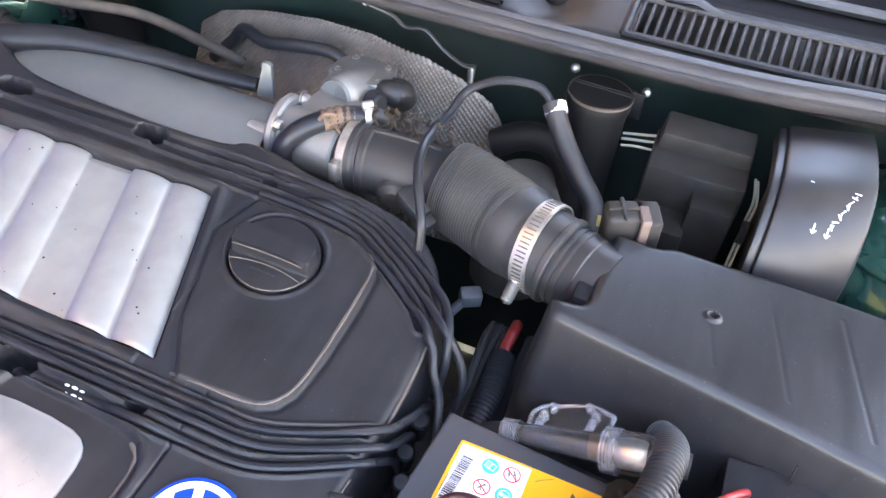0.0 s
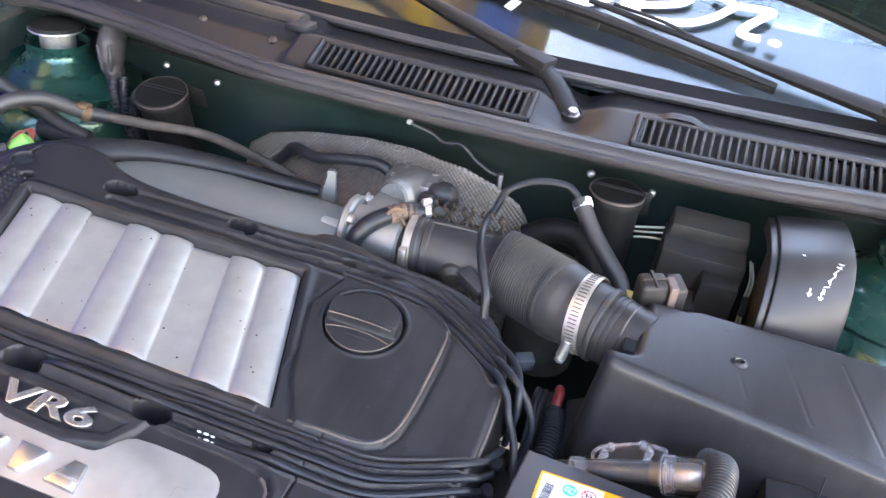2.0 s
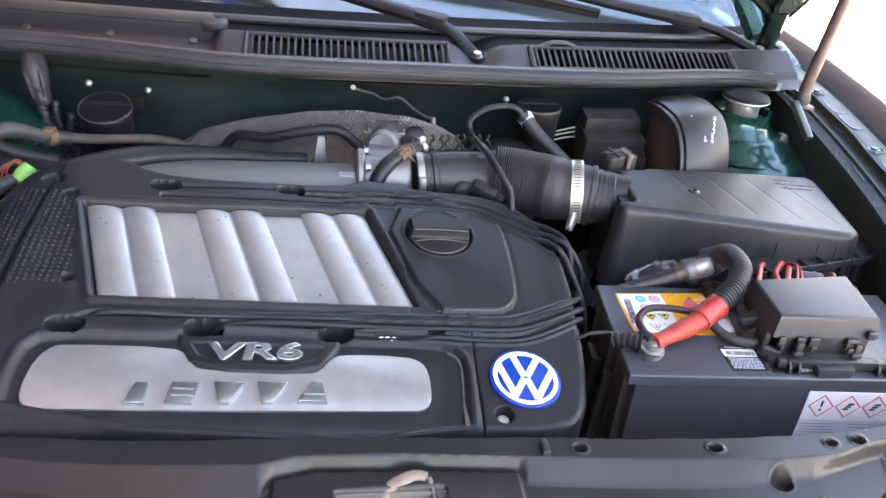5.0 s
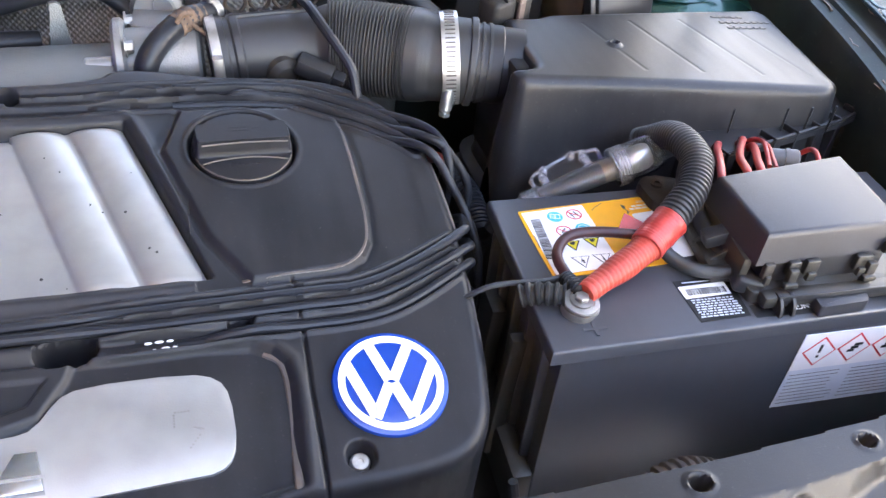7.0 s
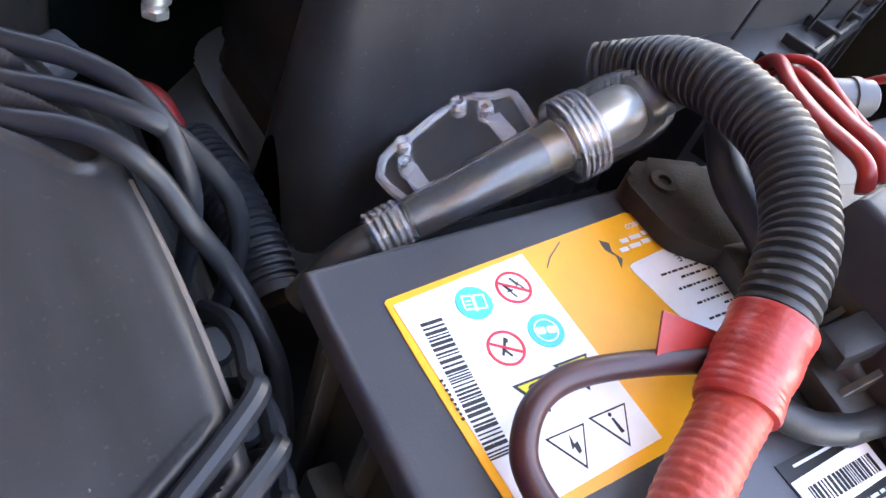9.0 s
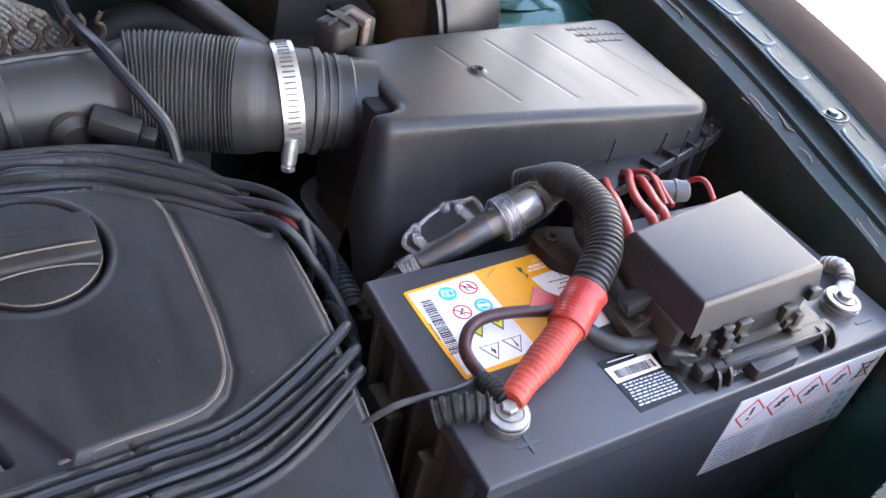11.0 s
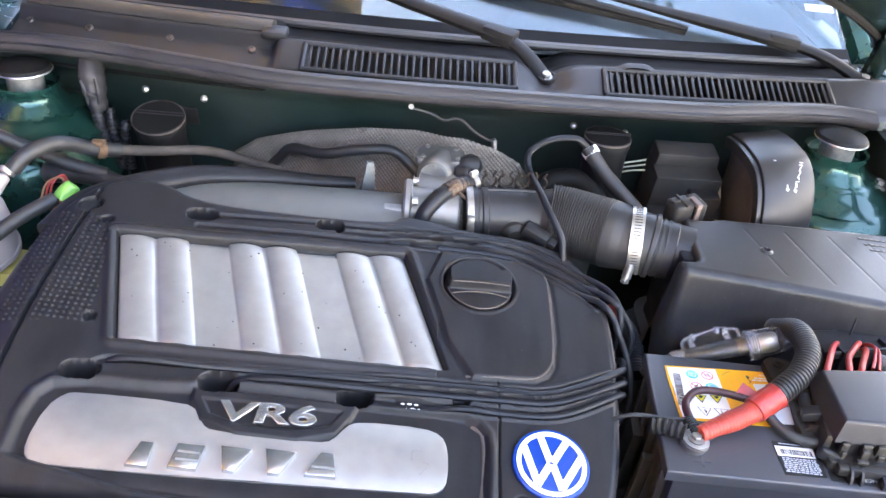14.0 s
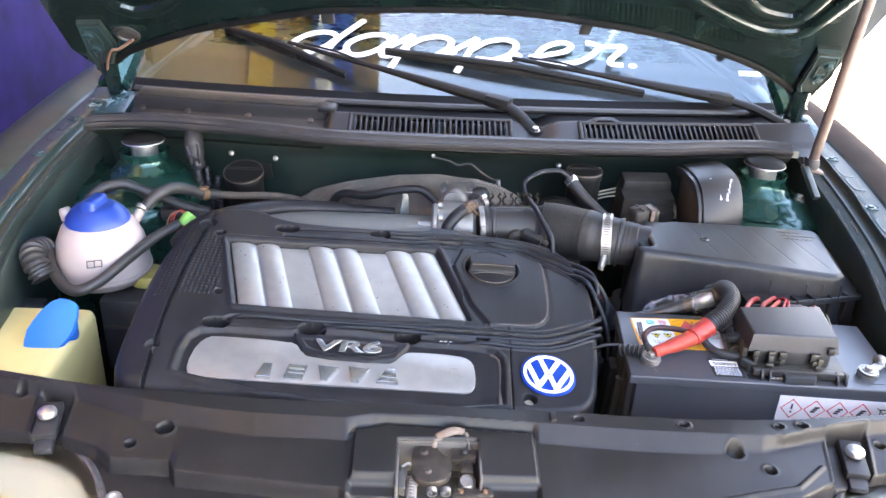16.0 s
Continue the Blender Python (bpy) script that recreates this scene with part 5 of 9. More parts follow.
LEADS_BACK = [
    [(-0.255, 0.279), (-0.11, 0.291), (-0.017, 0.297), (0.112, 0.300), (0.165, 0.284), (0.2155, 0.2545), (0.232, 0.238)],
    [(-0.10, 0.281), (-0.017, 0.285), (0.112, 0.287), (0.160, 0.271), (0.211, 0.240), (0.229, 0.224)],
    [(-0.27, 0.258), (-0.10, 0.268), (-0.015, 0.272), (0.105, 0.274), (0.155, 0.257), (0.2072, 0.2248), (0.226, 0.208)],
]
LEADS_FRONT = [
    [(-0.325, 0.032), (-0.30, 0.044), (-0.20, 0.048), (-0.048, 0.055), (0.10, 0.061), (0.150, 0.064), (0.195, 0.082), (0.236, 0.104)],
    [(-0.190, 0.034), (-0.16, 0.038), (0.0, 0.044), (0.10, 0.048), (0.150, 0.051), (0.190, 0.065), (0.232, 0.087)],
    [(-0.05, 0.028), (0.05, 0.029), (0.10, 0.031), (0.150, 0.034), (0.185, 0.046), (0.226, 0.070)],
]
PAD = chaikin([(0.0, 0.262), (0.120, 0.266), (0.158, 0.255), (0.168, 0.225), (0.166, 0.110), (0.150, 0.080), (0.110, 0.076), (0.056, 0.072)], 1)
JFRAME = chaikin([(-0.362, -0.094), (-0.366, -0.015), (-0.345, 0.012), (-0.225, 0.016), (-0.205, 0.026), (-0.07, 0.028), (-0.05, 0.020), (0.055, 0.022), (0.082, 0.010), (0.086, -0.02), (0.080, -0.108)], 1)
VRBOX = chaikin([(-0.222, 0.018), (-0.196, -0.028), (-0.076, -0.028), (-0.048, 0.020), (-0.06, 0.022), (-0.2, 0.020)], 1)

def cover_height(U, V):
    s = -sd_poly(U, V, OUTLINE)
    R = 0.010
    q = np.clip(R - s, 0, R)
    h = -(R - np.sqrt(np.maximum(0, R * R - q * q)))
    h = np.where(s < 0, -R + s * 9.0, h)
    h = h - 0.003 * np.clip((U - 0.168) / 0.075, 0, 1) ** 2 - 0.010 * np.clip((-0.085 - V) / 0.03, 0, 1) ** 2 - 0.016 * np.clip((-0.402 - U) / 0.055, 0, 1) ** 1.4
    # well for the ribbed panel, with a soft lip
    a = sd_poly(U, V, RIB_Q)
    h = h - 0.011 * ease(-a / 0.004 + 0.8) + 0.0035 * np.exp(-((a - 0.009) / 0.005) ** 2) * (U < 0.03)
    # ramp from that well to the raised filler pad
    p = sd_poly(U, V, PAD)
    h = h + 0.0045 * ease(-p / 0.006 + 0.5) - 0.0015 * np.exp(-((p - 0.003) / 0.003) ** 2)
    # round filler recess
    c = np.hypot(U - 0.077, V - 0.214)
    h = h - 0.013 * ease((0.0445 - c) / 0.004) + 0.0015 * np.exp(-((c - 0.0465) / 0.002) ** 2)
    # badge field
    j = sd_poly(U, V, JFRAME)
    h = h - 0.006 * ease(-j / 0.008 + 0.5) + 0.002 * np.exp(-((j - 0.006) / 0.004) ** 2)
    v = sd_poly(U, V, VRBOX)
    h = h + 0.005 * ease(-v / 0.005 + 0.6) - 0.0022 * ease(-(v + 0.009) / 0.003)
    # lead channels with ridges between them
    inner = ease((s - 0.006) / 0.008)
    for L in LEADS_BACK + LEADS_FRONT:
        d = d_line(U, V, spline([(x, y, 0) for x, y in L], 4))
        h = h + inner * (-0.0040 * ease((0.0054 - d) / 0.0016) + 0.0024 * ease((U + 0.06) / 0.05) * ease((0.0022 - np.abs(d - 0.0072)) / 0.0012))
    # plug openings
    for x, y, r, ln in ((-0.339, 0.024, 0.0125, 0.016), (-0.203, 0.029, 0.0125, 0.018), (-0.062, 0.030, 0.012, 0.016), (-0.279, 0.277, 0.011, 0.018), (-0.122, 0.288, 0.010, 0.018), (-0.345, 0.094, 0.0075, 0.0), (-0.405, 0.270, 0.012, 0.006), (-0.377, 0.245, 0.007, 0.004), (0.120, -0.075, 0.0105, 0.0), (0.02, 0.285, 0.005, 0.008), (0.052, 0.037, 0.005, 0.01)):
        d = d_line(U, V, [(x, y), (x + ln, y + 0.002)])
        h = h - (0.036 if ln else 0.012) * ease((r - d) / 0.004)
    # seams
    h = h - 0.003 * ease((0.0016 - np.abs(U - 0.097 - 0.02 * (V + 0.04))) / 0.0012) * (V < 0.030)
    h = h - 0.008 * ease((0.0030 - np.abs(U + 0.398 + 0.012 * np.sin((V + 0.1) * 8))) / 0.0014)
    h = h - 0.007 * ease((0.0105 - np.hypot(U + 0.4065, V + 0.031)) / 0.002)
    h = h - 0.0022 * ease((0.0012 - np.abs(U - 0.098)) / 0.001) * (V < 0.075) * (V > 0.03)
    # stippled field at the far end
    f = np.maximum(sd_poly(U, V, [(-0.452, 0.258), (-0.368, 0.246), (-0.342, 0.085), (-0.440, 0.078)]), 0.006 - np.abs(U + 0.398 + 0.012 * np.sin((V + 0.1) * 8)))
    dots = np.maximum(0, np.sin(U * 2 * np.pi / 0.0072)) * np.maximum(0, np.sin(V * 2 * np.pi / 0.0072))
    h = h + 0.0024 * dots ** 0.7 * (f < 0)
    # slight waviness of the moulding
    h = h + 0.0006 * np.sin(U * 31) * np.sin(V * 27 + 1)
    return s, h

def build_cover():
    U, V = np.meshgrid(np.arange(-0.482, 0.276, 0.0012), np.arange(-0.132, 0.350, 0.0012), indexing="ij")
    s, h = cover_height(U, V)
    h = np.maximum(h, -0.11)
    sheet("shell", U, V, h, s > -0.0115, M_COVER, cover, "black moulded shell", 70)
build_cover()

def cover_z(u, v):
    s, h = cover_height(np.array([[u]]), np.array([[v]]))
    return float(h[0, 0])

def rib_panel():
    A, B = np.meshgrid(np.linspace(0, 1, 260), np.linspace(0, 1, 60), indexing="ij")
    q = [np.array(p) for p in RIB_Q]
    k = 0.994
    a_, b_ = 0.5 + (A - 0.5) * k, 0.5 + (B - 0.5) * k
    X = (1 - b_) * ((1 - a_) * q[0][0] + a_ * q[1][0]) + b_ * ((1 - a_) * q[3][0] + a_ * q[2][0])
    Y = (1 - b_) * ((1 - a_) * q[0][1] + a_ * q[1][1]) + b_ * ((1 - a_) * q[3][1] + a_ * q[2][1])
    Z = np.full(A.shape, -0.0065)
    for lo, hi in ((0.0, 0.115), (0.125, 0.232), (0.372, 0.487), (0.500, 0.612), (0.752, 0.868), (0.880, 0.995)):
        t = np.clip((A - lo) / (hi - lo), 0, 1)
        Z = Z + np.where((A >= lo) & (A <= hi), 0.0048 * np.maximum(0, np.sin(np.pi * t)) ** 0.62, 0)
    # the flat fields end short of the well's far edge
    flat = ((A > 0.232) & (A < 0.372)) | ((A > 0.612) & (A < 0.752))
    Z = np.where(flat & (B < 0.05), -0.010, Z)
    edge = np.minimum(np.minimum(A, 1 - A) * 6, np.minimum(B, 1 - B) * 1.0)
    Z = Z - 0.0012 * (1 - ease(edge / 0.02))
    p = sheet("ribbed_panel", X, Y, Z, np.ones_like(A, bool), M_SILVER, cover, "silver ribbed panel", 40)
    # worn-off specks of the silver finish
    rnd = random.Random(4)
    bm = bmesh.new()
    for _ in range(34):
        a, b = rnd.random(), rnd.random()
        x = (1 - b) * ((1 - a) * q[0][0] + a * q[1][0]) + b * ((1 - a) * q[3][0] + a * q[2][0])
        y = (1 - b) * ((1 - a) * q[0][1] + a * q[1][1]) + b * ((1 - a) * q[3][1] + a * q[2][1])
        i, jx = int(a * 259), int(b * 59)
        r = rnd.uniform(0.0005, 0.0013)
        lathe(bm, [(0, 0.0), (r, 0), (r * 0.8, 0.0004), (0, 0.0004)], 6, place(x, y, float(Z[i, jx]) + 0.0001))
    part("paint_chips", bm, M_INK, p, "dark paint chips")["kind"] = "stuff"
rib_panel()

def badges():
    bm = bmesh.new()
    prism(bm, chaikin(PLATE, 1), -0.008, -0.0035, 0.0008)
    pl = part("badge_plate", bm, M_SILVER, cover, "brushed silver badge plate")
    # chrome model badge as five plain slanted shapes
    base, hgt = -0.0035, 0.0055
    def slab(cx, w0, w1, cut):
        bm = bmesh.new()
        y0 = -0.076 + (cx + 0.25) * 0.055
        out = [(cx - w0, y0), (cx + w0, y0), (cx + w1 + 0.004, y0 + 0.026), (cx - w1 + 0.004, y0 + 0.026)]
        prism(bm, out, base, base + hgt, 0.0012, 2)
        sl = part("badge_shape", bm, M_BADGE, cover, "plain chrome badge shape")
        bm = bmesh.new()
        for k in cut:
            box(bm, cx - w0 * 0.8 + 0.003, cx + w0 * 0.8 + 0.003, y0 + k, y0 + k + 0.0022, base + hgt - 0.0004, base + hgt + 0.0003)
        if cut:
            part("badge_groove", bm, M_SILVER, sl)
    slab(-0.247, 0.010, 0.006, ())
    slab(-0.206, 0.013, 0.013, (0.0075, 0.0160))
    slab(-0.164, 0.005, 0.015, ())
    slab(-0.122, 0.005, 0.015, ())
    slab(-0.078, 0.015, 0.006, (0.008,))
    m = place(-0.139, -0.006, 0.0028, 0, 0, 3.0)
    lettering("engine_badge", "VR6", 0.0315, 0.0012, m, M_BADGE, cover, "chrome VR6 badge", shear=0.10, sx=1.80, bold=0.0004, bevel=0.0008)
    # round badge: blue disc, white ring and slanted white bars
    z = cover_z(0.150, -0.025)
    md = place(0.150, -0.026, z - 0.0005, 2, 0, -7)
    bm = bmesh.new()
    lathe(bm, [(0, 0), (0.0402, 0), (0.0402, 0.0034), (0.0394, 0.0046), (0.0384, 0.0049), (0, 0.0049)], 72, md)
    disc = part("round_badge", bm, M_BLUEENAM, cover, "round blue and white enamel badge")
    bm = bmesh.new()
    lathe(bm, [(0.0314, 0.0047), (0.0314, 0.0058), (0.0362, 0.0058), (0.0362, 0.0047), (0.0314, 0.0047)], 72, md)
    part("badge_ring", bm, M_WHITEENAM, disc, "white enamel ring")
    def bar(x0, y0, x1, y1, w=0.0074):
        d = Vector((x1 - x0, y1 - y0, 0)).normalized()
        n = Vector((-d.y, d.x, 0)) * w / 2
        a, b = Vector((x0, y0, 0)), Vector((x1, y1, 0))
        bm = bmesh.new()
        prism(bm, [a - n, b - n, b + n, a + n], 0.0047, 0.00575, 0, 1, md)
        part("badge_bar", bm, M_WHITEENAM, disc)
    bar(-0.0145, 0.0300, -0.0015, 0.0012)
    bar(0.0145, 0.0300, 0.0015, 0.0012)
    bar(-0.0300, 0.0135, -0.0120, -0.0265)
    bar(0.0300, 0.0135, 0.0120, -0.0265)
    bar(-0.0125, -0.0270, -0.0012, -0.0012)
    bar(0.0125, -0.0270, 0.0012, -0.0012)
    screw("cover_screw", place(0.120, -0.075, cover_z(0.120, -0.075) + 0.001), 0.0068, M_STEEL, cover, "bright cover screw")
    # dabs of white paint
    bm = bmesh.new()
    for x, y, r in ((-0.004, 0.0305, 0.0017), (0.003, 0.031, 0.0020), (0.010, 0.031, 0.0016), (0.000, 0.0245, 0.0013), (0.007, 0.025, 0.0021), (0.013, 0.0252, 0.0012), (-0.27, -0.045, 0.0014)):
        lathe(bm, [(0, 0), (r, 0), (r * 0.7, 0.0006), (0, 0.0007)], 10, place(x, y, cover_z(x, y)) @ Matrix.Diagonal((1.5, 0.8, 1, 1)))
    part("paint_dabs", bm, M_PAINTDAB, cover, "dabs of white paint")["kind"] = "stuff"
    # outline of a missing sticker
    bm = bmesh.new()
    for x0, y0, x1, y1 in ((0.010, -0.024, 0.018, -0.024), (0.009, -0.026, 0.009, -0.034), (0.021, -0.036, 0.026, -0.038), (0.024, -0.042, 0.018, -0.050)):
        for k in range(5):
            t = k / 4
            x, y = x0 + (x1 - x0) * t, y0 + (y1 - y0) * t
            box(bm, x - 0.0006, x + 0.0006, y - 0.0005, y + 0.0005, -0.0037, -0.0033)
    part("glue_marks", bm, M_DULL, cover)["kind"] = "stuff"
badges()

def cover_specks():
    """Grit and pale specks lying on the cover."""
    rnd = random.Random(11)
    bm = bmesh.new()
    for _ in range(34):
        u, v = rnd.uniform(-0.38, 0.22), rnd.uniform(-0.08, 0.30)
        if sd_poly(np.array([[u]]), np.array([[v]]), RIB_Q)[0, 0] < 0.004:
            continue
        r = rnd.uniform(0.0003, 0.0007)
        lathe(bm, [(0, -0.0002), (r, -0.0002), (r * 0.6, r * 0.5), (0, r * 0.6)], 5, place(u, v, cover_z(u, v), 0, 0, rnd.uniform(0, 90)) @ Matrix.Diagonal((rnd.uniform(1, 2.2), 0.8, 1, 1)))
    part("grit", bm, M_WORN, cover, "scattered pale specks of grit")["kind"] = "stuff"
cover_specks()

def leads():
    inv = CM.inverted()
    # rear leads: along their channels, over the rim and down beside the battery
    tails = ([(0.2296, 0.2432, 0.003), (0.2415, 0.2290, 0.006), (0.2485, 0.2165, 0.006), (0.2540, 0.2035, 0.000), (0.2580, 0.1900, -0.020), (0.2560, 0.1800, -0.060)],
             [(0.2264, 0.2280, 0.003), (0.2390, 0.2165, 0.006), (0.2505, 0.2085, 0.004), (0.2645, 0.2023, -0.010), (0.2750, 0.1935, -0.025), (0.2780, 0.1853, -0.040), (0.2750, 0.1776, -0.060), (0.2680, 0.1700, -0.085)],
             [(0.2245, 0.2128, 0.003), (0.2355, 0.2005, 0.005), (0.2447, 0.1920, -0.002), (0.2523, 0.1785, -0.012), (0.2645, 0.1663, -0.030), (0.2728, 0.1475, -0.045), (0.2780, 0.1340, -0.062), (0.2800, 0.1180, -0.090)])
    for L, tail in zip(LEADS_BACK, tails):
        pts = [(p.x, p.y, cover_z(p.x, p.y) + 0.0022) for p in spline([(x, y, 0) for x, y in L], 3) if 0.02 < p.x < 0.212] + tail
        bm = bmesh.new()
        tube(bm, pts, 0.0040, 12, 7)
        part("ignition_lead", bm, M_LEAD, cover, "black rubber ignition lead")
    # front leads: over the rim, then back and down under the rear ones
    tails = ([(0.242, 0.110, -0.002), (0.2481, 0.1205, -0.008), (0.2530, 0.1337, -0.016), (0.2555, 0.1470, -0.026), (0.2560, 0.162, -0.045)],
             [(0.240, 0.092, -0.003), (0.2475, 0.1000, -0.010), (0.2525, 0.1120, -0.020), (0.2545, 0.1250, -0.034), (0.2550, 0.135, -0.055)],
             [(0.236, 0.076, -0.004), (0.2440, 0.0840, -0.012), (0.2500, 0.0940, -0.024), (0.2530, 0.104, -0.045), (0.2540, 0.110, -0.075)])
    for L, tail in zip(LEADS_FRONT, tails):
        pts = [(x, y, cover_z(x, y) + 0.0026) for x, y in L if x < 0.22] + tail
        bm = bmesh.new()
        tube(bm, pts, 0.0039, 10, 6)
        part("ignition_lead", bm, M_LEAD, cover, "black rubber ignition lead")
    for u, v, w in ((0.256, 0.150, -0.050), (0.256, 0.120, -0.055), (0.262, 0.102, -0.075)):
        bm = bmesh.new()
        rod(bm, (u, v, w), (u - 0.002, v + 0.006, w - 0.045), 0.0085, 0.0070, 16, 0.002)
        part("plug_boot", bm, M_LEAD, cover)
    # bolt in the recess of the end seam
    bm = bmesh.new()
    hexbolt(bm, place(-0.4065, -0.031, cover_z(-0.4065, -0.031)), 0.0042, 0.004, 0.006)
    part("seam_bolt", bm, M_DULL, cover)
    # faded, worn moulding edges
    def worn(pts, r, lift=0.0):
        bm = bmesh.new()
        tube(bm, [(x, y, cover_z(x, y) + lift) for x, y in pts], r, 8, 4, flat=0.5)
        part("worn_sheen_edge", bm, M_WORN, cover, "brown moulding edge, faded and with painted sheen")
    worn([(0.140, 0.262), (0.157, 0.250), (0.1635, 0.225), (0.1640, 0.16), (0.161, 0.112), (0.150, 0.088), (0.130, 0.079), (0.09, 0.076), (0.062, 0.075)], 0.0016, -0.0004)
    # brown strips painted as the sheen along the battery side rim
    worn([(0.2365, 0.196), (0.2385, 0.165), (0.2388, 0.135), (0.2382, 0.112)], 0.0024, -0.0014)
    worn([(0.2335, 0.062), (0.2300, 0.035), (0.2255, 0.005)], 0.0016, -0.0011)
    worn([(0.070, 0.014), (0.081, 0.004), (0.0835, -0.02), (0.081, -0.06), (0.079, -0.09)], 0.0030, -0.0015)
    # arched rim behind, over the intake manifold
    bm = bmesh.new()
    inv = CM.inverted()
    path = [inv @ Vector(p) for p in ((-0.436, 0.235, 0.872), (-0.412, 0.290, 0.886), (-0.360, 0.340, 0.890), (-0.299, 0.388, 0.884), (-0.217, 0.420, 0.873), (-0.149, 0.437, 0.863), (-0.092, 0.453, 0.856))]
    tube(bm, path, lambda t: 0.024 - 0.014 * t, 14, 8, flat=0.75)
    part("arched_rim", bm, M_COVER, cover, "black arched rear rim")
leads()

def oil_cap():
    c = thing("oil_filler_cap", CM @ place(0.077, 0.214, -0.010, 0, 0, 3), "black ribbed oil filler cap in the engine cover", "cap")
    bm = bmesh.new()
    lathe(bm, [(0, 0), (0.0405, 0.0), (0.0412, 0.004), (0.0412, 0.0125), (0.0395, 0.0155), (0, 0.0162)], 64)
    part("base", bm, M_COVER, c)
    X, Y = np.meshgrid(np.linspace(-0.0405, 0.0405, 90), np.linspace(-0.0405, 0.0405, 90), indexing="ij")
    r = np.hypot(X, Y)
    band = ease((0.0135 - np.abs(Y - 0.001)) / 0.003)
    Z = 0.0162 + 0.015 * band * ease((0.0402 - r) / 0.003)
    Z = Z + 0.0012 * np.exp(-((np.abs(Y - 0.001) - 0.0125) / 0.001) ** 2) * (r < 0.038)
    sheet("grip", X, Y, Z, r < 0.0398, M_COVER, c, "raised grip bar", 50)
    bm = bmesh.new()
    box(bm, -0.012, 0.004, 0.001, 0.002, 0.0309, 0.0314)
    box(bm, 0.004, 0.005, 0.001, 0.006, 0.0309, 0.0314)
    box(bm, -0.012, 0.004, 0.005, 0.006, 0.0309, 0.0314)
    box(bm, 0.007, 0.014, 0.003, 0.004, 0.0309, 0.0314)
    for i in range(5):
        box(bm, -0.013 + i * 0.0052, -0.010 + i * 0.0052, -0.0235, -0.0215, 0.0160, 0.0167)
    part("moulded_mark", bm, M_COVER, c)["kind"] = "stuff"
    bm = bmesh.new()
    tube(bm, [(0.0402 * math.cos(radians(a)), 0.0402 * math.sin(radians(a)), 0.0150) for a in range(196, 345, 8)], 0.0009, 6, 2)
    part("worn_rim", bm, M_WORN, c, "worn pale cap rim")
    for y, z, w in ((-0.0125, 0.0305, 0.034), (-0.0155, 0.0172, 0.034)):
        bm = bmesh.new()
        tube(bm, [(x, y - 6.0 * x * x * 0.8 * (1 if z < 0.02 else 0.3), z) for x in np.linspace(-w, w, 9)], 0.0007, 6, 2)
        part("worn_line", bm, M_WORN, c, "worn pale grip edge")
oil_cap()

# ---- intake ----
def manifold():
    t = thing("intake_manifold", place(-0.19, 0.39, 0.85), "dull cast aluminium intake manifold behind the cover", "manifold")
    A, B = np.meshgrid(np.linspace(0, 1, 90), np.linspace(0, math.pi * 2, 48), indexing="ij")
    x = -0.175 + 0.345 * A
    cy = -0.055 + 0.045 * A
    ry = 0.085 - 0.036 * A ** 1.5
    rz = 0.050 - 0.014 * A ** 1.3
    cz = -0.019 + 0.006 * A
    endr = np.sqrt(np.clip(1 - ((0.12 - A) / 0.12).clip(0, 1) ** 2, 0.02, 1))
    c, s = np.cos(B), np.sin(B)
    Y = cy + ry * endr * np.sign(c) * np.abs(c) ** 0.85
    Z = cz + rz * endr * np.sign(s) * np.abs(s) ** 0.75
    sheet("plenum", x, Y, Z, np.ones_like(A, bool), M_MANIF, t, "grey cast plenum")
    bm = bmesh.new()
    prism(bm, [(-0.012, 0.0), (0.010, 0.0), (0.0085, 0.020), (0.0075, 0.040), (0.0040, 0.043), (-0.0030, 0.043), (-0.0050, 0.036), (-0.0065, 0.014)], -0.0035, 0.0035, 0.0015, 2, place(0.118, 0.050, 0.004) @ pose(0, 0, 0, 84, 0, 10))
    part("lug", bm, M_MANIF, t)
manifold()

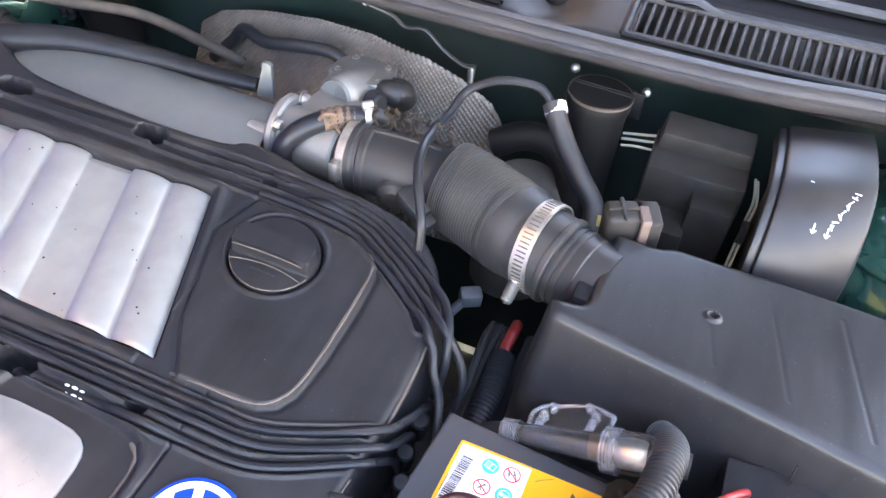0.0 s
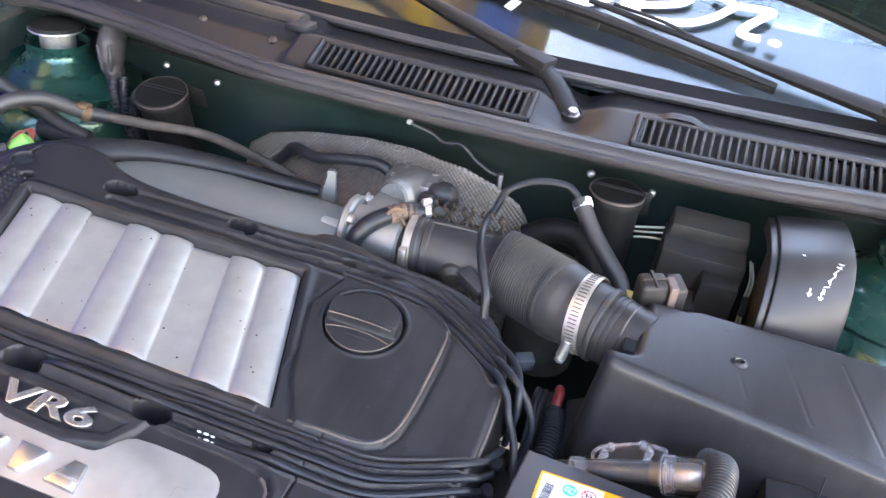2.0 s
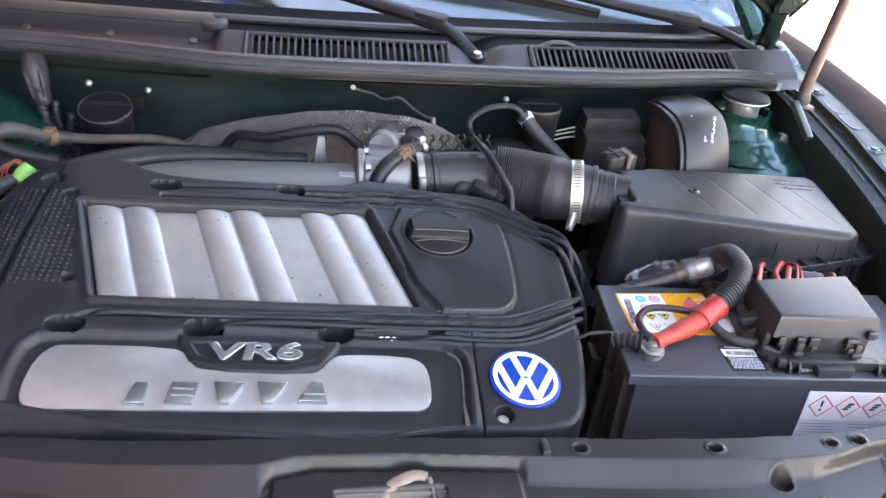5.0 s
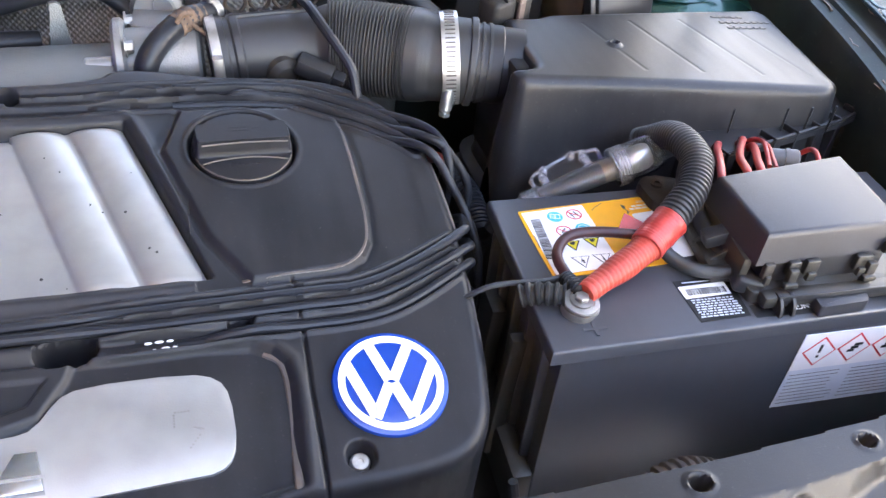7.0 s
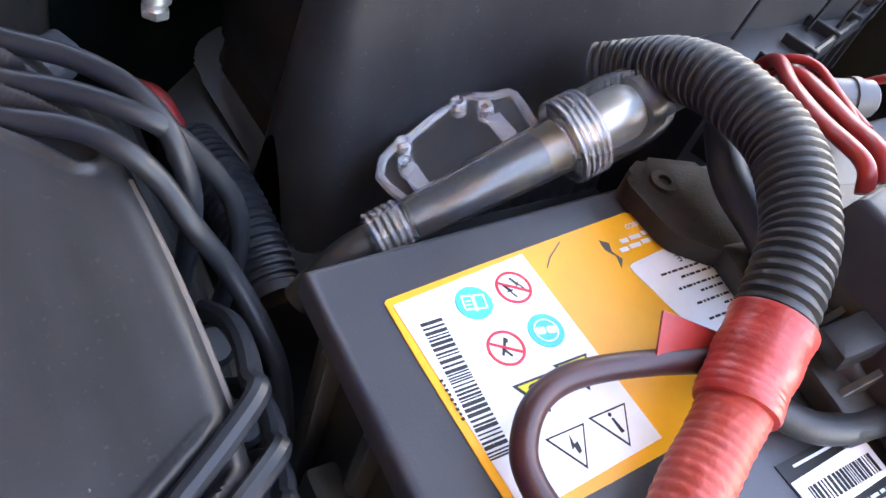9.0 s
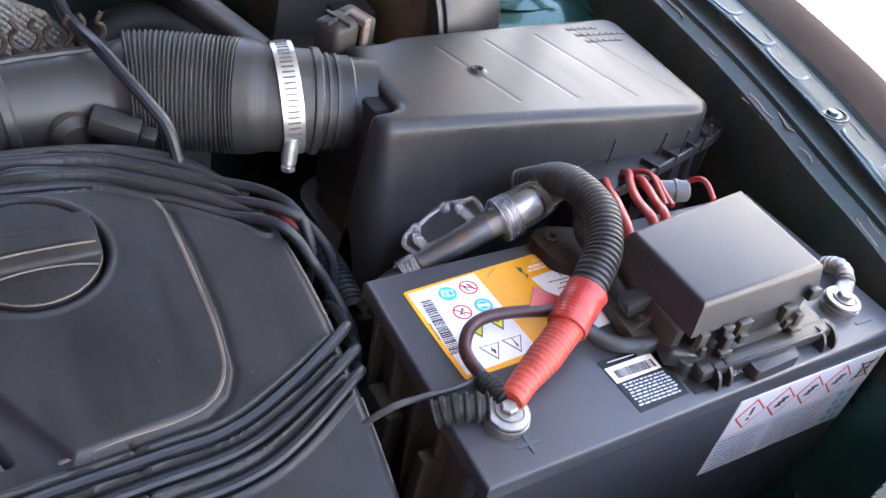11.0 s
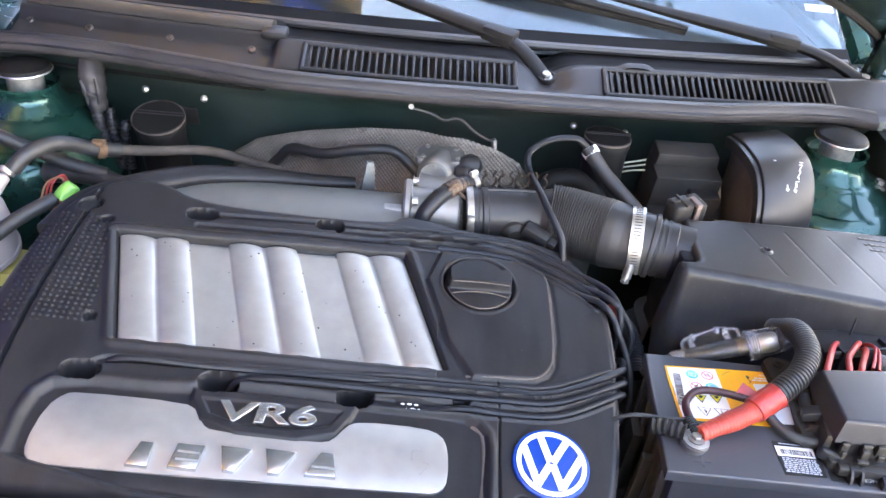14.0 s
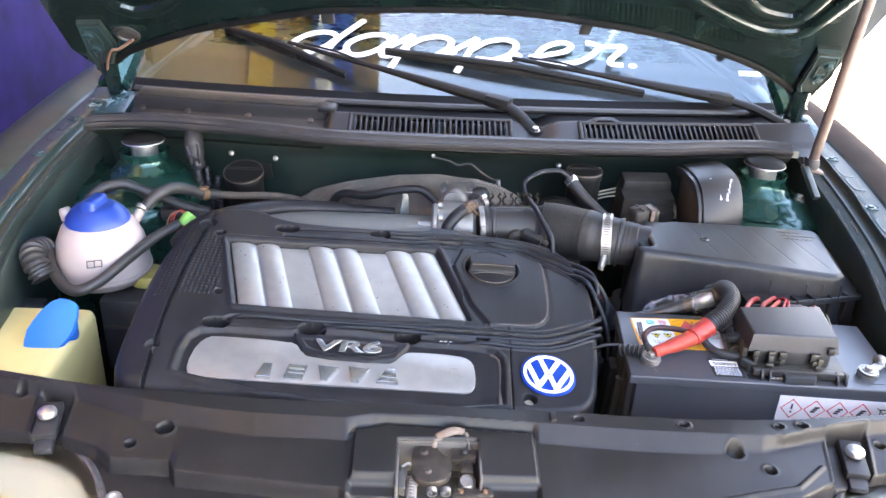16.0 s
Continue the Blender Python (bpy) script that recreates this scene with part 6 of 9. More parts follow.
def throttle():
    t = thing("throttle_body", place(0.02, 0.385, 0.86), "cast aluminium throttle body with motor housing", "throttle body")
    bm = bmesh.new()
    rod(bm, (-0.040, 0.002, -0.001), (-0.028, 0.002, -0.001), 0.041, 0.041, 40, 0.003)
    part("flange", bm, M_CAST, t)
    bm = bmesh.new()
    rod(bm, (-0.030, 0.0, -0.002), (0.040, -0.004, 0.000), 0.033, 0.034, 40, 0.003)
    part("bore", bm, M_CAST, t, "grey machined aluminium bore")
    # motor housing lying behind the bore, its round cover towards the front
    face = Vector((0.000, 0.048, 0.026))
    back = Vector((0.014, 0.116, 0.012))
    m, ln = axis(face, back)
    bm = bmesh.new()
    lathe(bm, [(0, 0.002), (0.0215, 0.002), (0.0245, 0.006), (0.0265, 0.012), (0.0270, ln - 0.010), (0.0250, ln), (0, ln)], 40, m)
    h = part("motor_housing", bm, M_CAST, t, "grimy cast motor housing")
    bm = bmesh.new()
    lathe(bm, [(0, -0.002), (0.0195, -0.002), (0.0212, 0.0), (0.0216, 0.004), (0, 0.005)], 40, m)
    part("round_cover", bm, M_MANIF, h, "round cast end cover")
    bm = bmesh.new()
    box(bm, -0.0012, 0.0012, -0.019, 0.019, -0.0030, -0.0015, 0.0005, 1, m)
    part("cast_rib", bm, M_MANIF, h)
    bm = bmesh.new()
    prism(bm, roundpoly([(-0.026, 0.078), (0.040, 0.074), (0.046, 0.104), (0.040, 0.124), (-0.012, 0.126), (-0.024, 0.112)], 0.008), 0.030, 0.039, 0.003, 3)
    lid = part("housing_lid", bm, M_CAST, h, "flat cast lid with a bright edge")
    for x, y in ((-0.016, 0.086), (0.036, 0.084), (0.032, 0.116), (-0.010, 0.118)):
        bm = bmesh.new()
        lathe(bm, [(0, 0.038), (0.0042, 0.038), (0.0042, 0.041), (0.002, 0.0415), (0.0018, 0.040), (0, 0.040)], 14, place(x, y, 0))
        part("lid_screw", bm, M_DULL, lid)
    bm = bmesh.new()
    tube(bm, [(0.030, 0.086, 0.024), (0.048, 0.084, 0.030), (0.060, 0.088, 0.028)], lambda s: 0.012 + 0.004 * s, 20, 6)
    tube(bm, [(0.050, 0.092, 0.026), (0.056, 0.098, 0.024), (0.056, 0.108, 0.012)], 0.0165, 18, 6)
    part("connector", bm, M_BLACK, t, "black electrical connector")
    bm = bmesh.new()
    rod(bm, (0.034, 0.066, 0.026), (0.052, 0.058, 0.030), 0.0125, 0.0105, 20, 0.003)
    part("connector_boss", bm, M_BLACK, t)
    bm = bmesh.new()
    rod(bm, (-0.066, -0.020, 0.006), (-0.040, -0.02, 0.006), 0.0095, 0.0095, 20, 0.002)
    hexbolt(bm, axis((-0.064, -0.020, 0.006), (-0.09, -0.02, 0.006))[0], 0.007, 0.008)
    part("sensor_plug", bm, M_BORE, t, "bright steel plug")
    for y, z in ((0.029, 0.029), (-0.029, 0.029), (-0.029, -0.029)):
        bm = bmesh.new()
        hexbolt(bm, axis((-0.028, y * 0.97, z * 0.97), (0.0, y * 0.97, z * 0.97))[0], 0.006, 0.008, 0.009)
        part("flange_bolt", bm, M_DULL, t)
    # cast web and bracket under the hose
    bm = bmesh.new()
    prism(bm, roundpoly([(-0.024, 0.012), (0.030, 0.004), (0.036, 0.052), (-0.018, 0.056)], 0.006), 0.012, 0.030, 0.004, 2)
    part("cast_web", bm, M_CAST, t)
    # breather hose with its clamp and cloth wrap
    bm = bmesh.new()
    tube(bm, [(-0.012, -0.045, -0.02), (-0.012, -0.040, 0.012), (0.004, -0.026, 0.032), (0.030, 0.000, 0.040), (0.055, 0.020, 0.038)], 0.0112, 14, 8)
    part("breather_hose", bm, M_LEAD, t, "stained black breather hose")
    bm = bmesh.new()
    tube(bm, [(0.018, -0.012, 0.038), (0.030, 0.000, 0.040), (0.042, 0.010, 0.039)], lambda s: 0.0116 + 0.0006 * math.sin(s * 26), 14, 10)
    part("cloth_wrap", bm, M_RUSTY, t, "frayed brown cloth wrap")
    for a, b, c in (((0.020, -0.022, 0.046), (0.026, -0.020, 0.054), (0.034, -0.012, 0.050)), ((0.034, -0.014, 0.040), (0.042, -0.016, 0.034), (0.046, -0.008, 0.026))):
        bm = bmesh.new()
        tube(bm, [a, b, c], 0.0022, 6, 6)
        part("frayed_end", bm, M_RUSTY, t)
    bm = bmesh.new()
    ringband(bm, (0.054, 0.019, 0.038), (0.75, 0.6, 0), 0.0118, 0.008, 0.0016, 28)
    cl = part("small_clamp", bm, M_STEEL, t, "bright worm clamp")
    bm = bmesh.new()
    rod(bm, (0.050, 0.014, 0.052), (0.059, 0.022, 0.053), 0.0048, 0.0048, 14, 0.001)
    part("clamp_screw", bm, M_STEEL, cl)
    bm = bmesh.new()
    tube(bm, [(0.052, 0.018, 0.038), (0.064, 0.028, 0.034), (0.072, 0.036, 0.024)], 0.0105, 14, 6)
    part("hose_tail", bm, M_RUBBER, t)
throttle()

HOSE = spline([(0.066, 0.378, 0.863), (0.115, 0.380, 0.866), (0.160, 0.380, 0.867), (0.200, 0.373, 0.868), (0.250, 0.352, 0.868), (0.292, 0.331, 0.869), (0.365, 0.308, 0.866)], 16)
HOSE_CUM = [0.0]
for _a, _b in zip(HOSE, HOSE[1:]):
    HOSE_CUM.append(HOSE_CUM[-1] + (_b - _a).length)
IA = HOSE[0].copy()
def at_hose(s):
    """Place on the hose's axis, from its first end, and the axis there."""
    s = min(max(s, 0.0), HOSE_CUM[-1] - 1e-6)
    i = max(k for k in range(len(HOSE) - 1) if HOSE_CUM[k] <= s)
    d = HOSE[i + 1] - HOSE[i]
    return HOSE[i] + d * ((s - HOSE_CUM[i]) / d.length) - IA, d.normalized()

def intake():
    t = thing("intake_hose", Matrix.Translation(IA), "black rubber intake hose with a corrugated middle", "intake hose")
    def run(name, s0, s1, tab, material, label="", n=48, steps=40, parent=None):
        pts = [at_hose(s0 + (s1 - s0) * i / steps)[0] for i in range(steps + 1)]
        bm = bmesh.new()
        tube(bm, pts, lambda k: float(np.interp(s0 + (s1 - s0) * k, [p[0] for p in tab], [p[1] for p in tab])), n, 1, smooth=False)
        return part(name, bm, material, parent or t, label)
    run("front_pipe", -0.0, 0.128, [(0, 0.0375), (0.016, 0.0378), (0.017, 0.0362), (0.022, 0.0362), (0.023, 0.0385), (0.030, 0.0385), (0.031, 0.0362), (0.105, 0.037), (0.128, 0.044)], M_BLACK, steps=64)
    count, z0, z1 = 24, 0.118, 0.204
    tab = []
    for i in range(count):
        p = (z1 - z0) / count
        z = z0 + p * i
        tab += [(z, 0.0446), (z + p * 0.25, 0.0470), (z + p * 0.55, 0.0472), (z + p * 0.85, 0.0448)]
    run("bellows", z0, z1, tab, M_RUBBER, "fine corrugated bellows", 64, count * 6)
    run("cuff", 0.202, 0.266, [(0.202, 0.0450), (0.204, 0.0470), (0.216, 0.0456), (0.226, 0.0428), (0.258, 0.0420), (0.259, 0.0440), (0.265, 0.0440), (0.266, 0.040)], M_RUBBER, "", 56, 72)
    L = HOSE_CUM[-1]
    run("air_meter_tube", 0.262, L, [(0.262, 0.0385), (0.290, 0.0390), (0.291, 0.0380), (L, 0.0375)], M_BLACK, "smooth black air meter tube", 56)
    for z in (0.271, 0.278):
        p, d = at_hose(z)
        bm = bmesh.new()
        ringband(bm, p, d, 0.0384, 0.003, 0.0018, 56)
        part("tube_ring", bm, M_RUBBER, t)
    # worm clamp, standing a little askew
    p, d = at_hose(0.240)
    d = (d + Vector((0.0, 0.12, 0.10))).normalized()
    bm = bmesh.new()
    ringband(bm, p + Vector((0, 0, 0.0015)), d, 0.0440, 0.017, 0.0018, 72)
    cl = part("worm_clamp", bm, M_STEEL, t, "bright slotted worm clamp")
    mm = Matrix.Translation(p + Vector((0, 0, 0.0015))) @ d.to_track_quat("Z", "Y").to_matrix().to_4x4()
    bm = bmesh.new()
    for i in range(64):
        k = mm @ Matrix.Rotation(2 * math.pi * i / 64, 4, "Z") @ place(0.0460, 0, 0)
        box(bm, -0.0004, 0.0005, -0.0006, 0.0006, -0.0048, 0.0048, 0, 1, k)
    part("clamp_perforation", bm, M_DARK, cl)["kind"] = "stuff"
    p0 = p + Vector((-0.012, -0.040, -0.024))
    bm = bmesh.new()
    rod(bm, p0 + Vector((0.002, 0.002, 0.014)), p0 + Vector((-0.002, -0.002, -0.010)), 0.0062, 0.0062, 16, 0.002)
    hexbolt(bm, axis(p0 + Vector((-0.002, -0.002, -0.010)), p0 + Vector((-0.004, -0.004, -0.03)))[0], 0.006, 0.005, 0.004)
    part("clamp_screw", bm, M_STEEL, cl)
    # steel clamp at the throttle end
    p, d = at_hose(0.006)
    bm = bmesh.new()
    ringband(bm, p, d, 0.0380, 0.009, 0.0014, 56)
    box(bm, -0.005, 0.005, -0.047, -0.037, -0.004, 0.020, 0.002, 2, Matrix.Translation(p))
    part("end_clamp", bm, M_DULL, t, "steel spring clamp")
    # side stub and plug below
    p, d = at_hose(0.060)
    bm = bmesh.new()
    rod(bm, p, p + Vector((0.010, -0.042, -0.010)), 0.021, 0.017, 24, 0.006)
    part("side_stub", bm, M_POT, t)
    p = at_hose(0.100)[0] + Vector((-0.004, -0.048, 0.000))
    k = Matrix.Translation(p) @ pose(0, 0, 0, 10, 18, -25)
    bm = bmesh.new()
    box(bm, -0.018, 0.018, -0.009, 0.009, -0.010, 0.008, 0.003, 2, k)
    box(bm, 0.018, 0.030, -0.007, 0.007, -0.007, 0.005, 0.002, 2, k)
    part("sensor_plug", bm, M_BLACK, t)
    # row of cable clips on top
    for i in range(4):
        c = at_hose(0.030 + 0.023 * i)[0] + Vector((0.0, 0.012, 0.034))
        bm = bmesh.new()
        box(bm, -0.010, 0.010, -0.005, 0.005, -0.004, 0.003, 0.001, 1, Matrix.Translation(c))
        for sx in (-1, 1):
            tube(bm, [c + Vector((sx * 0.003, 0, 0.002)), c + Vector((sx * 0.009, 0.001, 0.009)), c + Vector((sx * 0.0085, 0.001, 0.016)), c + Vector((sx * 0.0045, 0, 0.020)), c + Vector((sx * 0.008, 0, 0.027))], 0.0019, 6, 5)
        part("cable_clip", bm, M_CLIP, t)
    bm = bmesh.new()
    tube(bm, [at_hose(0.022 + 0.02 * i)[0] + Vector((0, 0.002, 0.0365)) for i in range(5)], 0.003, 8, 4)
    part("moulded_rail", bm, M_BLACK, t)
    # plug on the air meter
    q = Vector((0.374, 0.376, 0.890)) - IA
    k = Matrix.Translation(q) @ pose(0, 0, 0, 6, -4, 24)
    bm = bmesh.new()
    box(bm, -0.036, -0.004, -0.015, 0.013, -0.030, 0.030, 0.006, 3, k)
    pl = part("air_meter_plug", bm, M_POT, t)
    bm = bmesh.new()
    box(bm, -0.003, 0.016, -0.017, 0.015, -0.028, 0.026, 0.004, 3, k)
    part("plug_body", bm, M_POT, pl)
    bm = bmesh.new()
    box(bm, -0.022, -0.018, -0.0160, 0.012, 0.0290, 0.0325, 0.001, 2, k)
    box(bm, -0.034, -0.006, -0.003, 0.001, 0.0290, 0.0320, 0.001, 2, k)
    part("plug_latch", bm, M_POT, pl)
    bm = bmesh.new()
    box(bm, -0.006, 0.003, -0.0195, -0.0155, -0.036, 0.0260, 0.001, 1, k)
    box(bm, -0.006, 0.003, -0.0195, 0.002, 0.0250, 0.0315, 0.001, 1, k)
    part("lock_band", bm, M_PROP, pl, "brown locking band")
    bm = bmesh.new()
    rod(bm, q + Vector((-0.004, -0.012, -0.04)), q + Vector((0.0, 0.0, -0.020)), 0.013, 0.014, 18)
    part("plug_neck", bm, M_POT, pl)
intake()

def air_box():
    t = thing("air_filter_box", place(0.50, 0.28, 0.80), "large black plastic air filter box with moulded lid", "air filter box")
    off = Matrix.Translation((-0.50, -0.28, -0.80))
    X, Y = np.meshgrid(np.linspace(0.315, 0.745, 280), np.linspace(0.165, 0.405, 300), indexing="ij")
    lid = roundpoly([(0.324, 0.245), (0.330, 0.224), (0.50, 0.210), (0.655, 0.194), (0.674, 0.205), (0.695, 0.365), (0.685, 0.380), (0.55, 0.372), (0.41, 0.360), (0.396, 0.352), (0.356, 0.350), (0.354, 0.250)], 0.008)
    s = -sd_poly(X, Y, lid)
    R = 0.011
    q = np.clip(R - s, 0, R)
    top = 0.900 - 0.065 * (X - 0.40) - 0.03 * (0.35 - Y)
    Z = top - (R - np.sqrt(np.maximum(0, R * R - q * q))) * 0.85
    Z = np.where(s < 0, top - R * 0.85 + s * 9.0, Z)
    # panel lines and ejector mark
    for c in (0.45, 0.51, 0.575, 0.63):
        Z = Z - 0.0004 * np.exp(-((X - c + 0.25 * (Y - 0.30)) / 0.0015) ** 2) * (s > 0.025)
    d = np.hypot(X - 0.456, Y - 0.290)
    Z = Z + 0.003 * ease((0.009 - d) / 0.004) - 0.006 * ease((0.0045 - d) / 0.002)
    Z = np.maximum(Z, 0.745)
    sheet("lid", X - 0.50, Y - 0.28, Z - 0.80, s > -0.030, M_AIRBOX, t, "black moulded lid", 60)
    bm = bmesh.new()
    prism(bm, [off @ Vector((x, y, 0)) for x, y in ((0.300, 0.185), (0.60, 0.172), (0.715, 0.180), (0.755, 0.235), (0.755, 0.385), (0.36, 0.385), (0.300, 0.34))], -0.35, -0.062, 0.006)
    part("lower_box", bm, M_AIRBOX, t)
    bm = bmesh.new()
    box(bm, 0.340, 0.360, 0.262, 0.354, 0.76, 0.890, 0.004, 2, off)
    part("inlet_block", bm, M_AIRBOX, t)
    # clamping flange: a shelf round two sides with upright ribs under its lip
    bm = bmesh.new()
    prism(bm, [off @ Vector(p) for p in ((0.500, 0.150, 0), (0.560, 0.163, 0), (0.683, 0.192, 0), (0.745, 0.214, 0), (0.752, 0.228, 0), (0.742, 0.390, 0), (0.690, 0.390, 0), (0.672, 0.215, 0), (0.500, 0.200, 0))], 0.034, 0.040, 0.0015)
    f = part("flange", bm, M_AIRBOX, t)
    bm = bmesh.new()
    tube(bm, [off @ Vector(p) for p in ((0.500, 0.152, 0.842), (0.560, 0.165, 0.842), (0.683, 0.194, 0.842), (0.744, 0.216, 0.842), (0.750, 0.230, 0.842), (0.741, 0.390, 0.842))], 0.0022, 8, 1, smooth=False)
    part("flange_lip", bm, M_AIRBOX, f)
    bm = bmesh.new()
    prism(bm, [off @ Vector(p) for p in ((0.500, 0.162, 0), (0.683, 0.204, 0), (0.736, 0.222, 0), (0.734, 0.385, 0), (0.690, 0.385, 0), (0.500, 0.200, 0))], -0.10, 0.034)
    part("flange_wall", bm, M_AIRBOX, f)
    for k in range(8):
        p = Vector((0.520, 0.155, 0)).lerp(Vector((0.742, 0.212, 0)), k / 7.0)
        bm = bmesh.new()
        box(bm, -0.0014, 0.0014, -0.004, 0.016, -0.004, 0.046, 0.0006, 1, off @ place(p.x, p.y, 0.80, 0, 0, 15))
        part("flange_rib", bm, M_AIRBOX, f)
    for k in range(6):
        bm = bmesh.new()
        box(bm, -0.016, 0.004, -0.0014, 0.0014, -0.004, 0.046, 0.0006, 1, off @ place(0.750 - 0.0015 * k, 0.240 + 0.028 * k, 0.80, 0, 0, 3))
        part("flange_rib", bm, M_AIRBOX, f)
    for x, y in ((0.548, 0.196), (0.606, 0.190), (0.632, 0.187), (0.660, 0.186)):
        bm = bmesh.new()
        tube(bm, [off @ Vector((x, y, 0.836)), off @ Vector((x - 0.004, y - 0.004, 0.868))], 0.0011, 6, 2)
        part("standing_pin", bm, M_AIRBOX, f)
    bm = bmesh.new()
    for j in range(3):
        for i in range((5, 8, 6)[j]):
            x = 0.610 + i * 0.0085 + 0.003 * j
            y = 0.352 - j * 0.013
            z = 0.900 - 0.065 * (x - 0.40) - 0.03 * (0.35 - y)
            box(bm, x, x + 0.0055, y, y + 0.005, z - 0.0003, z + 0.0006, 0, 1, off)
    part("moulded_marks", bm, M_DARK, t, "rows of moulded marks")
air_box()

# ---- battery ----
BM = place(0.271, -0.028, 0.826, 0, 0, -4.0)
battery = thing("car_battery", BM, "large black car battery with orange and white labels", "battery")
L_, W_ = 0.386, 0.180
def battery_parts():
    bm = bmesh.new()
    box(bm, 0.006, L_ - 0.006, 0.0005, W_ - 0.006, -0.205, -0.0125, 0.003)
    part("case", bm, M_BATT, battery)
    bm = bmesh.new()
    prism(bm, [(-0.005, -0.0045), (L_ - 0.002, 0.002), (L_, W_ + 0.003), (-0.003, W_ - 0.001)], -0.0135, 0.0, 0.0035, 3)
    part("lid", bm, M_BATT, battery)
    # end plate with ribs, holding strap below
    for i in range(5):
        y = 0.020 + i * 0.034
        bm = bmesh.new()
        box(bm, -0.002, 0.012, y - 0.003, y + 0.003, -0.19, -0.020, 0.002)
        part("case_rib", bm, M_BATT, battery)
    bm = bmesh.new()
    box(bm, -0.014, 0.006, -0.004, 0.150, -0.205, -0.150, 0.006, 2)
    part("side_carrier", bm, M_TRAY, battery, "dusty black side carrier")
    for y0, y1, z1 in ((0.050, 0.062, -0.045), (0.100, 0.135, -0.060)):
        bm = bmesh.new()
        box(bm, -0.010, 0.004, y0, y1, -0.19, z1, 0.003, 2, pose(0, 0, 0, 0, 3, 0))
        part("carrier_strap", bm, M_TRAY, battery)
    z = 0.0006
    # orange label with its white field
    bm = bmesh.new()
    prism(bm, chaikin([(0.0195, 0.1585), (0.0172, 0.1565), (0.0210, 0.0735), (0.0235, 0.0710), (0.163, 0.078), (0.172, 0.169)], 1), 0.0, z)
    lab = part("orange_label", bm, M_ORANGE, battery, "orange and white warning label")
    bm = bmesh.new()
    prism(bm, [(0.0200, 0.1550), (0.0775, 0.1605), (0.0825, 0.0785), (0.0243, 0.0745)], z, z + 0.0004)
    part("white_field", bm, M_PAPER, lab, "white label field")
    bm = bmesh.new()
    prism(bm, roundpoly([(0.117, 0.1425), (0.168, 0.148), (0.162, 0.084), (0.130, 0.081)], 0.003), z, z + 0.0004)
    part("grey_field", bm, M_PAPER, lab)
    t = z + 0.0004
    for x, y in ((0.0479, 0.1467), (0.0672, 0.1280)):
        bm = bmesh.new()
        lathe(bm, [(0, t), (0.0069, t), (0.0069, t + 0.0003), (0, t + 0.0003)], 32, place(x, y, 0))
        d = part("teal_symbol", bm, M_TEAL, lab, "round teal symbol")
        bm = bmesh.new()
        m = place(x, y, 0, 0, 0, -12)
        if y > 0.14:
            # open book in outline
            for k in (-1, 1):
                for x0, x1, y0, y1 in ((0.0004, 0.0044, 0.0026, 0.0033), (0.0004, 0.0044, -0.0030, -0.0023), (0.0038, 0.0045, -0.0030, 0.0033), (0.0001, 0.0006, -0.0036, 0.0028)):
                    box(bm, min(k * x0, k * x1), max(k * x0, k * x1), y0, y1, t + 0.0003, t + 0.0005, 0, 1, m)
            for q in (0.0008, -0.0008):
                box(bm, -0.0034, -0.0012, q - 0.0002, q + 0.0002, t + 0.0003, t + 0.0005, 0, 1, m)
        else:
            # goggles on a plain round shape
            lathe(bm, [(0.0042, t + 0.0003), (0.0047, t + 0.0003), (0.0047, t + 0.0005), (0.0042, t + 0.0005), (0.0042, t + 0.0003)], 24, m)
            for k in (-1, 1):
                prism(bm, roundpoly([(k * 0.0021 - 0.0018, -0.0014), (k * 0.0021 + 0.0018, -0.0014), (k * 0.0021 + 0.0018, 0.0014), (k * 0.0021 - 0.0018, 0.0014)], 0.0008, 3), t + 0.0003, t + 0.0005, 0, 1, m)
        part("symbol_mark", bm, M_PAPER, d)
    for x, y in ((0.0658, 0.1480), (0.0493, 0.1267)):
        bm = bmesh.new()
        lathe(bm, [(0.0060, t), (0.0060, t + 0.0003), (0.0070, t + 0.0003), (0.0070, t), (0.0060, t)], 32, place(x, y, 0))
        box(bm, -0.0062, 0.0062, -0.0005, 0.0005, t + 0.0002, t + 0.0004, 0, 1, place(x, y, 0, 0, 0, -35))
        d = part("ban_symbol", bm, M_REDPR, lab, "red barred ring symbol")
        bm = bmesh.new()
        m = place(x, y, 0, 0, 0, 25)
        if y > 0.14:
            for k in (-1, 1):
                lathe(bm, [(0, t), (0.0006, t), (0.0006, t + 0.0002), (0, t + 0.0002)], 10, m @ place(k * 0.0022, 0.0030, 0))
                box(bm, k * 0.0022 - 0.0005, k * 0.0022 + 0.0005, -0.0006, 0.0024, t, t + 0.0002, 0, 1, m)
                box(bm, k * 0.0022 - 0.0014, k * 0.0022 + 0.0012, -0.0010, -0.0005, t, t + 0.0002, 0, 1, m @ pose(0, 0, 0, 0, 0, 20 * k))
                box(bm, k * 0.0026 - 0.0003, k * 0.0026 + 0.0003, -0.0034, -0.0006, t, t + 0.0002, 0, 1, m)
        else:
            box(bm, -0.0036, 0.0026, -0.0005, 0.0005, t, t + 0.0002, 0, 1, m @ pose(0, 0.0008, 0, 0, 0, 28))
            box(bm, -0.0004, 0.0004, -0.0034, 0.0008, t, t + 0.0002, 0, 1, m @ pose(-0.0010, 0, 0, 0, 0, 0))
            prism(bm, [(0.0022, 0.0008), (0.0034, 0.0016), (0.0030, 0.0032), (0.0018, 0.0024)], t, t + 0.0002, 0, 1, m)
        part("symbol_mark", bm, M_INK, d)
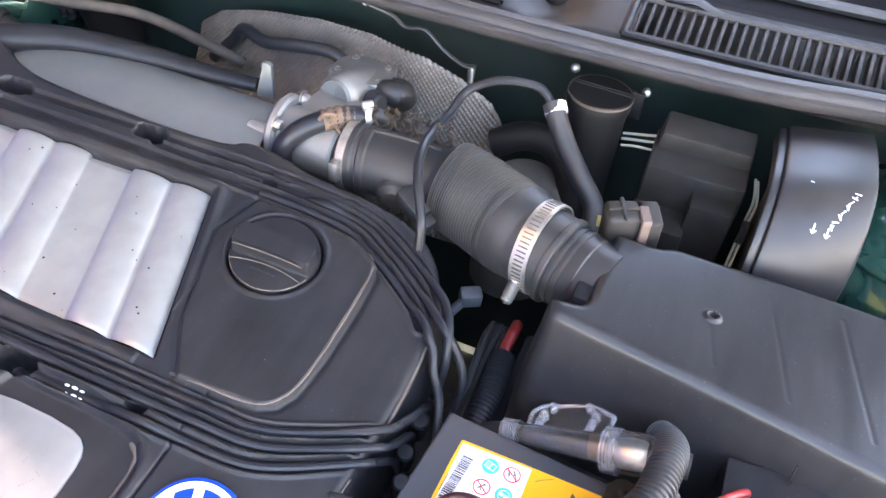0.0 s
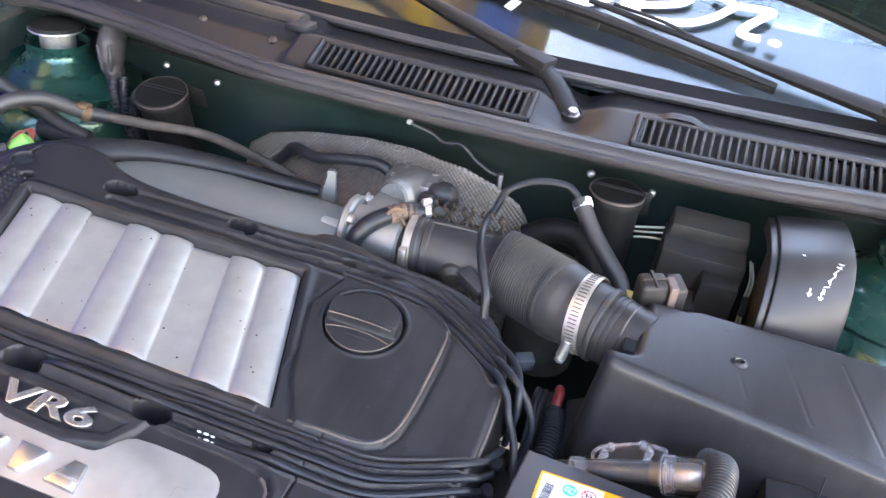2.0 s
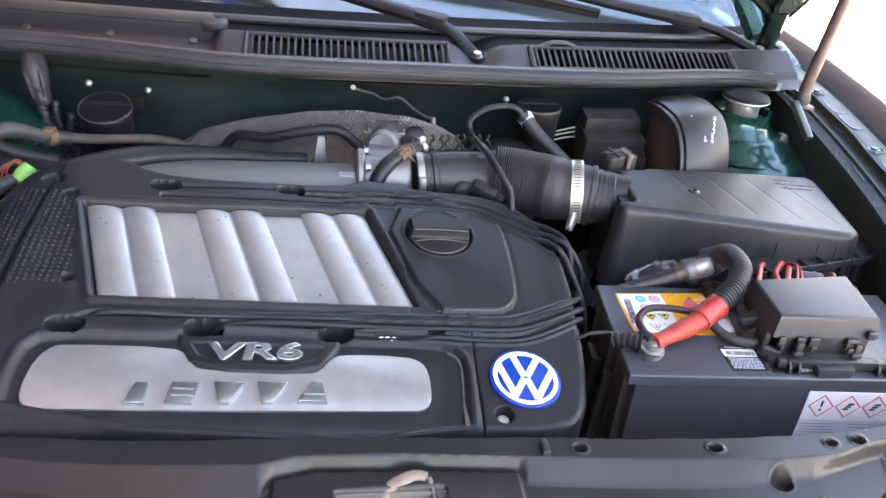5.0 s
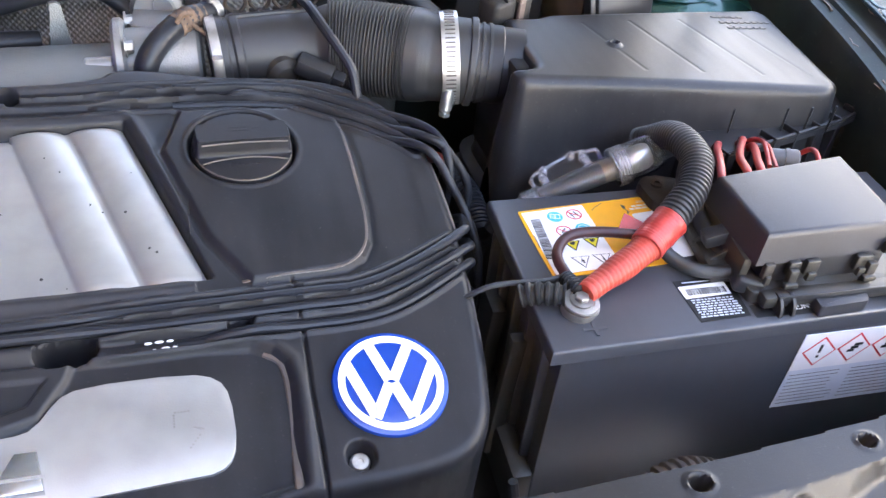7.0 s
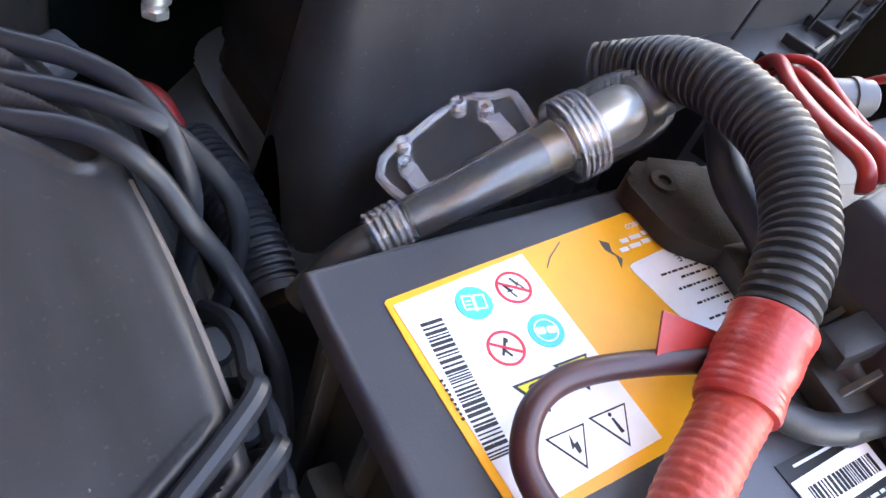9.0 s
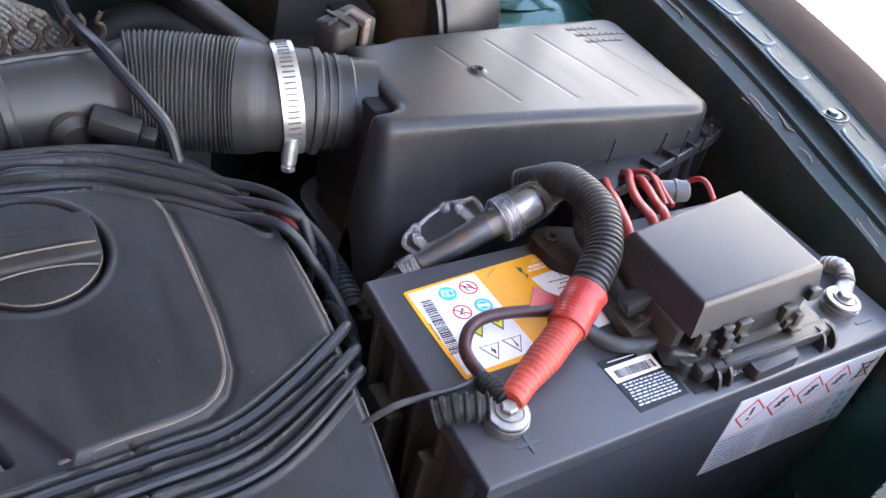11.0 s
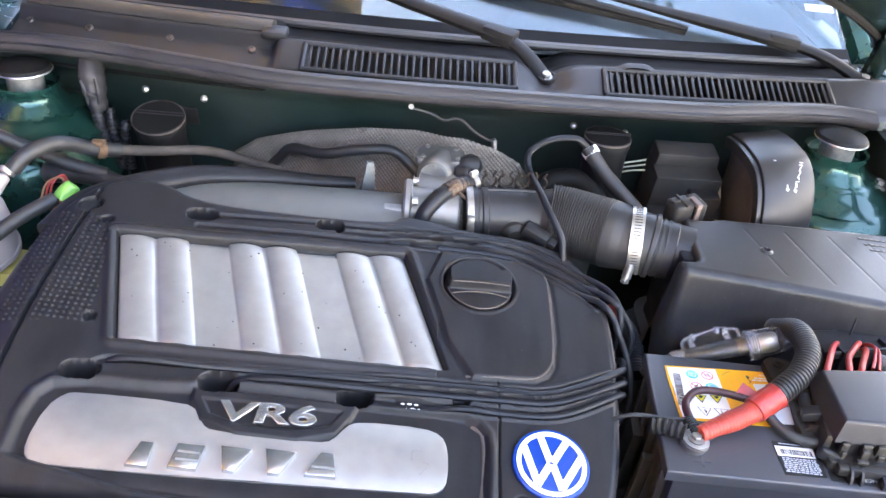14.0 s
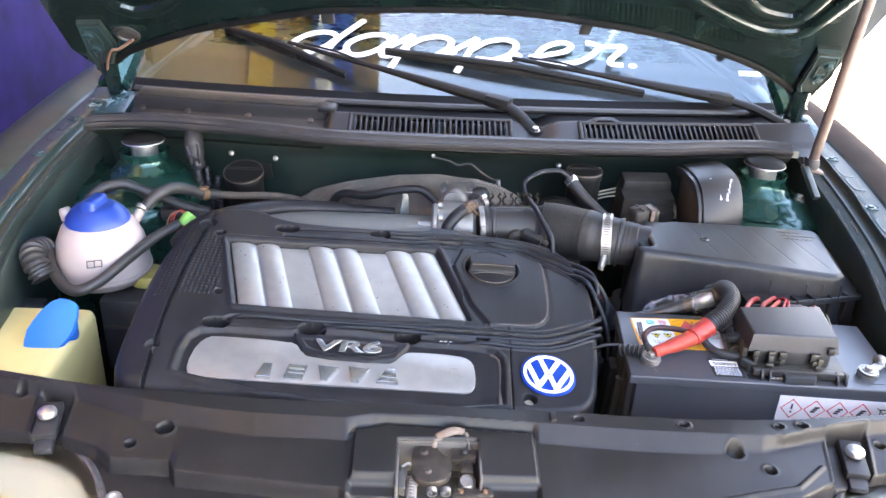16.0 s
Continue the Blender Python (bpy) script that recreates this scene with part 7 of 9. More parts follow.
    def tri_sign(x, y, r, fill, rot, mark):
        bm = bmesh.new()
        for a, b in ((1.0, 0.70),):
            o = [(r * a * math.cos(math.pi / 2 + k * 2.0944), r * a * math.sin(math.pi / 2 + k * 2.0944)) for k in range(3)]
            prism(bm, o, t, t + 0.0002, 0, 1, place(x, y, 0, 0, 0, rot))
        d = part("hazard_symbol", bm, M_INK, lab, "triangular hazard symbol")
        bm = bmesh.new()
        o = [(r * (0.86 if fill is M_PAPER else 0.78) * math.cos(math.pi / 2 + k * 2.0944), r * (0.86 if fill is M_PAPER else 0.78) * math.sin(math.pi / 2 + k * 2.0944)) for k in range(3)]
        prism(bm, o, t + 0.0002, t + 0.0004, 0, 1, place(x, y, 0, 0, 0, rot))
        part("symbol_field", bm, fill, d)
        bm = bmesh.new()
        m = place(x, y, 0, 0, 0, rot + 6)
        if mark == "bolt":
            prism(bm, [(0.0004, 0.0040), (-0.0011, 0.0036), (-0.0018, 0.0002), (-0.0002, 0.0006), (-0.0008, -0.0030), (0.0016, 0.0018), (0.0003, 0.0014)], t + 0.0004, t + 0.0006, 0, 1, m)
        elif mark == "exclaim":
            prism(bm, [(-0.0004, -0.0014), (0.0004, -0.0014), (0.0007, 0.0042), (-0.0007, 0.0042)], t + 0.0004, t + 0.0006, 0, 1, m)
            lathe(bm, [(0, t + 0.0004), (0.0007, t + 0.0004), (0.0007, t + 0.0006), (0, t + 0.0006)], 12, m @ place(0, -0.0028, 0))
        else:
            prism(bm, chaikin([(-0.0030, -0.0026), (0.0026, -0.0026), (0.0020, -0.0002), (0.0004, 0.0016), (-0.0012, 0.0006), (-0.0026, -0.0008)], 1), t + 0.0004, t + 0.0006, 0, 1, m)
        part("symbol_mark", bm, M_INK, d)
    tri_sign(0.0513, 0.0885, 0.0092, M_PAPER, 180, "bolt")
    tri_sign(0.0698, 0.0893, 0.0092, M_PAPER, 180, "exclaim")
    tri_sign(0.0507, 0.1090, 0.0086, M_YELPR, 180, "blot")
    tri_sign(0.0688, 0.1108, 0.0086, M_YELPR, 180, "blot")
    rnd = random.Random(2)
    bm = bmesh.new()
    y = 0.0935
    while y < 0.1450:
        w = rnd.choice((0.0005, 0.0008, 0.0013))
        x = 0.0229 + (y - 0.0928) * 0.043
        box(bm, x, x + 0.0085, y, y + w, t, t + 0.0002, 0, 1)
        y += w + rnd.choice((0.0004, 0.0006, 0.0009))
    part("barcode", bm, M_INK, lab, "printed barcode")["kind"] = "stuff"
    bm = bmesh.new()
    for q in range(9):
        box(bm, 0.0212 + 0.0004 * (q % 2), 0.0224, 0.1085 + q * 0.0018, 0.1095 + q * 0.0018, t, t + 0.0002)
    part("number_bar", bm, M_INK, lab)["kind"] = "stuff"
    # print on the white and orange fields, upside down to the camera
    lettering("origin_words", "Made in Mexico", 0.0050, 0.0001, place(0.1440, 0.1600, z + 0.0002, 0, 0, 184), M_PAPER, lab, sx=0.95)
    bm = bmesh.new()
    for q, (x0, x1) in enumerate(((0.122, 0.168), (0.119, 0.170))):
        x = x0
        while x < x1:
            w = rnd.uniform(0.002, 0.006)
            box(bm, x, x + w, 0.1525 - q * 0.0036 + (x - 0.12) * 0.08, 0.1545 - q * 0.0036 + (x - 0.12) * 0.08, z, z + 0.0002)
            x += w + 0.0012
    part("print", bm, M_PAPER, lab)["kind"] = "stuff"
    bm = bmesh.new()
    for y, x0, x1 in ((0.1335, 0.128, 0.162), (0.1300, 0.136, 0.160), (0.1255, 0.131, 0.161), (0.1220, 0.140, 0.160), (0.1175, 0.134, 0.160), (0.1140, 0.146, 0.160), (0.1100, 0.134, 0.160)):
        x = x0
        while x < x1:
            w = rnd.uniform(0.0008, 0.0030)
            box(bm, x, min(x1, x + w), y, y + 0.0010, t, t + 0.0002)
            x += w + 0.0008
    part("print", bm, M_INK, lab)["kind"] = "stuff"
    lettering("notice_word", "SPILLABLE", 0.0048, 0.0001, place(0.1500, 0.1395, t, 0, 0, 184), M_INK, lab, sx=0.9)
    # a crease, and a torn patch that bares the dark case
    bm = bmesh.new()
    for a, b in (((0.0880, 0.1560), (0.0960, 0.1610)), ((0.0840, 0.1520), (0.0880, 0.1560))):
        v = Vector((b[0] - a[0], b[1] - a[1]))
        box(bm, 0, v.length, -0.0002, 0.0002, z, z + 0.0003, 0, 1, place(a[0], a[1], 0, 0, 0, math.degrees(math.atan2(v.y, v.x))))
    prism(bm, [(0.1130, 0.1570), (0.1165, 0.1545), (0.1150, 0.1505), (0.1172, 0.1460), (0.1140, 0.1425), (0.1155, 0.1480), (0.1128, 0.1520)], z, z + 0.0002)
    prism(bm, [(0.1420, 0.1660), (0.1560, 0.1675), (0.1530, 0.1640), (0.1455, 0.1645)], z, z + 0.0002)
    part("scuffs", bm, M_DARK, lab, "torn scuff in the label")["kind"] = "stuff"
    # small black data label
    bm = bmesh.new()
    prism(bm, [(0.1155, 0.0545), (0.1636, 0.0545), (0.1605, 0.0100), (0.1176, 0.0085)], 0, z)
    dl = part("data_label", bm, M_INK, battery, "small black data label")
    bm = bmesh.new()
    prism(bm, [(0.1165, 0.0475), (0.1575, 0.0490), (0.1570, 0.0350), (0.1172, 0.0338)], z, z + 0.0002)
    p = part("data_field", bm, M_PAPER, dl)
    bm = bmesh.new()
    x = 0.1210
    while x < 0.1540:
        w = rnd.choice((0.0005, 0.0009, 0.0014))
        box(bm, x, x + w, 0.0370, 0.0440, z + 0.0002, z + 0.0004)
        x += w + rnd.choice((0.0006, 0.0010))
    part("bars", bm, M_INK, p)["kind"] = "stuff"
    bm = bmesh.new()
    for q in range(8):
        x = 0.1200 + rnd.uniform(0, 0.002)
        while x < 0.1560:
            w = rnd.uniform(0.0015, 0.0050)
            box(bm, x, x + w, 0.0310 - q * 0.0026, 0.0322 - q * 0.0026, z, z + 0.0002)
            x += w + 0.0012
    box(bm, 0.122, 0.156, 0.0512, 0.0522, z, z + 0.0002)
    part("print", bm, M_GREYLAB, dl)["kind"] = "stuff"
    bm = bmesh.new()
    prism(bm, [(0.1640, 0.0200), (0.2270, 0.0200), (0.2270, 0.0050), (0.1640, 0.0070)], 0, z)
    d2 = part("data_label", bm, M_INK, battery)
    lettering("danger_word", "DANGER", 0.0080, 0.0001, place(0.2085, 0.0135, z + 0.0002, 0, 0, 181), M_PAPER, d2, sx=0.85)
    # polarity marks moulded in the lid
    for x, y, cross in ((0.034, 0.014, True), (0.351, 0.017, False)):
        bm = bmesh.new()
        box(bm, x - 0.009, x + 0.009, y - 0.0012, y + 0.0012, 0, 0.0008)
        if cross:
            box(bm, x - 0.0012, x + 0.0012, y - 0.007, y + 0.007, 0, 0.0009)
        part("polarity_mark", bm, M_BATT, battery)
    # front label on the case
    fm = pose(0.012, 0.0004, 0.005, 90, 0, 0) @ pose(0.199, -0.024, 0) @ Matrix.Diagonal((1.09, 1.16, 1, 1)) @ pose(-0.199, 0.032, 0)
    bm = bmesh.new()
    prism(bm, [(0.199, -0.108, 0), (0.350, -0.108, 0), (0.350, -0.032, 0), (0.199, -0.032, 0)], 0, 0.0006, 0, 1, fm)
    fl = part("front_label", bm, M_GREYLAB, battery, "white and grey hazard label")
    bm = bmesh.new()
    prism(bm, [(0.199, -0.068, 0), (0.350, -0.068, 0), (0.350, -0.032, 0), (0.199, -0.032, 0)], 0.0006, 0.0008, 0, 1, fm)
    part("white_band", bm, M_PAPER, fl)
    for i in range(4):
        x = 0.217 + i * 0.0300
        for r, mt, h0 in ((0.0145, M_REDPR, 0.0008), (0.0127, M_PAPER, 0.0010)):
            bm = bmesh.new()
            prism(bm, [(x - r, -0.050), (x, -0.050 - r), (x + r, -0.050), (x, -0.050 + r)], h0, h0 + 0.0002, 0, 1, fm)
            part("hazard_diamond", bm, mt, fl)
        bm = bmesh.new()
        if i == 0:
            box(bm, x - 0.0012, x + 0.0012, -0.051, -0.043, 0.0012, 0.0014, 0, 1, fm)
            box(bm, x - 0.0012, x + 0.0012, -0.056, -0.0535, 0.0012, 0.0014, 0, 1, fm)
        else:
            for k in range(3):
                box(bm, x - 0.005 + 0.002 * k, x + 0.001 + 0.0025 * k, -0.054 + 0.003 * k, -0.0515 + 0.003 * k, 0.0012, 0.0014, 0, 1, fm)
        part("symbol_mark", bm, M_INK, fl)
    bm = bmesh.new()
    for k in (-1, 1):
        box(bm, -0.013, 0.013, -0.0006, 0.0006, 0.0008, 0.0012, 0, 1, fm @ place(0.336, -0.050, 0, 0, 0, 45 * k))
    for x0, x1, y0, y1 in ((-0.006, 0.006, 0.005, 0.0065), (-0.005, -0.0038, -0.008, 0.005), (0.0038, 0.005, -0.008, 0.005), (-0.005, 0.005, -0.0085, -0.0075)):
        box(bm, x0, x1, y0, y1, 0.0008, 0.0010, 0, 1, fm @ place(0.336, -0.049, 0))
    part("bin_symbol", bm, M_INK, fl)
    bm = bmesh.new()
    for c, x0, x1 in ((0, 0.202, 0.252), (1, 0.256, 0.318)):
        for j in range(9):
            box(bm, x0, x1 - rnd.uniform(0, 0.012), -0.0735 - j * 0.0038, -0.0730 - j * 0.0038, 0.0006, 0.0008, 0, 1, fm)
    part("print", bm, M_MANIF, fl)["kind"] = "stuff"
    bm = bmesh.new()
    for j in range(4):
        for k in range(2):
            lathe(bm, [(0.0014, 0.0006), (0.0026, 0.0006), (0.0026, 0.0009), (0.0014, 0.0009), (0.0014, 0.0006)], 14, fm @ place(0.328 + k * 0.010, -0.073 - j * 0.0095, 0))
    part("round_marks", bm, M_TEAL, fl)
battery_parts()

def terminals():
    pz = 0.0
    for x, y, nm in ((0.028, 0.034, "positive_terminal"), (0.341, 0.036, "negative_terminal")):
        t = thing(nm, BM @ place(x, y, pz), "stacked steel washers and bolt on a battery post", "terminal", "battery terminals")
        bm = bmesh.new()
        lathe(bm, [(0, 0), (0.0135, 0.0), (0.0135, 0.004), (0.011, 0.005), (0.011, 0.008), (0, 0.008)], 32)
        part("post", bm, M_DULL, t)
        bm = bmesh.new()
        lathe(bm, [(0, 0.0055), (0.0146, 0.0055), (0.0150, 0.0065), (0.0148, 0.0078), (0, 0.0078)], 36, place(0, 0, 0, 3, 2, 0))
        lathe(bm, [(0, 0.0092), (0.0138, 0.0092), (0.0142, 0.0100), (0.0138, 0.0112), (0.0100, 0.0116), (0.0095, 0.0108), (0, 0.0108)], 36, place(0, 0, 0, 3, 2, 0))
        part("washer", bm, M_DULL, t, "dull ringed steel washers")
        bm = bmesh.new()
        lathe(bm, [(0.0, 0.0108), (0.0085, 0.0108), (0.0085, 0.0124), (0.0, 0.0124)], 30, place(0, 0, 0, 3, 2, 0))
        hexbolt(bm, place(0, 0, 0.0118, 3, 2, 10), 0.0056, 0.0046)
        part("bolt", bm, M_DULL, t)
        bm = bmesh.new()
        tube(bm, [(0.004, 0.003, 0.0085), (0.012, 0.008, 0.0088), (0.018, 0.012, 0.0095), (0.026, 0.017, 0.0105)], lambda s: 0.0075 - 0.0010 * s, 14, 5, flat=0.7)
        part("cable_lug", bm, M_OLDHOSE if x < 0.1 else M_DULL, t)
    bm = bmesh.new()
    p, f = ribbed([(0.020, 0.014, 0.010), (0.027, 0.022, 0.012), (0.031, 0.032, 0.010), (0.033, 0.042, 0.002)], 0.0055, 0.0072, 0.005)
    tube(bm, p, f, 12, 1, smooth=False)
    part("cable_sleeve", bm, M_DULL, t, "braided earth strap end")
terminals()

def world_b(u, v, w):
    return BM @ Vector((u, v, w))

def main_cable():
    t = thing("power_cable", BM @ place(0.03, 0.034, 0.012), "thick cable in red tape and black corrugated conduit", "cable")
    inv = (BM @ place(0.03, 0.034, 0.012)).inverted()
    def loc(u, v, w):
        return inv @ world_b(u, v, w)
    W = lambda x, y, z: inv @ Vector((x, y, z))
    red = [W(0.306, 0.008, 0.839), W(0.324, 0.017, 0.841), W(0.350, 0.028, 0.845), W(0.372, 0.038, 0.850)]
    bm = bmesh.new()
    tube(bm, red, lambda s: 0.0080 + 0.0034 * min(1, s * 1.5) + 0.00032 * abs(math.sin(s * 46 + 12 * s * s)) + 0.00030 * math.sin(s * 13 + 1) + 0.00008 * math.sin(s * 71), 24, 44)
    a = part("taped_lead", bm, M_REDLOW, t, "cable wrapped in red tape")
    wrap = [W(0.370, 0.037, 0.850), W(0.378, 0.042, 0.853), W(0.397, 0.052, 0.861)]
    bm = bmesh.new()
    tube(bm, wrap, lambda s: 0.0136 + 0.0010 * s + 0.0003 * math.sin(14 * s) + 0.0003 * abs(math.sin(34 * s)), 24, 24)
    part("tape_collar", bm, M_RED, a, "loose collar of red tape")
    bm = bmesh.new()
    box(bm, -0.019, 0.004, -0.008, 0.008, -0.0005, 0.0005, 0, 1, Matrix.Translation(W(0.378, 0.058, 0.848)) @ pose(0, 0, 0, 25, 15, -30))
    part("tape_tail", bm, M_RED, a, "loose end of red tape")
    cond = [W(0.392, 0.050, 0.859), W(0.408, 0.060, 0.867), W(0.426, 0.074, 0.874), W(0.444, 0.102, 0.880), W(0.450, 0.135, 0.878), W(0.453, 0.160, 0.868), W(0.452, 0.180, 0.852), W(0.446, 0.192, 0.842)]
    p, f = ribbed(cond, 0.0116, 0.0138, 0.0042)
    bm = bmesh.new()
    tube(bm, p, f, 20, 1, smooth=False)
    part("conduit", bm, M_RUBBER, t, "black corrugated conduit")
    # small branch cable looping over the label
    br = [W(0.304, 0.036, 0.834), W(0.303, 0.050, 0.836), W(0.306, 0.060, 0.838), W(0.316, 0.069, 0.842), W(0.332, 0.071, 0.844), W(0.356, 0.064, 0.846), W(0.386, 0.052, 0.846), W(0.396, 0.036, 0.836), W(0.410, 0.020, 0.834), W(0.432, 0.012, 0.835), W(0.446, 0.012, 0.838)]
    bm = bmesh.new()
    tube(bm, br[:7], 0.0044, 12, 8)
    part("branch_cable", bm, M_BROWNCAB, t, "thin dark red branch cable")
    bm = bmesh.new()
    tube(bm, br[6:], 0.0058, 12, 8)
    part("branch_end", bm, M_RUBBER, t)
    bm = bmesh.new()
    p, f = ribbed([loc(0.028, 0.064, 0.006), loc(0.029, 0.052, 0.010), loc(0.030, 0.040, 0.013)], 0.005, 0.0068, 0.004)
    tube(bm, p, f, 10, 1, smooth=False)
    part("taped_branch", bm, M_INK, t, "black tape wrapping")
    bm = bmesh.new()
    p, f = ribbed([loc(-0.012, 0.052, 0.004), loc(0.000, 0.048, 0.009), loc(0.018, 0.040, 0.012)], 0.0075, 0.0095, 0.0065)
    tube(bm, p, f, 12, 1, smooth=False)
    part("taped_stub", bm, M_INK, t, "black tape wrapped cable stub")
    bm = bmesh.new()
    tube(bm, [loc(0.030, 0.068, 0.006), loc(0.01, 0.064, 0.006), loc(-0.03, 0.066, 0.004), loc(-0.055, 0.068, -0.01)], 0.0022, 8, 8)
    part("thin_wire", bm, M_RUBBER, t)
main_cable()

def fuse_holder():
    a0 = Vector((0.323, 0.170, 0.800))
    t = thing("inline_fuse_holder", Matrix.Translation(a0), "clear plastic inline fuse holder with metal core", "fuse holder")
    ex = Vector((0.928, -0.045, 0.371)).normalized()
    ey = Vector((0.086, 0.992, -0.095))
    ey = (ey - ex * ex.dot(ey)).normalized()
    ez = ex.cross(ey)
    # k: along the tube, across its cap plate, and up from the plate; m: z along the tube
    k = Matrix(((ex.x, ey.x, ez.x, 0), (ex.y, ey.y, ez.y, 0), (ex.z, ey.z, ez.z, 0), (0, 0, 0, 1)))
    m = k @ pose(0, 0, 0, 0, 90, 0)
    bm = bmesh.new()
    lathe(bm, [(0.0085, 0.000), (0.0105, 0.003), (0.0105, 0.016), (0.0092, 0.019), (0.0100, 0.030), (0.0125, 0.092), (0.0113, 0.092), (0.0088, 0.030), (0.0080, 0.016), (0.0078, 0.000), (0.0085, 0.000)], 36, m)
    part("tube", bm, M_CLEAR, t, "clear plastic tube")
    bm = bmesh.new()
    for i in range(5):
        ringband(bm, m @ Vector((0, 0, 0.003 + 0.0030 * i)), ex, 0.0104, 0.0014, 0.0008, 32)
    part("end_thread", bm, M_FROST, t)
    bm = bmesh.new()
    lathe(bm, [(0.0120, 0.089), (0.0172, 0.090), (0.0180, 0.093), (0.0180, 0.104), (0.0172, 0.105), (0.0176, 0.107), (0.0180, 0.118), (0.0172, 0.128), (0.0148, 0.137), (0.0138, 0.1385), (0.0126, 0.1385), (0.0138, 0.135), (0.0160, 0.126), (0.0165, 0.117), (0.0162, 0.094), (0.0120, 0.092), (0.0120, 0.089)], 44, m)
    head = part("screw_head", bm, M_CLEAR, t, "clear ribbed screw cap")
    bm = bmesh.new()
    for i in range(5):
        ringband(bm, m @ Vector((0, 0, 0.0922 + 0.0028 * i)), ex, 0.0179, 0.0013, 0.0010, 40)
    part("thread", bm, M_FROST, head)
    bm = bmesh.new()
    lathe(bm, [(0.0, 0.128), (0.0128, 0.128), (0.0134, 0.130), (0.0134, 0.132), (0.0128, 0.134), (0, 0.134)], 32, m)
    part("seal_ring", bm, M_RUBBER, head, "dark seal ring")
    # wire widened to fill the bore, which keeps bright refraction out of it
    bm = bmesh.new()
    rod(bm, m @ Vector((0, 0, 0.019)), m @ Vector((0, 0, 0.080)), 0.0077, 0.0104, 28)
    part("core", bm, M_RUBBER, t, "dark wire widened to fill the tube")
    bm = bmesh.new()
    rod(bm, m @ Vector((0, 0.003, 0.018)), m @ Vector((0, 0.002, 0.036)), 0.0066, 0.0070, 14, 0.001)
    rod(bm, m @ Vector((0, 0.001, 0.078)), m @ Vector((0, 0.000, 0.096)), 0.0105, 0.0108, 18, 0.001)
    part("brass_sleeve", bm, M_BRASS, t, "tarnished brass sleeves")
    bm = bmesh.new()
    lathe(bm, [(0, 0.096), (0.0090, 0.097), (0.0100, 0.100), (0.0122, 0.106), (0.0128, 0.114), (0.0122, 0.123), (0.0100, 0.127), (0, 0.127)], 36, m)
    part("contact", bm, M_STEEL, t, "bright metal contact")
    # flat clear cap beside the tube, with screw bosses near its corners
    out = [Vector((x, y - 0.003 * (y > 0.02), 0)) for x, y in ((0.0215, 0.0100), (0.0190, 0.0225), (0.0183, 0.0294), (0.0235, 0.0375), (0.0299, 0.0406), (0.0394, 0.0419), (0.0535, 0.0462), (0.0655, 0.0490), (0.0725, 0.0488), (0.0770, 0.0446), (0.0815, 0.0420), (0.0875, 0.0405), (0.0890, 0.0370), (0.0885, 0.0290), (0.0872, 0.0182), (0.0865, 0.0105))]
    bm = bmesh.new()
    prism(bm, out, -0.0014, 0.0014, 0.0006, 2, k)
    c = part("cap_plate", bm, M_CLEAR, t, "clear moulded cap")
    for x, y in ((0.0651, 0.0421), (0.0345, 0.0355), (0.0302, 0.0249), (0.0736, 0.0330)):
        bm = bmesh.new()
        lathe(bm, [(0.0016, -0.003), (0.0036, -0.003), (0.0038, 0.005), (0.0028, 0.006), (0.0016, 0.005), (0.0016, -0.003)], 20, k @ place(x, y, 0))
        part("screw_boss", bm, M_FROST, c)
    for x, y in ((0.0302, 0.0150), (0.0736, 0.0190)):
        bm = bmesh.new()
        box(bm, x - 0.0036, x + 0.0036, y - 0.008, y + 0.008, 0.0016, 0.0060, 0.0016, 2, k)
        part("hinge_lug", bm, M_FROST, c, "clear moulded hinge lug")
    bm = bmesh.new()
    P = [k @ Vector((p.x, p.y, 0.0014)) for p in out]
    tube(bm, P, 0.0021, 8, 1, smooth=False)
    part("cap_rim", bm, M_FROST, c)
    bm = bmesh.new()
    tube(bm, [m @ Vector((0, 0, 0.134)), m @ Vector((0, 0, 0.146)), m @ Vector((0.002, 0.0, 0.158))], 0.0105, 14, 6)
    part("cable_end", bm, M_RUBBER, t)
    bm = bmesh.new()
    tube(bm, [m @ Vector((0, 0, 0.004)), m @ Vector((0.002, 0, -0.012)), m @ Vector((0.014, 0.0, -0.035))], 0.0075, 12, 6)
    part("lead", bm, M_RUBBER, t)
fuse_holder()

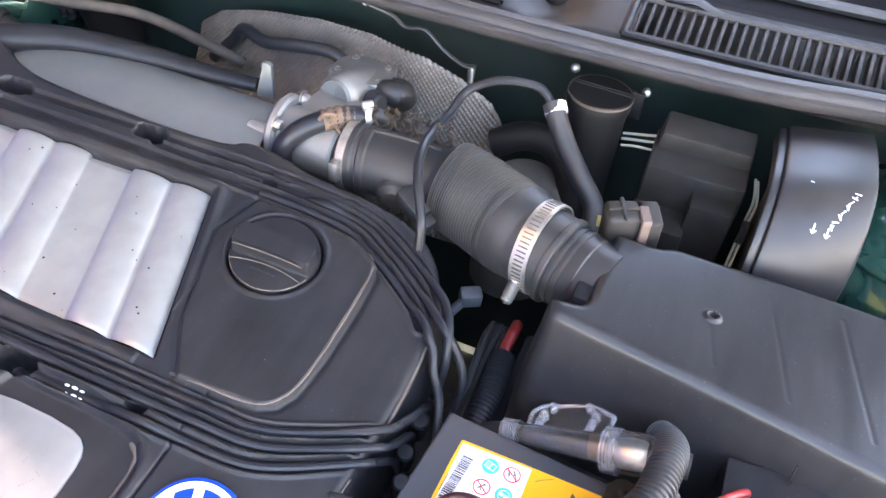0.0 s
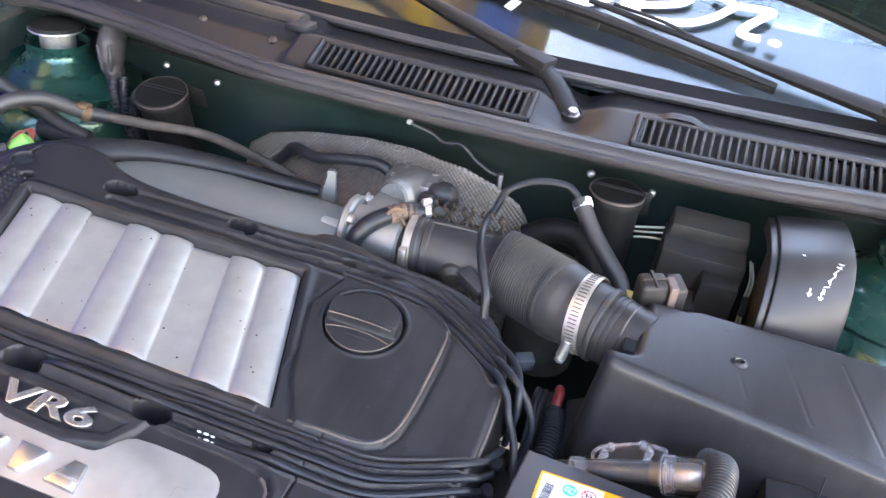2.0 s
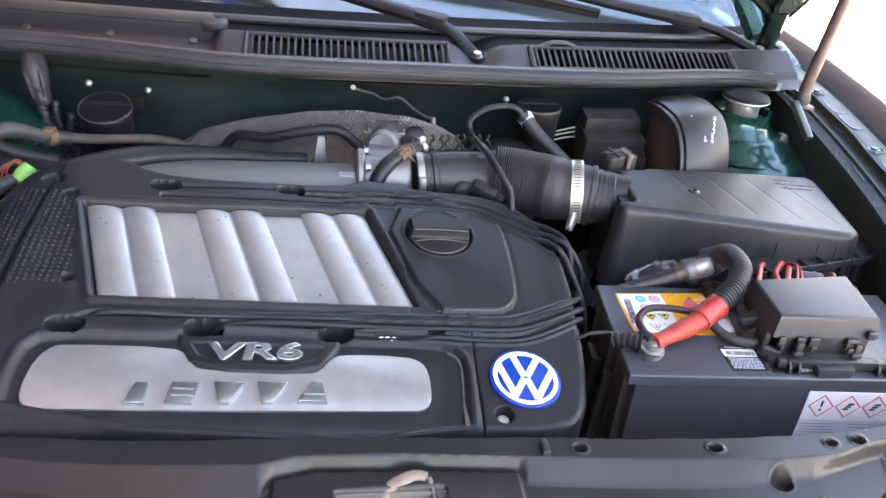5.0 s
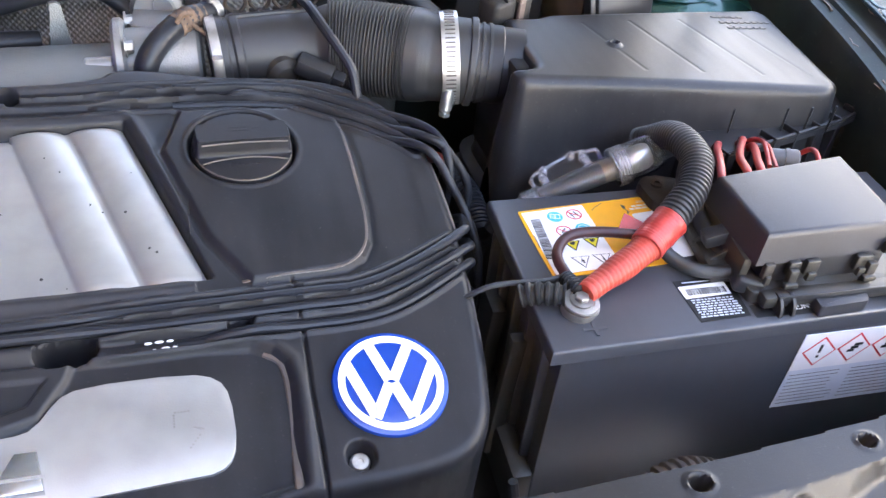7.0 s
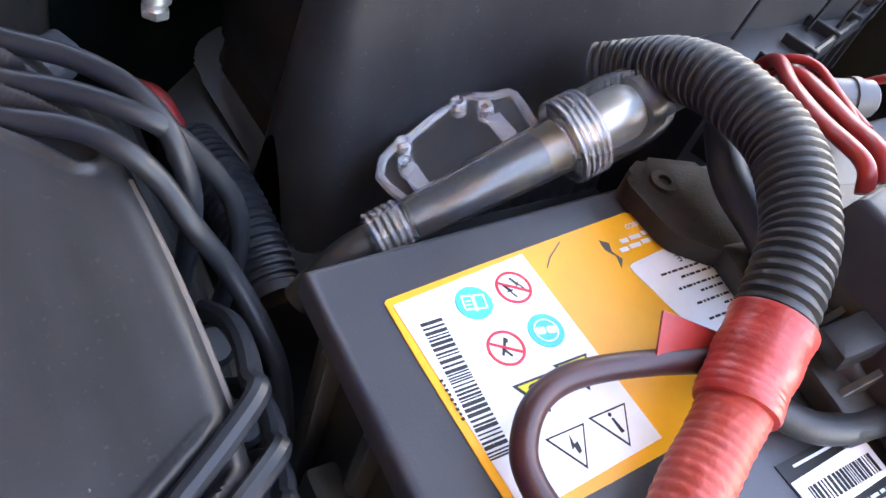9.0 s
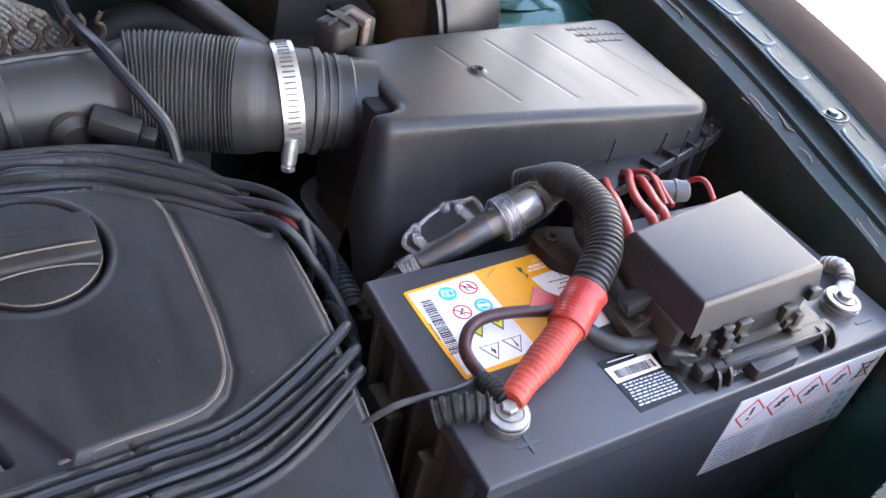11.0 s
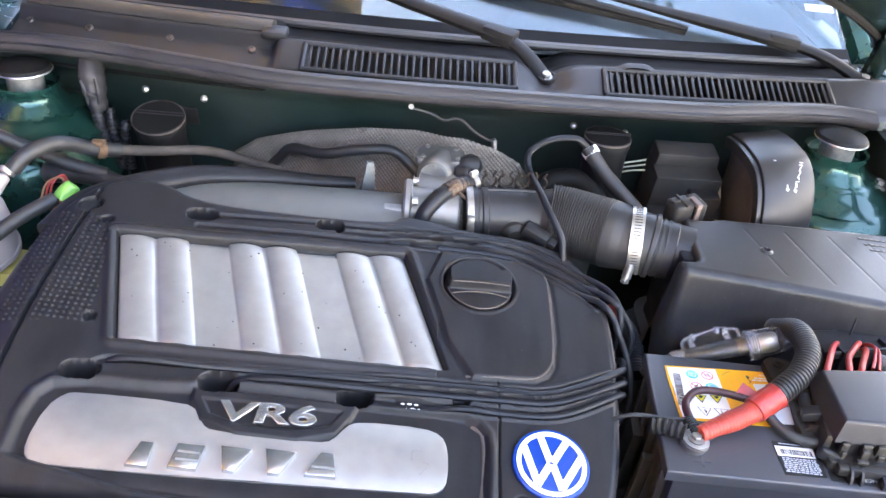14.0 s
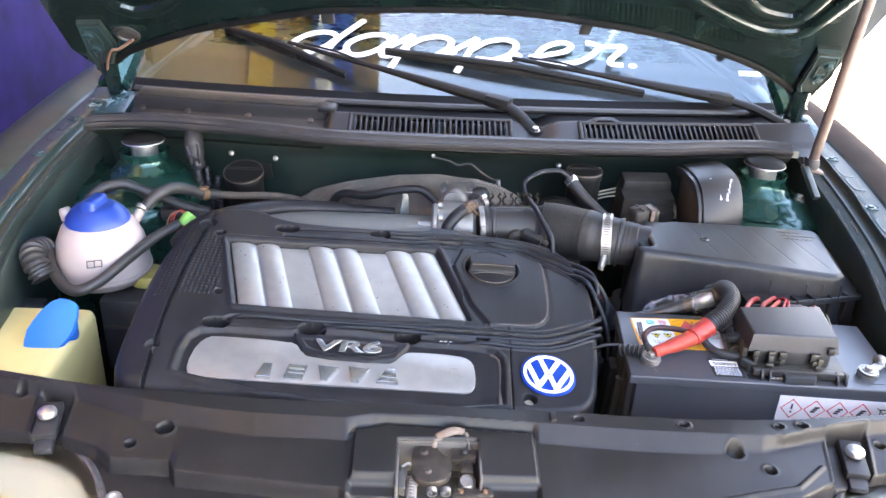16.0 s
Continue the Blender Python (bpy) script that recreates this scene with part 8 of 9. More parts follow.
def fuse_box():
    t = thing("fuse_box", BM @ place(0.16, 0.016, 0.0), "black fuse box with a grey plastic cover on the battery", "fuse box")
    # carrier plate
    bm = bmesh.new()
    prism(bm, roundpoly([(0.004, 0.006), (0.142, 0.006), (0.146, 0.060), (0.120, 0.120), (0.040, 0.135), (0.014, 0.120), (0.002, 0.050)], 0.006), 0.001, 0.012, 0.002)
    base = part("carrier", bm, M_TRAY, t, "dusty black carrier")
    bm = bmesh.new()
    box(bm, 0.010, 0.146, -0.004, 0.008, 0.002, 0.014, 0.003)
    part("front_rail", bm, M_TRAY, base, "dusty front rail")
    bm = bmesh.new()
    box(bm, 0.020, 0.128, -0.0055, -0.0035, 0.008, 0.0155, 0.0008)
    part("rail_lip", bm, M_BLACK, base)
    # paired round fins at both ends of the rail
    for x in (0.022, 0.033, 0.128, 0.140):
        bm = bmesh.new()
        prism(bm, [(0.011 * math.cos(math.pi * i / 10), 0.002 + 0.013 * math.sin(math.pi * i / 10)) for i in range(11)] + [(-0.011, 0.0), (0.011, 0.0)], -0.0014, 0.0014, 0.0004, 1, place(x, -0.001, 0.0, 90, 0, 90))
        part("end_fin", bm, M_BLACK, base)
    bm = bmesh.new()
    prism(bm, roundpoly([(0.052, -0.016), (0.096, -0.014), (0.100, 0.000), (0.054, 0.000)], 0.003), 0.001, 0.011, 0.002)
    cf = part("clip_frame", bm, M_FUSELID, base, "grey clip frame")
    bm = bmesh.new()
    box(bm, 0.060, 0.090, -0.007, -0.002, 0.0105, 0.0114)
    part("clip_slot", bm, M_INK, cf)
    # body, inset under the cover
    bm = bmesh.new()
    box(bm, 0.014, 0.122, 0.016, 0.104, 0.010, 0.040, 0.004)
    part("body", bm, M_BLACK, t)
    # cover with a flared skirt and broad soft edges
    bm = bmesh.new()
    prism(bm, [(0.006, 0.016), (0.127, 0.020), (0.133, 0.113), (0.006, 0.095)], 0.034, 0.0605, 0.0045, 4)
    for v in bm.verts:
        if v.co.z < 0.035:
            v.co.x += 0.07 * (v.co.x - 0.062)
            v.co.y += 0.10 * (v.co.y - 0.055)
    cov = part("cover", bm, M_FUSELID, t, "smooth dark grey cover")
    for x, w in ((0.118, 0.005),):
        bm = bmesh.new()
        box(bm, x - w, x + w, 0.0100, 0.0150, 0.036, 0.046, 0.001)
        part("cover_slot", bm, M_INK, cov)
    for x, w in ((0.014, 0.004), (0.036, 0.005), (0.052, 0.006), (0.098, 0.007)):
        bm = bmesh.new()
        box(bm, x - w, x + w, 0.0090, 0.0140, 0.022, 0.036, 0.0012)
        box(bm, x - w * 0.6, x + w * 0.6, 0.0060, 0.0110, 0.018, 0.026, 0.0010)
        part("cover_tab", bm, M_TRAY, cov, "chipped latch tab")
    bm = bmesh.new()
    tube(bm, [(0.136, 0.108, 0.050), (0.140, 0.098, 0.050), (0.138, 0.080, 0.048), (0.136, 0.060, 0.046)], 0.0022, 8, 4)
    part("cover_lip", bm, M_AIRBOX, cov)
    # latch hooks on the carrier
    for x in (0.034, 0.104):
        bm = bmesh.new()
        box(bm, x - 0.004, x + 0.004, 0.004, 0.010, 0.008, 0.032, 0.0015)
        box(bm, x - 0.007, x + 0.005, 0.001, 0.007, 0.016, 0.021, 0.0015)
        part("latch", bm, M_TRAY, t)
    # stepped wall where the leads enter, with fins
    bm = bmesh.new()
    box(bm, -0.020, 0.004, 0.030, 0.116, 0.001, 0.013, 0.003, 2, place(0, 0, 0, 0, 0, -6))
    box(bm, -0.004, 0.003, 0.020, 0.116, 0.010, 0.034, 0.0015, 2, place(0, 0, 0, 0, 0, -6))
    part("tray_wall", bm, M_TRAY, t, "dusty tray wall")
    for y, z in ((0.046, 0.024), (0.070, 0.028), (0.094, 0.030)):
        bm = bmesh.new()
        prism(bm, [(-0.018, 0.011), (-0.002, 0.011), (-0.002, z)], -0.0014, 0.0014, 0.0004, 1, place(0.004, y, 0, 90, 0, -6))
        part("stiffening_fin", bm, M_TRAY, t)
    bm = bmesh.new()
    box(bm, -0.012, 0.008, 0.052, 0.066, 0.022, 0.034, 0.002, 2, place(0, 0, 0, 0, -18, -6))
    part("side_catch", bm, M_BLACK, t)
    bm = bmesh.new()
    box(bm, -0.012, 0.012, 0.014, 0.036, 0.002, 0.018, 0.004, 3, place(0, 0, 0, 0, 8, -20))
    part("entry_block", bm, M_BLACK, t)
    bm = bmesh.new()
    prism(bm, roundpoly([(-0.024, 0.128), (-0.006, 0.112), (0.020, 0.116), (0.020, 0.156), (-0.010, 0.168), (-0.026, 0.160)], 0.006), 0.002, 0.012, 0.003, 2)
    lathe(bm, [(0.003, 0.013), (0.006, 0.013), (0.006, 0.016), (0.003, 0.016), (0.003, 0.013)], 16, place(-0.010, 0.152, -0.002))
    part("corner_block", bm, M_CLIP, t, "grimy corner block")
    bm = bmesh.new()
    tube(bm, [(0.004, 0.050, 0.010), (0.002, 0.084, 0.016), (0.004, 0.112, 0.022), (0.006, 0.136, 0.026), (0.020, 0.160, 0.030)], 0.0080, 12, 8)
    part("entry_lead", bm, M_RUBBER, t)
    for r, pts in (
        (0.0037, [(0.046, 0.106, 0.038), (0.050, 0.116, 0.045), (0.062, 0.146, 0.038), (0.080, 0.174, 0.030), (0.097, 0.197, 0.024), (0.101, 0.207, 0.008)]),
        (0.0037, [(0.060, 0.108, 0.038), (0.064, 0.118, 0.045), (0.077, 0.142, 0.038), (0.091, 0.166, 0.031), (0.102, 0.187, 0.023), (0.104, 0.200, 0.008)]),
        (0.0037, [(0.020, 0.104, 0.038), (0.024, 0.113, 0.044), (0.040, 0.145, 0.040), (0.057, 0.176, 0.030), (0.070, 0.194, 0.022), (0.073, 0.204, 0.006)]),
        (0.0021, [(0.098, 0.140, 0.030), (0.107, 0.160, 0.027), (0.115, 0.184, 0.026), (0.110, 0.198, 0.022), (0.106, 0.206, 0.008)]),
        (0.0021, [(0.090, 0.140, 0.032), (0.100, 0.160, 0.031), (0.110, 0.184, 0.029), (0.107, 0.197, 0.024), (0.103, 0.206, 0.010)]),
        (0.0024, [(0.140, 0.136, 0.030), (0.147, 0.154, 0.033), (0.150, 0.168, 0.028), (0.146, 0.180, 0.012)])):
        bm = bmesh.new()
        tube(bm, pts, r, 16, 10)
        part("red_wire", bm, M_WIRE, t, "glossy red wire")
    bm = bmesh.new()
    rod(bm, (0.114, 0.176, 0.016), (0.140, 0.164, 0.020), 0.0095, 0.0095, 18, 0.002)
    ringband(bm, (0.130, 0.1687, 0.0185), (0.026, -0.012, 0.004), 0.0094, 0.004, 0.0012, 20)
    part("grey_connector", bm, M_GREYCON, t, "grey round connector")
fuse_box()

# ---- back of the bay ----
def heat_shield():
    t = thing("heat_shield", place(-0.06, 0.56, 0.80), "embossed aluminium heat shield on the firewall", "heat shield")
    X, K = np.meshgrid(np.linspace(-0.25, 0.24, 620), np.linspace(0, 1, 260), indexing="ij")
    top = np.interp(X, [-0.25, -0.21, -0.12, -0.03, 0.05, 0.13, 0.18, 0.22, 0.24], [-0.010, 0.020, 0.050, 0.074, 0.086, 0.084, 0.072, 0.050, 0.02])
    Z = -0.12 + (top + 0.12) * K
    Y = np.interp(X, [-0.25, -0.15, -0.06, 0.02, 0.10, 0.18, 0.24], [0.085, 0.072, 0.048, 0.028, 0.010, 0.004, 0.008]) - 0.07 * (1 - K) ** 1.4
    b = np.abs(np.sin((X + Z) * np.pi / 0.0068)) * np.abs(np.sin((X - Z) * np.pi / 0.0068))
    Y = Y - 0.0020 * b ** 0.8
    edge = ease((1 - K) / 0.03)
    Y = Y + 0.004 * (1 - edge)
    sheet("embossed_sheet", X, Y, Z, np.ones_like(X, bool), M_SHIELD, t, "dusty embossed sheet", 80)
    bm = bmesh.new()
    pts = [(-0.205, 0.045, -0.035), (-0.172, 0.050, 0.000), (-0.146, 0.040, 0.028), (-0.095, 0.010, 0.038), (-0.040, -0.004, 0.056), (0.015, -0.006, 0.062), (0.050, -0.015, 0.040), (0.075, -0.04, 0.02)]
    tube(bm, pts, 0.0085, 12, 8)
    part("coolant_pipe", bm, M_RUBBER, t, "black hose in front of the shield")
heat_shield()

def sensor_pot(x, y, z, r, lab, tilt=0):
    t = thing("round_housing", place(x, y, z - 0.11, tilt, 0, 0), lab, "housing", "round housings on the firewall")
    bm = bmesh.new()
    lathe(bm, [(0, -0.02), (r * 0.90, -0.02), (r * 0.93, 0.09), (r, 0.098), (r, 0.108), (r * 0.94, 0.112), (0, 0.112)], 40)
    part("pot", bm, M_WIPER, t)
    bm = bmesh.new()
    ringband(bm, (0, 0, 0.110), (0, 0, 1), r * 0.985, 0.003, 0.0012, 40)
    part("lid_rim", bm, M_WORN, t)
    for k in (0.15, 0.30):
        bm = bmesh.new()
        w = math.sqrt(1 - k * k) * r * 0.92
        box(bm, -w, w, k * r - 0.0008, k * r + 0.0008, 0.1115, 0.1128)
        part("lid_rib", bm, M_BLACK, t)
    bm = bmesh.new()
    box(bm, -r * 0.6, r * 1.25, r * 0.9, r * 0.9 + 0.004, 0.070, 0.104, 0.002)
    part("bracket", bm, M_WIPER, t)
    return t
sensor_pot(0.286, 0.548, 0.918, 0.036, "black round housing with ribbed lid near the filter box")
sensor_pot(-0.396, 0.568, 0.897, 0.039, "dull black round housing with ribbed lid beside the strut tower", 16)

def fw_bolts():
    for x, y, z in ((0.243, 0.597, 0.906), (0.329, 0.602, 0.898), (-0.345, 0.600, 0.897), (-0.435, 0.600, 0.905)):
        bm = bmesh.new()
        lathe(bm, [(0, 0), (0.0056, 0), (0.0056, 0.002), (0.0042, 0.004), (0.002, 0.005), (0, 0.005)], 20, place(x, y + 0.01, z, 65, 0, 0))
        part("firewall_bolt", bm, M_STEEL, car)
fw_bolts()

def earth_wire():
    t = thing("earth_wire", place(-0.017, 0.590, 0.920), "thin kinked wire along the firewall", "wire")
    bm = bmesh.new()
    tube(bm, [(0, 0, 0), (0.03, 0.004, -0.008), (0.05, 0.0, -0.016), (0.075, 0.0, -0.012), (0.10, 0.002, -0.032), (0.125, 0.008, -0.048), (0.138, 0.02, -0.052)], 0.0028, 8, 6)
    part("wire", bm, M_RUBBER, t)
    bm = bmesh.new()
    rod(bm, (-0.002, 0, 0.002), (-0.002, -0.008, 0.006), 0.004, 0.004, 12)
    part("wire_end", bm, M_DULL, t)
    bm = bmesh.new()
    rod(bm, (0.136, 0.012, -0.050), (0.138, 0.006, -0.068), 0.005, 0.004, 12)
    part("wire_end", bm, M_DULL, t)
earth_wire()

def vacuum_hose():
    t = thing("vacuum_hose", place(0.247, 0.494, 0.915), "thin black vacuum line joined to a thicker hose", "hose")
    o = Vector((0.247, 0.494, 0.915))
    bm = bmesh.new()
    tube(bm, [Vector(p) - o for p in ((0.247, 0.490, 0.920), (0.238, 0.493, 0.930), (0.223, 0.494, 0.936), (0.188, 0.485, 0.935), (0.158, 0.470, 0.921), (0.154, 0.435, 0.912), (0.155, 0.385, 0.920), (0.160, 0.345, 0.923), (0.170, 0.316, 0.913), (0.180, 0.300, 0.900), (0.188, 0.288, 0.886), (0.192, 0.278, 0.86))], 0.0048, 10, 8)
    part("thin_line", bm, M_LEAD, t)
    bm = bmesh.new()
    tube(bm, [Vector(p) - o for p in ((0.246, 0.494, 0.922), (0.272, 0.471, 0.895), (0.300, 0.449, 0.873), (0.322, 0.434, 0.855), (0.328, 0.415, 0.835))], 0.0112, 14, 8)
    part("thick_hose", bm, M_RUBBER, t)
    bm = bmesh.new()
    box(bm, -0.007, 0.007, -0.006, 0.006, -0.0006, 0.0006, 0, 1, Matrix.Translation(Vector((0.338, 0.405, 0.862)) - o) @ pose(0, 0, 0, 30, 20, 25))
    part("tape_scrap", bm, M_AMBERCAP, t, "scrap of yellow tape")
    bm = bmesh.new()
    ringband(bm, Vector((0.251, 0.492, 0.917)) - o, (0.016, -0.02, -0.017), 0.0112, 0.011, 0.0012, 24)
    part("crimp_band", bm, M_GREYLAB, t, "white crimp band")
vacuum_hose()

def snorkel():
    t = thing("air_duct", place(0.522, 0.475, 0.947), "broad curved black air duct with white hand marks", "duct")
    r = 0.085
    prof = [(0.105, -0.013), (0.075, -0.006), (0.045, -0.0015), (0.02, -0.0002)]
    prof += [(-r * math.sin(i * math.pi / 28), -r + r * math.cos(i * math.pi / 28)) for i in range(15)]
    prof += [(-r - 0.001, -0.12), (-r + 0.002, -0.20)]
    def band(x0, x1, drop, depth, bev, nm, material):
        # closed section: outer curve, then back along the inner one
        bm = bmesh.new()
        n = len(prof)
        nrm = []
        for i in range(n):
            d = Vector(prof[min(i + 1, n - 1)]) - Vector(prof[max(i - 1, 0)])
            d.normalize()
            nrm.append(Vector((-d.y, d.x)))
        if nrm[0].y < 0:
            nrm = [-v for v in nrm]
        out = lambda k: [Vector(p) - v * k for p, v in zip(prof, nrm)]
        rows = [(x0, out(depth)), (x0, out(drop + bev)), (x0 + bev * 0.3, out(drop + bev * 0.3)), (x0 + bev, out(drop)), (x1 - bev, out(drop)), (x1 - bev * 0.3, out(drop + bev * 0.3)), (x1, out(drop + bev)), (x1, out(depth))]
        g = [[bm.verts.new((x, p.x + 0.36 * x, p.y)) for p in row] for x, row in rows]
        for k in range(len(g)):
            a, b = g[k], g[(k + 1) % len(g)]
            for i in range(n - 1):
                bm.faces.new((a[i], a[i + 1], b[i + 1], b[i]))
        for i in (0, n - 1):
            bm.faces.new([row[i] for row in g])
        return part(nm, bm, material, t)
    band(-0.040, 0.046, 0.0, 0.02, 0.004, "duct_shell", M_BLACK)
    band(-0.049, -0.0405, 0.004, 0.02, 0.002, "duct_rim", M_BLACK)
    bm = bmesh.new()
    box(bm, -0.036, 0.036, -r + 0.036, 0.085, -0.20, -0.026, 0.006)
    part("duct_core", bm, M_DARK, t)
    rnd = random.Random(9)
    def on(x, a):
        return Matrix.Translation((x, 0.36 * x - (r + 0.0004) * math.sin(a), -r + (r + 0.0004) * math.cos(a))) @ Matrix.Rotation(a, 4, "X")
    # hand-painted marks, unreadable
    bm = bmesh.new()
    for i in range(8):
        m = on(0.028 - 0.0022 * i, 0.30 + i * 0.062)
        box(bm, -0.0030, 0.0030, -0.0006, 0.0007, 0, 0.0004, 0, 1, m @ pose(0, 0, 0, 0, 0, rnd.uniform(-70, 70)))
        if i % 2:
            box(bm, -0.002, 0.002, -0.0006, 0.0006, 0, 0.0004, 0, 1, m @ pose(0.001, 0.001, 0, 0, 0, rnd.uniform(60, 110)))
    # two arrows
    for x, a in ((-0.002, 0.76), (0.011, 0.80)):
        box(bm, -0.0007, 0.0007, -0.005, 0.005, 0, 0.0004, 0, 1, on(x, a))
        for q in (-1, 1):
            box(bm, -0.0006, 0.0006, 0.0, 0.0042, 0, 0.0004, 0, 1, on(x, a + 0.055) @ pose(0, 0, 0, 0, 0, 35 * q))
    box(bm, -0.0018, 0.0018, -0.0006, 0.0006, 0, 0.0004, 0, 1, on(-0.014, 0.18))
    ob = part("paint_marks", bm, M_PAINTDAB, t, "white paint pen marks")
    ob["kind"] = "stuff"
snorkel()

def relay_box():
    t = thing("control_box", place(0.412, 0.52, 0.80), "stepped black control box behind the filter box", "control box")
    bm = bmesh.new()
    box(bm, -0.056, 0.052, -0.012, 0.056, -0.06, 0.088, 0.004, 2, place(0, 0, 0, 10, 0, 2), 0.96)
    part("body", bm, M_POT, t)
    bm = bmesh.new()
    box(bm, -0.052, 0.050, 0.020, 0.062, 0.070, 0.108, 0.004, 2, place(0, 0, 0, 10, 0, 2), 0.94)
    part("lid", bm, M_POT, t)
    bm = bmesh.new()
    box(bm, 0.000, 0.046, -0.038, -0.008, -0.06, 0.070, 0.003, 2, place(0, 0, 0, 8, 0, 2))
    part("step", bm, M_POT, t)
    bm = bmesh.new()
    box(bm, -0.056, 0.004, -0.050, -0.010, -0.06, 0.034, 0.003, 2, place(0, 0, 0, 8, 0, 2))
    part("foot", bm, M_POT, t)
    for pts in ([(-0.052, 0.038, 0.081), (-0.070, 0.042, 0.074), (-0.092, 0.050, 0.064)], [(-0.054, 0.034, 0.074), (-0.072, 0.038, 0.068), (-0.092, 0.046, 0.059)], [(-0.054, 0.030, 0.066), (-0.072, 0.034, 0.062), (-0.090, 0.042, 0.053)], [(0.060, 0.036, 0.066), (0.066, 0.022, 0.046), (0.064, 0.006, 0.026)], [(0.063, 0.036, 0.064), (0.070, 0.022, 0.044), (0.068, 0.006, 0.024)], [(0.063, -0.010, 0.012), (0.060, -0.034, -0.012), (0.056, -0.050, -0.030)], [(0.067, -0.010, 0.012), (0.064, -0.034, -0.012), (0.060, -0.050, -0.030)]):
        bm = bmesh.new()
        tube(bm, pts, 0.0016, 8, 6)
        part("white_wire", bm, M_CREAM, t, "pale cream wire")
    bm = bmesh.new()
    tube(bm, [(0.066, 0.008, 0.028), (0.067, 0.0, 0.020), (0.065, -0.012, 0.010)], 0.0046, 10, 6)
    part("wire_sleeve", bm, M_RUBBER, t)
relay_box()

def pump():
    """Dark machinery between the firewall and the filter box."""
    t = thing("secondary_pump", place(0.235, 0.50, 0.74), "grimy black pump with hoses beside the intake", "pump")
    bm = bmesh.new()
    lathe(bm, [(0, -0.08), (0.05, -0.08), (0.055, 0.03), (0.05, 0.06), (0.035, 0.075), (0, 0.078)], 32)
    part("body", bm, M_DARK, t)
    bm = bmesh.new()
    tube(bm, [(-0.052, 0.022, 0.090), (-0.020, 0.028, 0.108), (0.015, 0.028, 0.108), (0.045, 0.012, 0.085), (0.058, 0.0, 0.03)], 0.017, 18, 8)
    part("elbow_hose", bm, M_WIPER, t)
pump()

def engine_block():
    t = thing("engine", place(-0.1, 0.15, 0.5), "grimy dark engine block under the cover", "engine")
    bm = bmesh.new()
    box(bm, -0.33, 0.31, -0.20, 0.22, -0.12, 0.215, 0.02)
    part("block", bm, M_DARK, t)
    bm = bmesh.new()
    box(bm, -0.28, 0.15, 0.22, 0.36, -0.10, 0.26, 0.03)
    part("exhaust_side", bm, M_DARK, t)
    bm = bmesh.new()
    lathe(bm, [(0, 0), (0.07, 0), (0.075, 0.02), (0.07, 0.05), (0, 0.05)], 32, place(-0.38, -0.08, 0.10, 0, 90, 0))
    part("pulley", bm, M_DARK, t)
    bm = bmesh.new()
    box(bm, 0.30, 0.42, 0.02, 0.20, -0.12, 0.10, 0.03)
    part("gearbox", bm, M_DARK, t)
engine_block()

def side_leads():
    """Cable bundle between the cover and the battery."""
    t = thing("wiring_loom", place(0.268, 0.10, 0.70), "black corrugated wiring loom beside the battery", "wiring loom")
    # open-ended conduit with a red lead coming out of its far end
    bm = bmesh.new()
    p, f = ribbed([(0.026, 0.088, 0.060), (0.027, 0.110, 0.066), (0.027, 0.140, 0.070), (0.024, 0.172, 0.067)], 0.0112, 0.0132, 0.0042)
    tube(bm, p, f, 18, 1, smooth=False)
    c = part("conduit", bm, M_LEAD, t)
    bm = bmesh.new()
    d = Vector((0.001, 0.022, 0.006)).normalized()
    ringband(bm, Vector((0.0258, 0.0865, 0.0596)), d, 0.0098, 0.006, 0.0028, 24)
    part("conduit_mouth", bm, M_LEAD, c)
    bm = bmesh.new()
    tube(bm, [(0.024, 0.160, 0.064), (0.022, 0.190, 0.064), (0.022, 0.212, 0.062), (0.020, 0.240, 0.046)], 0.0062, 14, 8)
    part("red_sleeve", bm, M_WIRE, t, "red insulating sleeve")
    bm = bmesh.new()
    box(bm, -0.012, 0.010, -0.008, 0.008, -0.010, 0.008, 0.003, 2, place(-0.025, 0.203, 0.103, 10, 0, 30))
    rod(bm, (-0.030, 0.198, 0.10), (-0.040, 0.190, 0.085), 0.005, 0.005, 12)
    part("blue_connector", bm, M_BLUEGREY, t, "dusty blue-grey connector")
    bm = bmesh.new()
    tube(bm, [(-0.028, -0.16, 0.02), (-0.020, -0.18, -0.05), (-0.006, -0.19, -0.12)], 0.004, 8, 6)
    part("loose_wire", bm, M_RUBBER, t)
    for k in range(3):
        bm = bmesh.new()
        tube(bm, [(-0.004 + 0.008 * k, 0.235, 0.04), (-0.002 + 0.006 * k, 0.190, 0.058 - 0.01 * k), (0.002 + 0.003 * k, 0.130, 0.040), (0.004, 0.060, 0.010)], 0.0045, 8, 8)
        part("loom_cable", bm, M_RUBBER, t)
    bm = bmesh.new()
    p, f = ribbed([(0.075, -0.185, -0.005), (0.095, -0.180, 0.004), (0.120, -0.178, 0.004), (0.150, -0.182, -0.006)], 0.012, 0.015, 0.007)
    tube(bm, p, f, 14, 1, smooth=False)
    part("lower_conduit", bm, M_OLDHOSE, t, "dusty ribbed conduit")
side_leads()

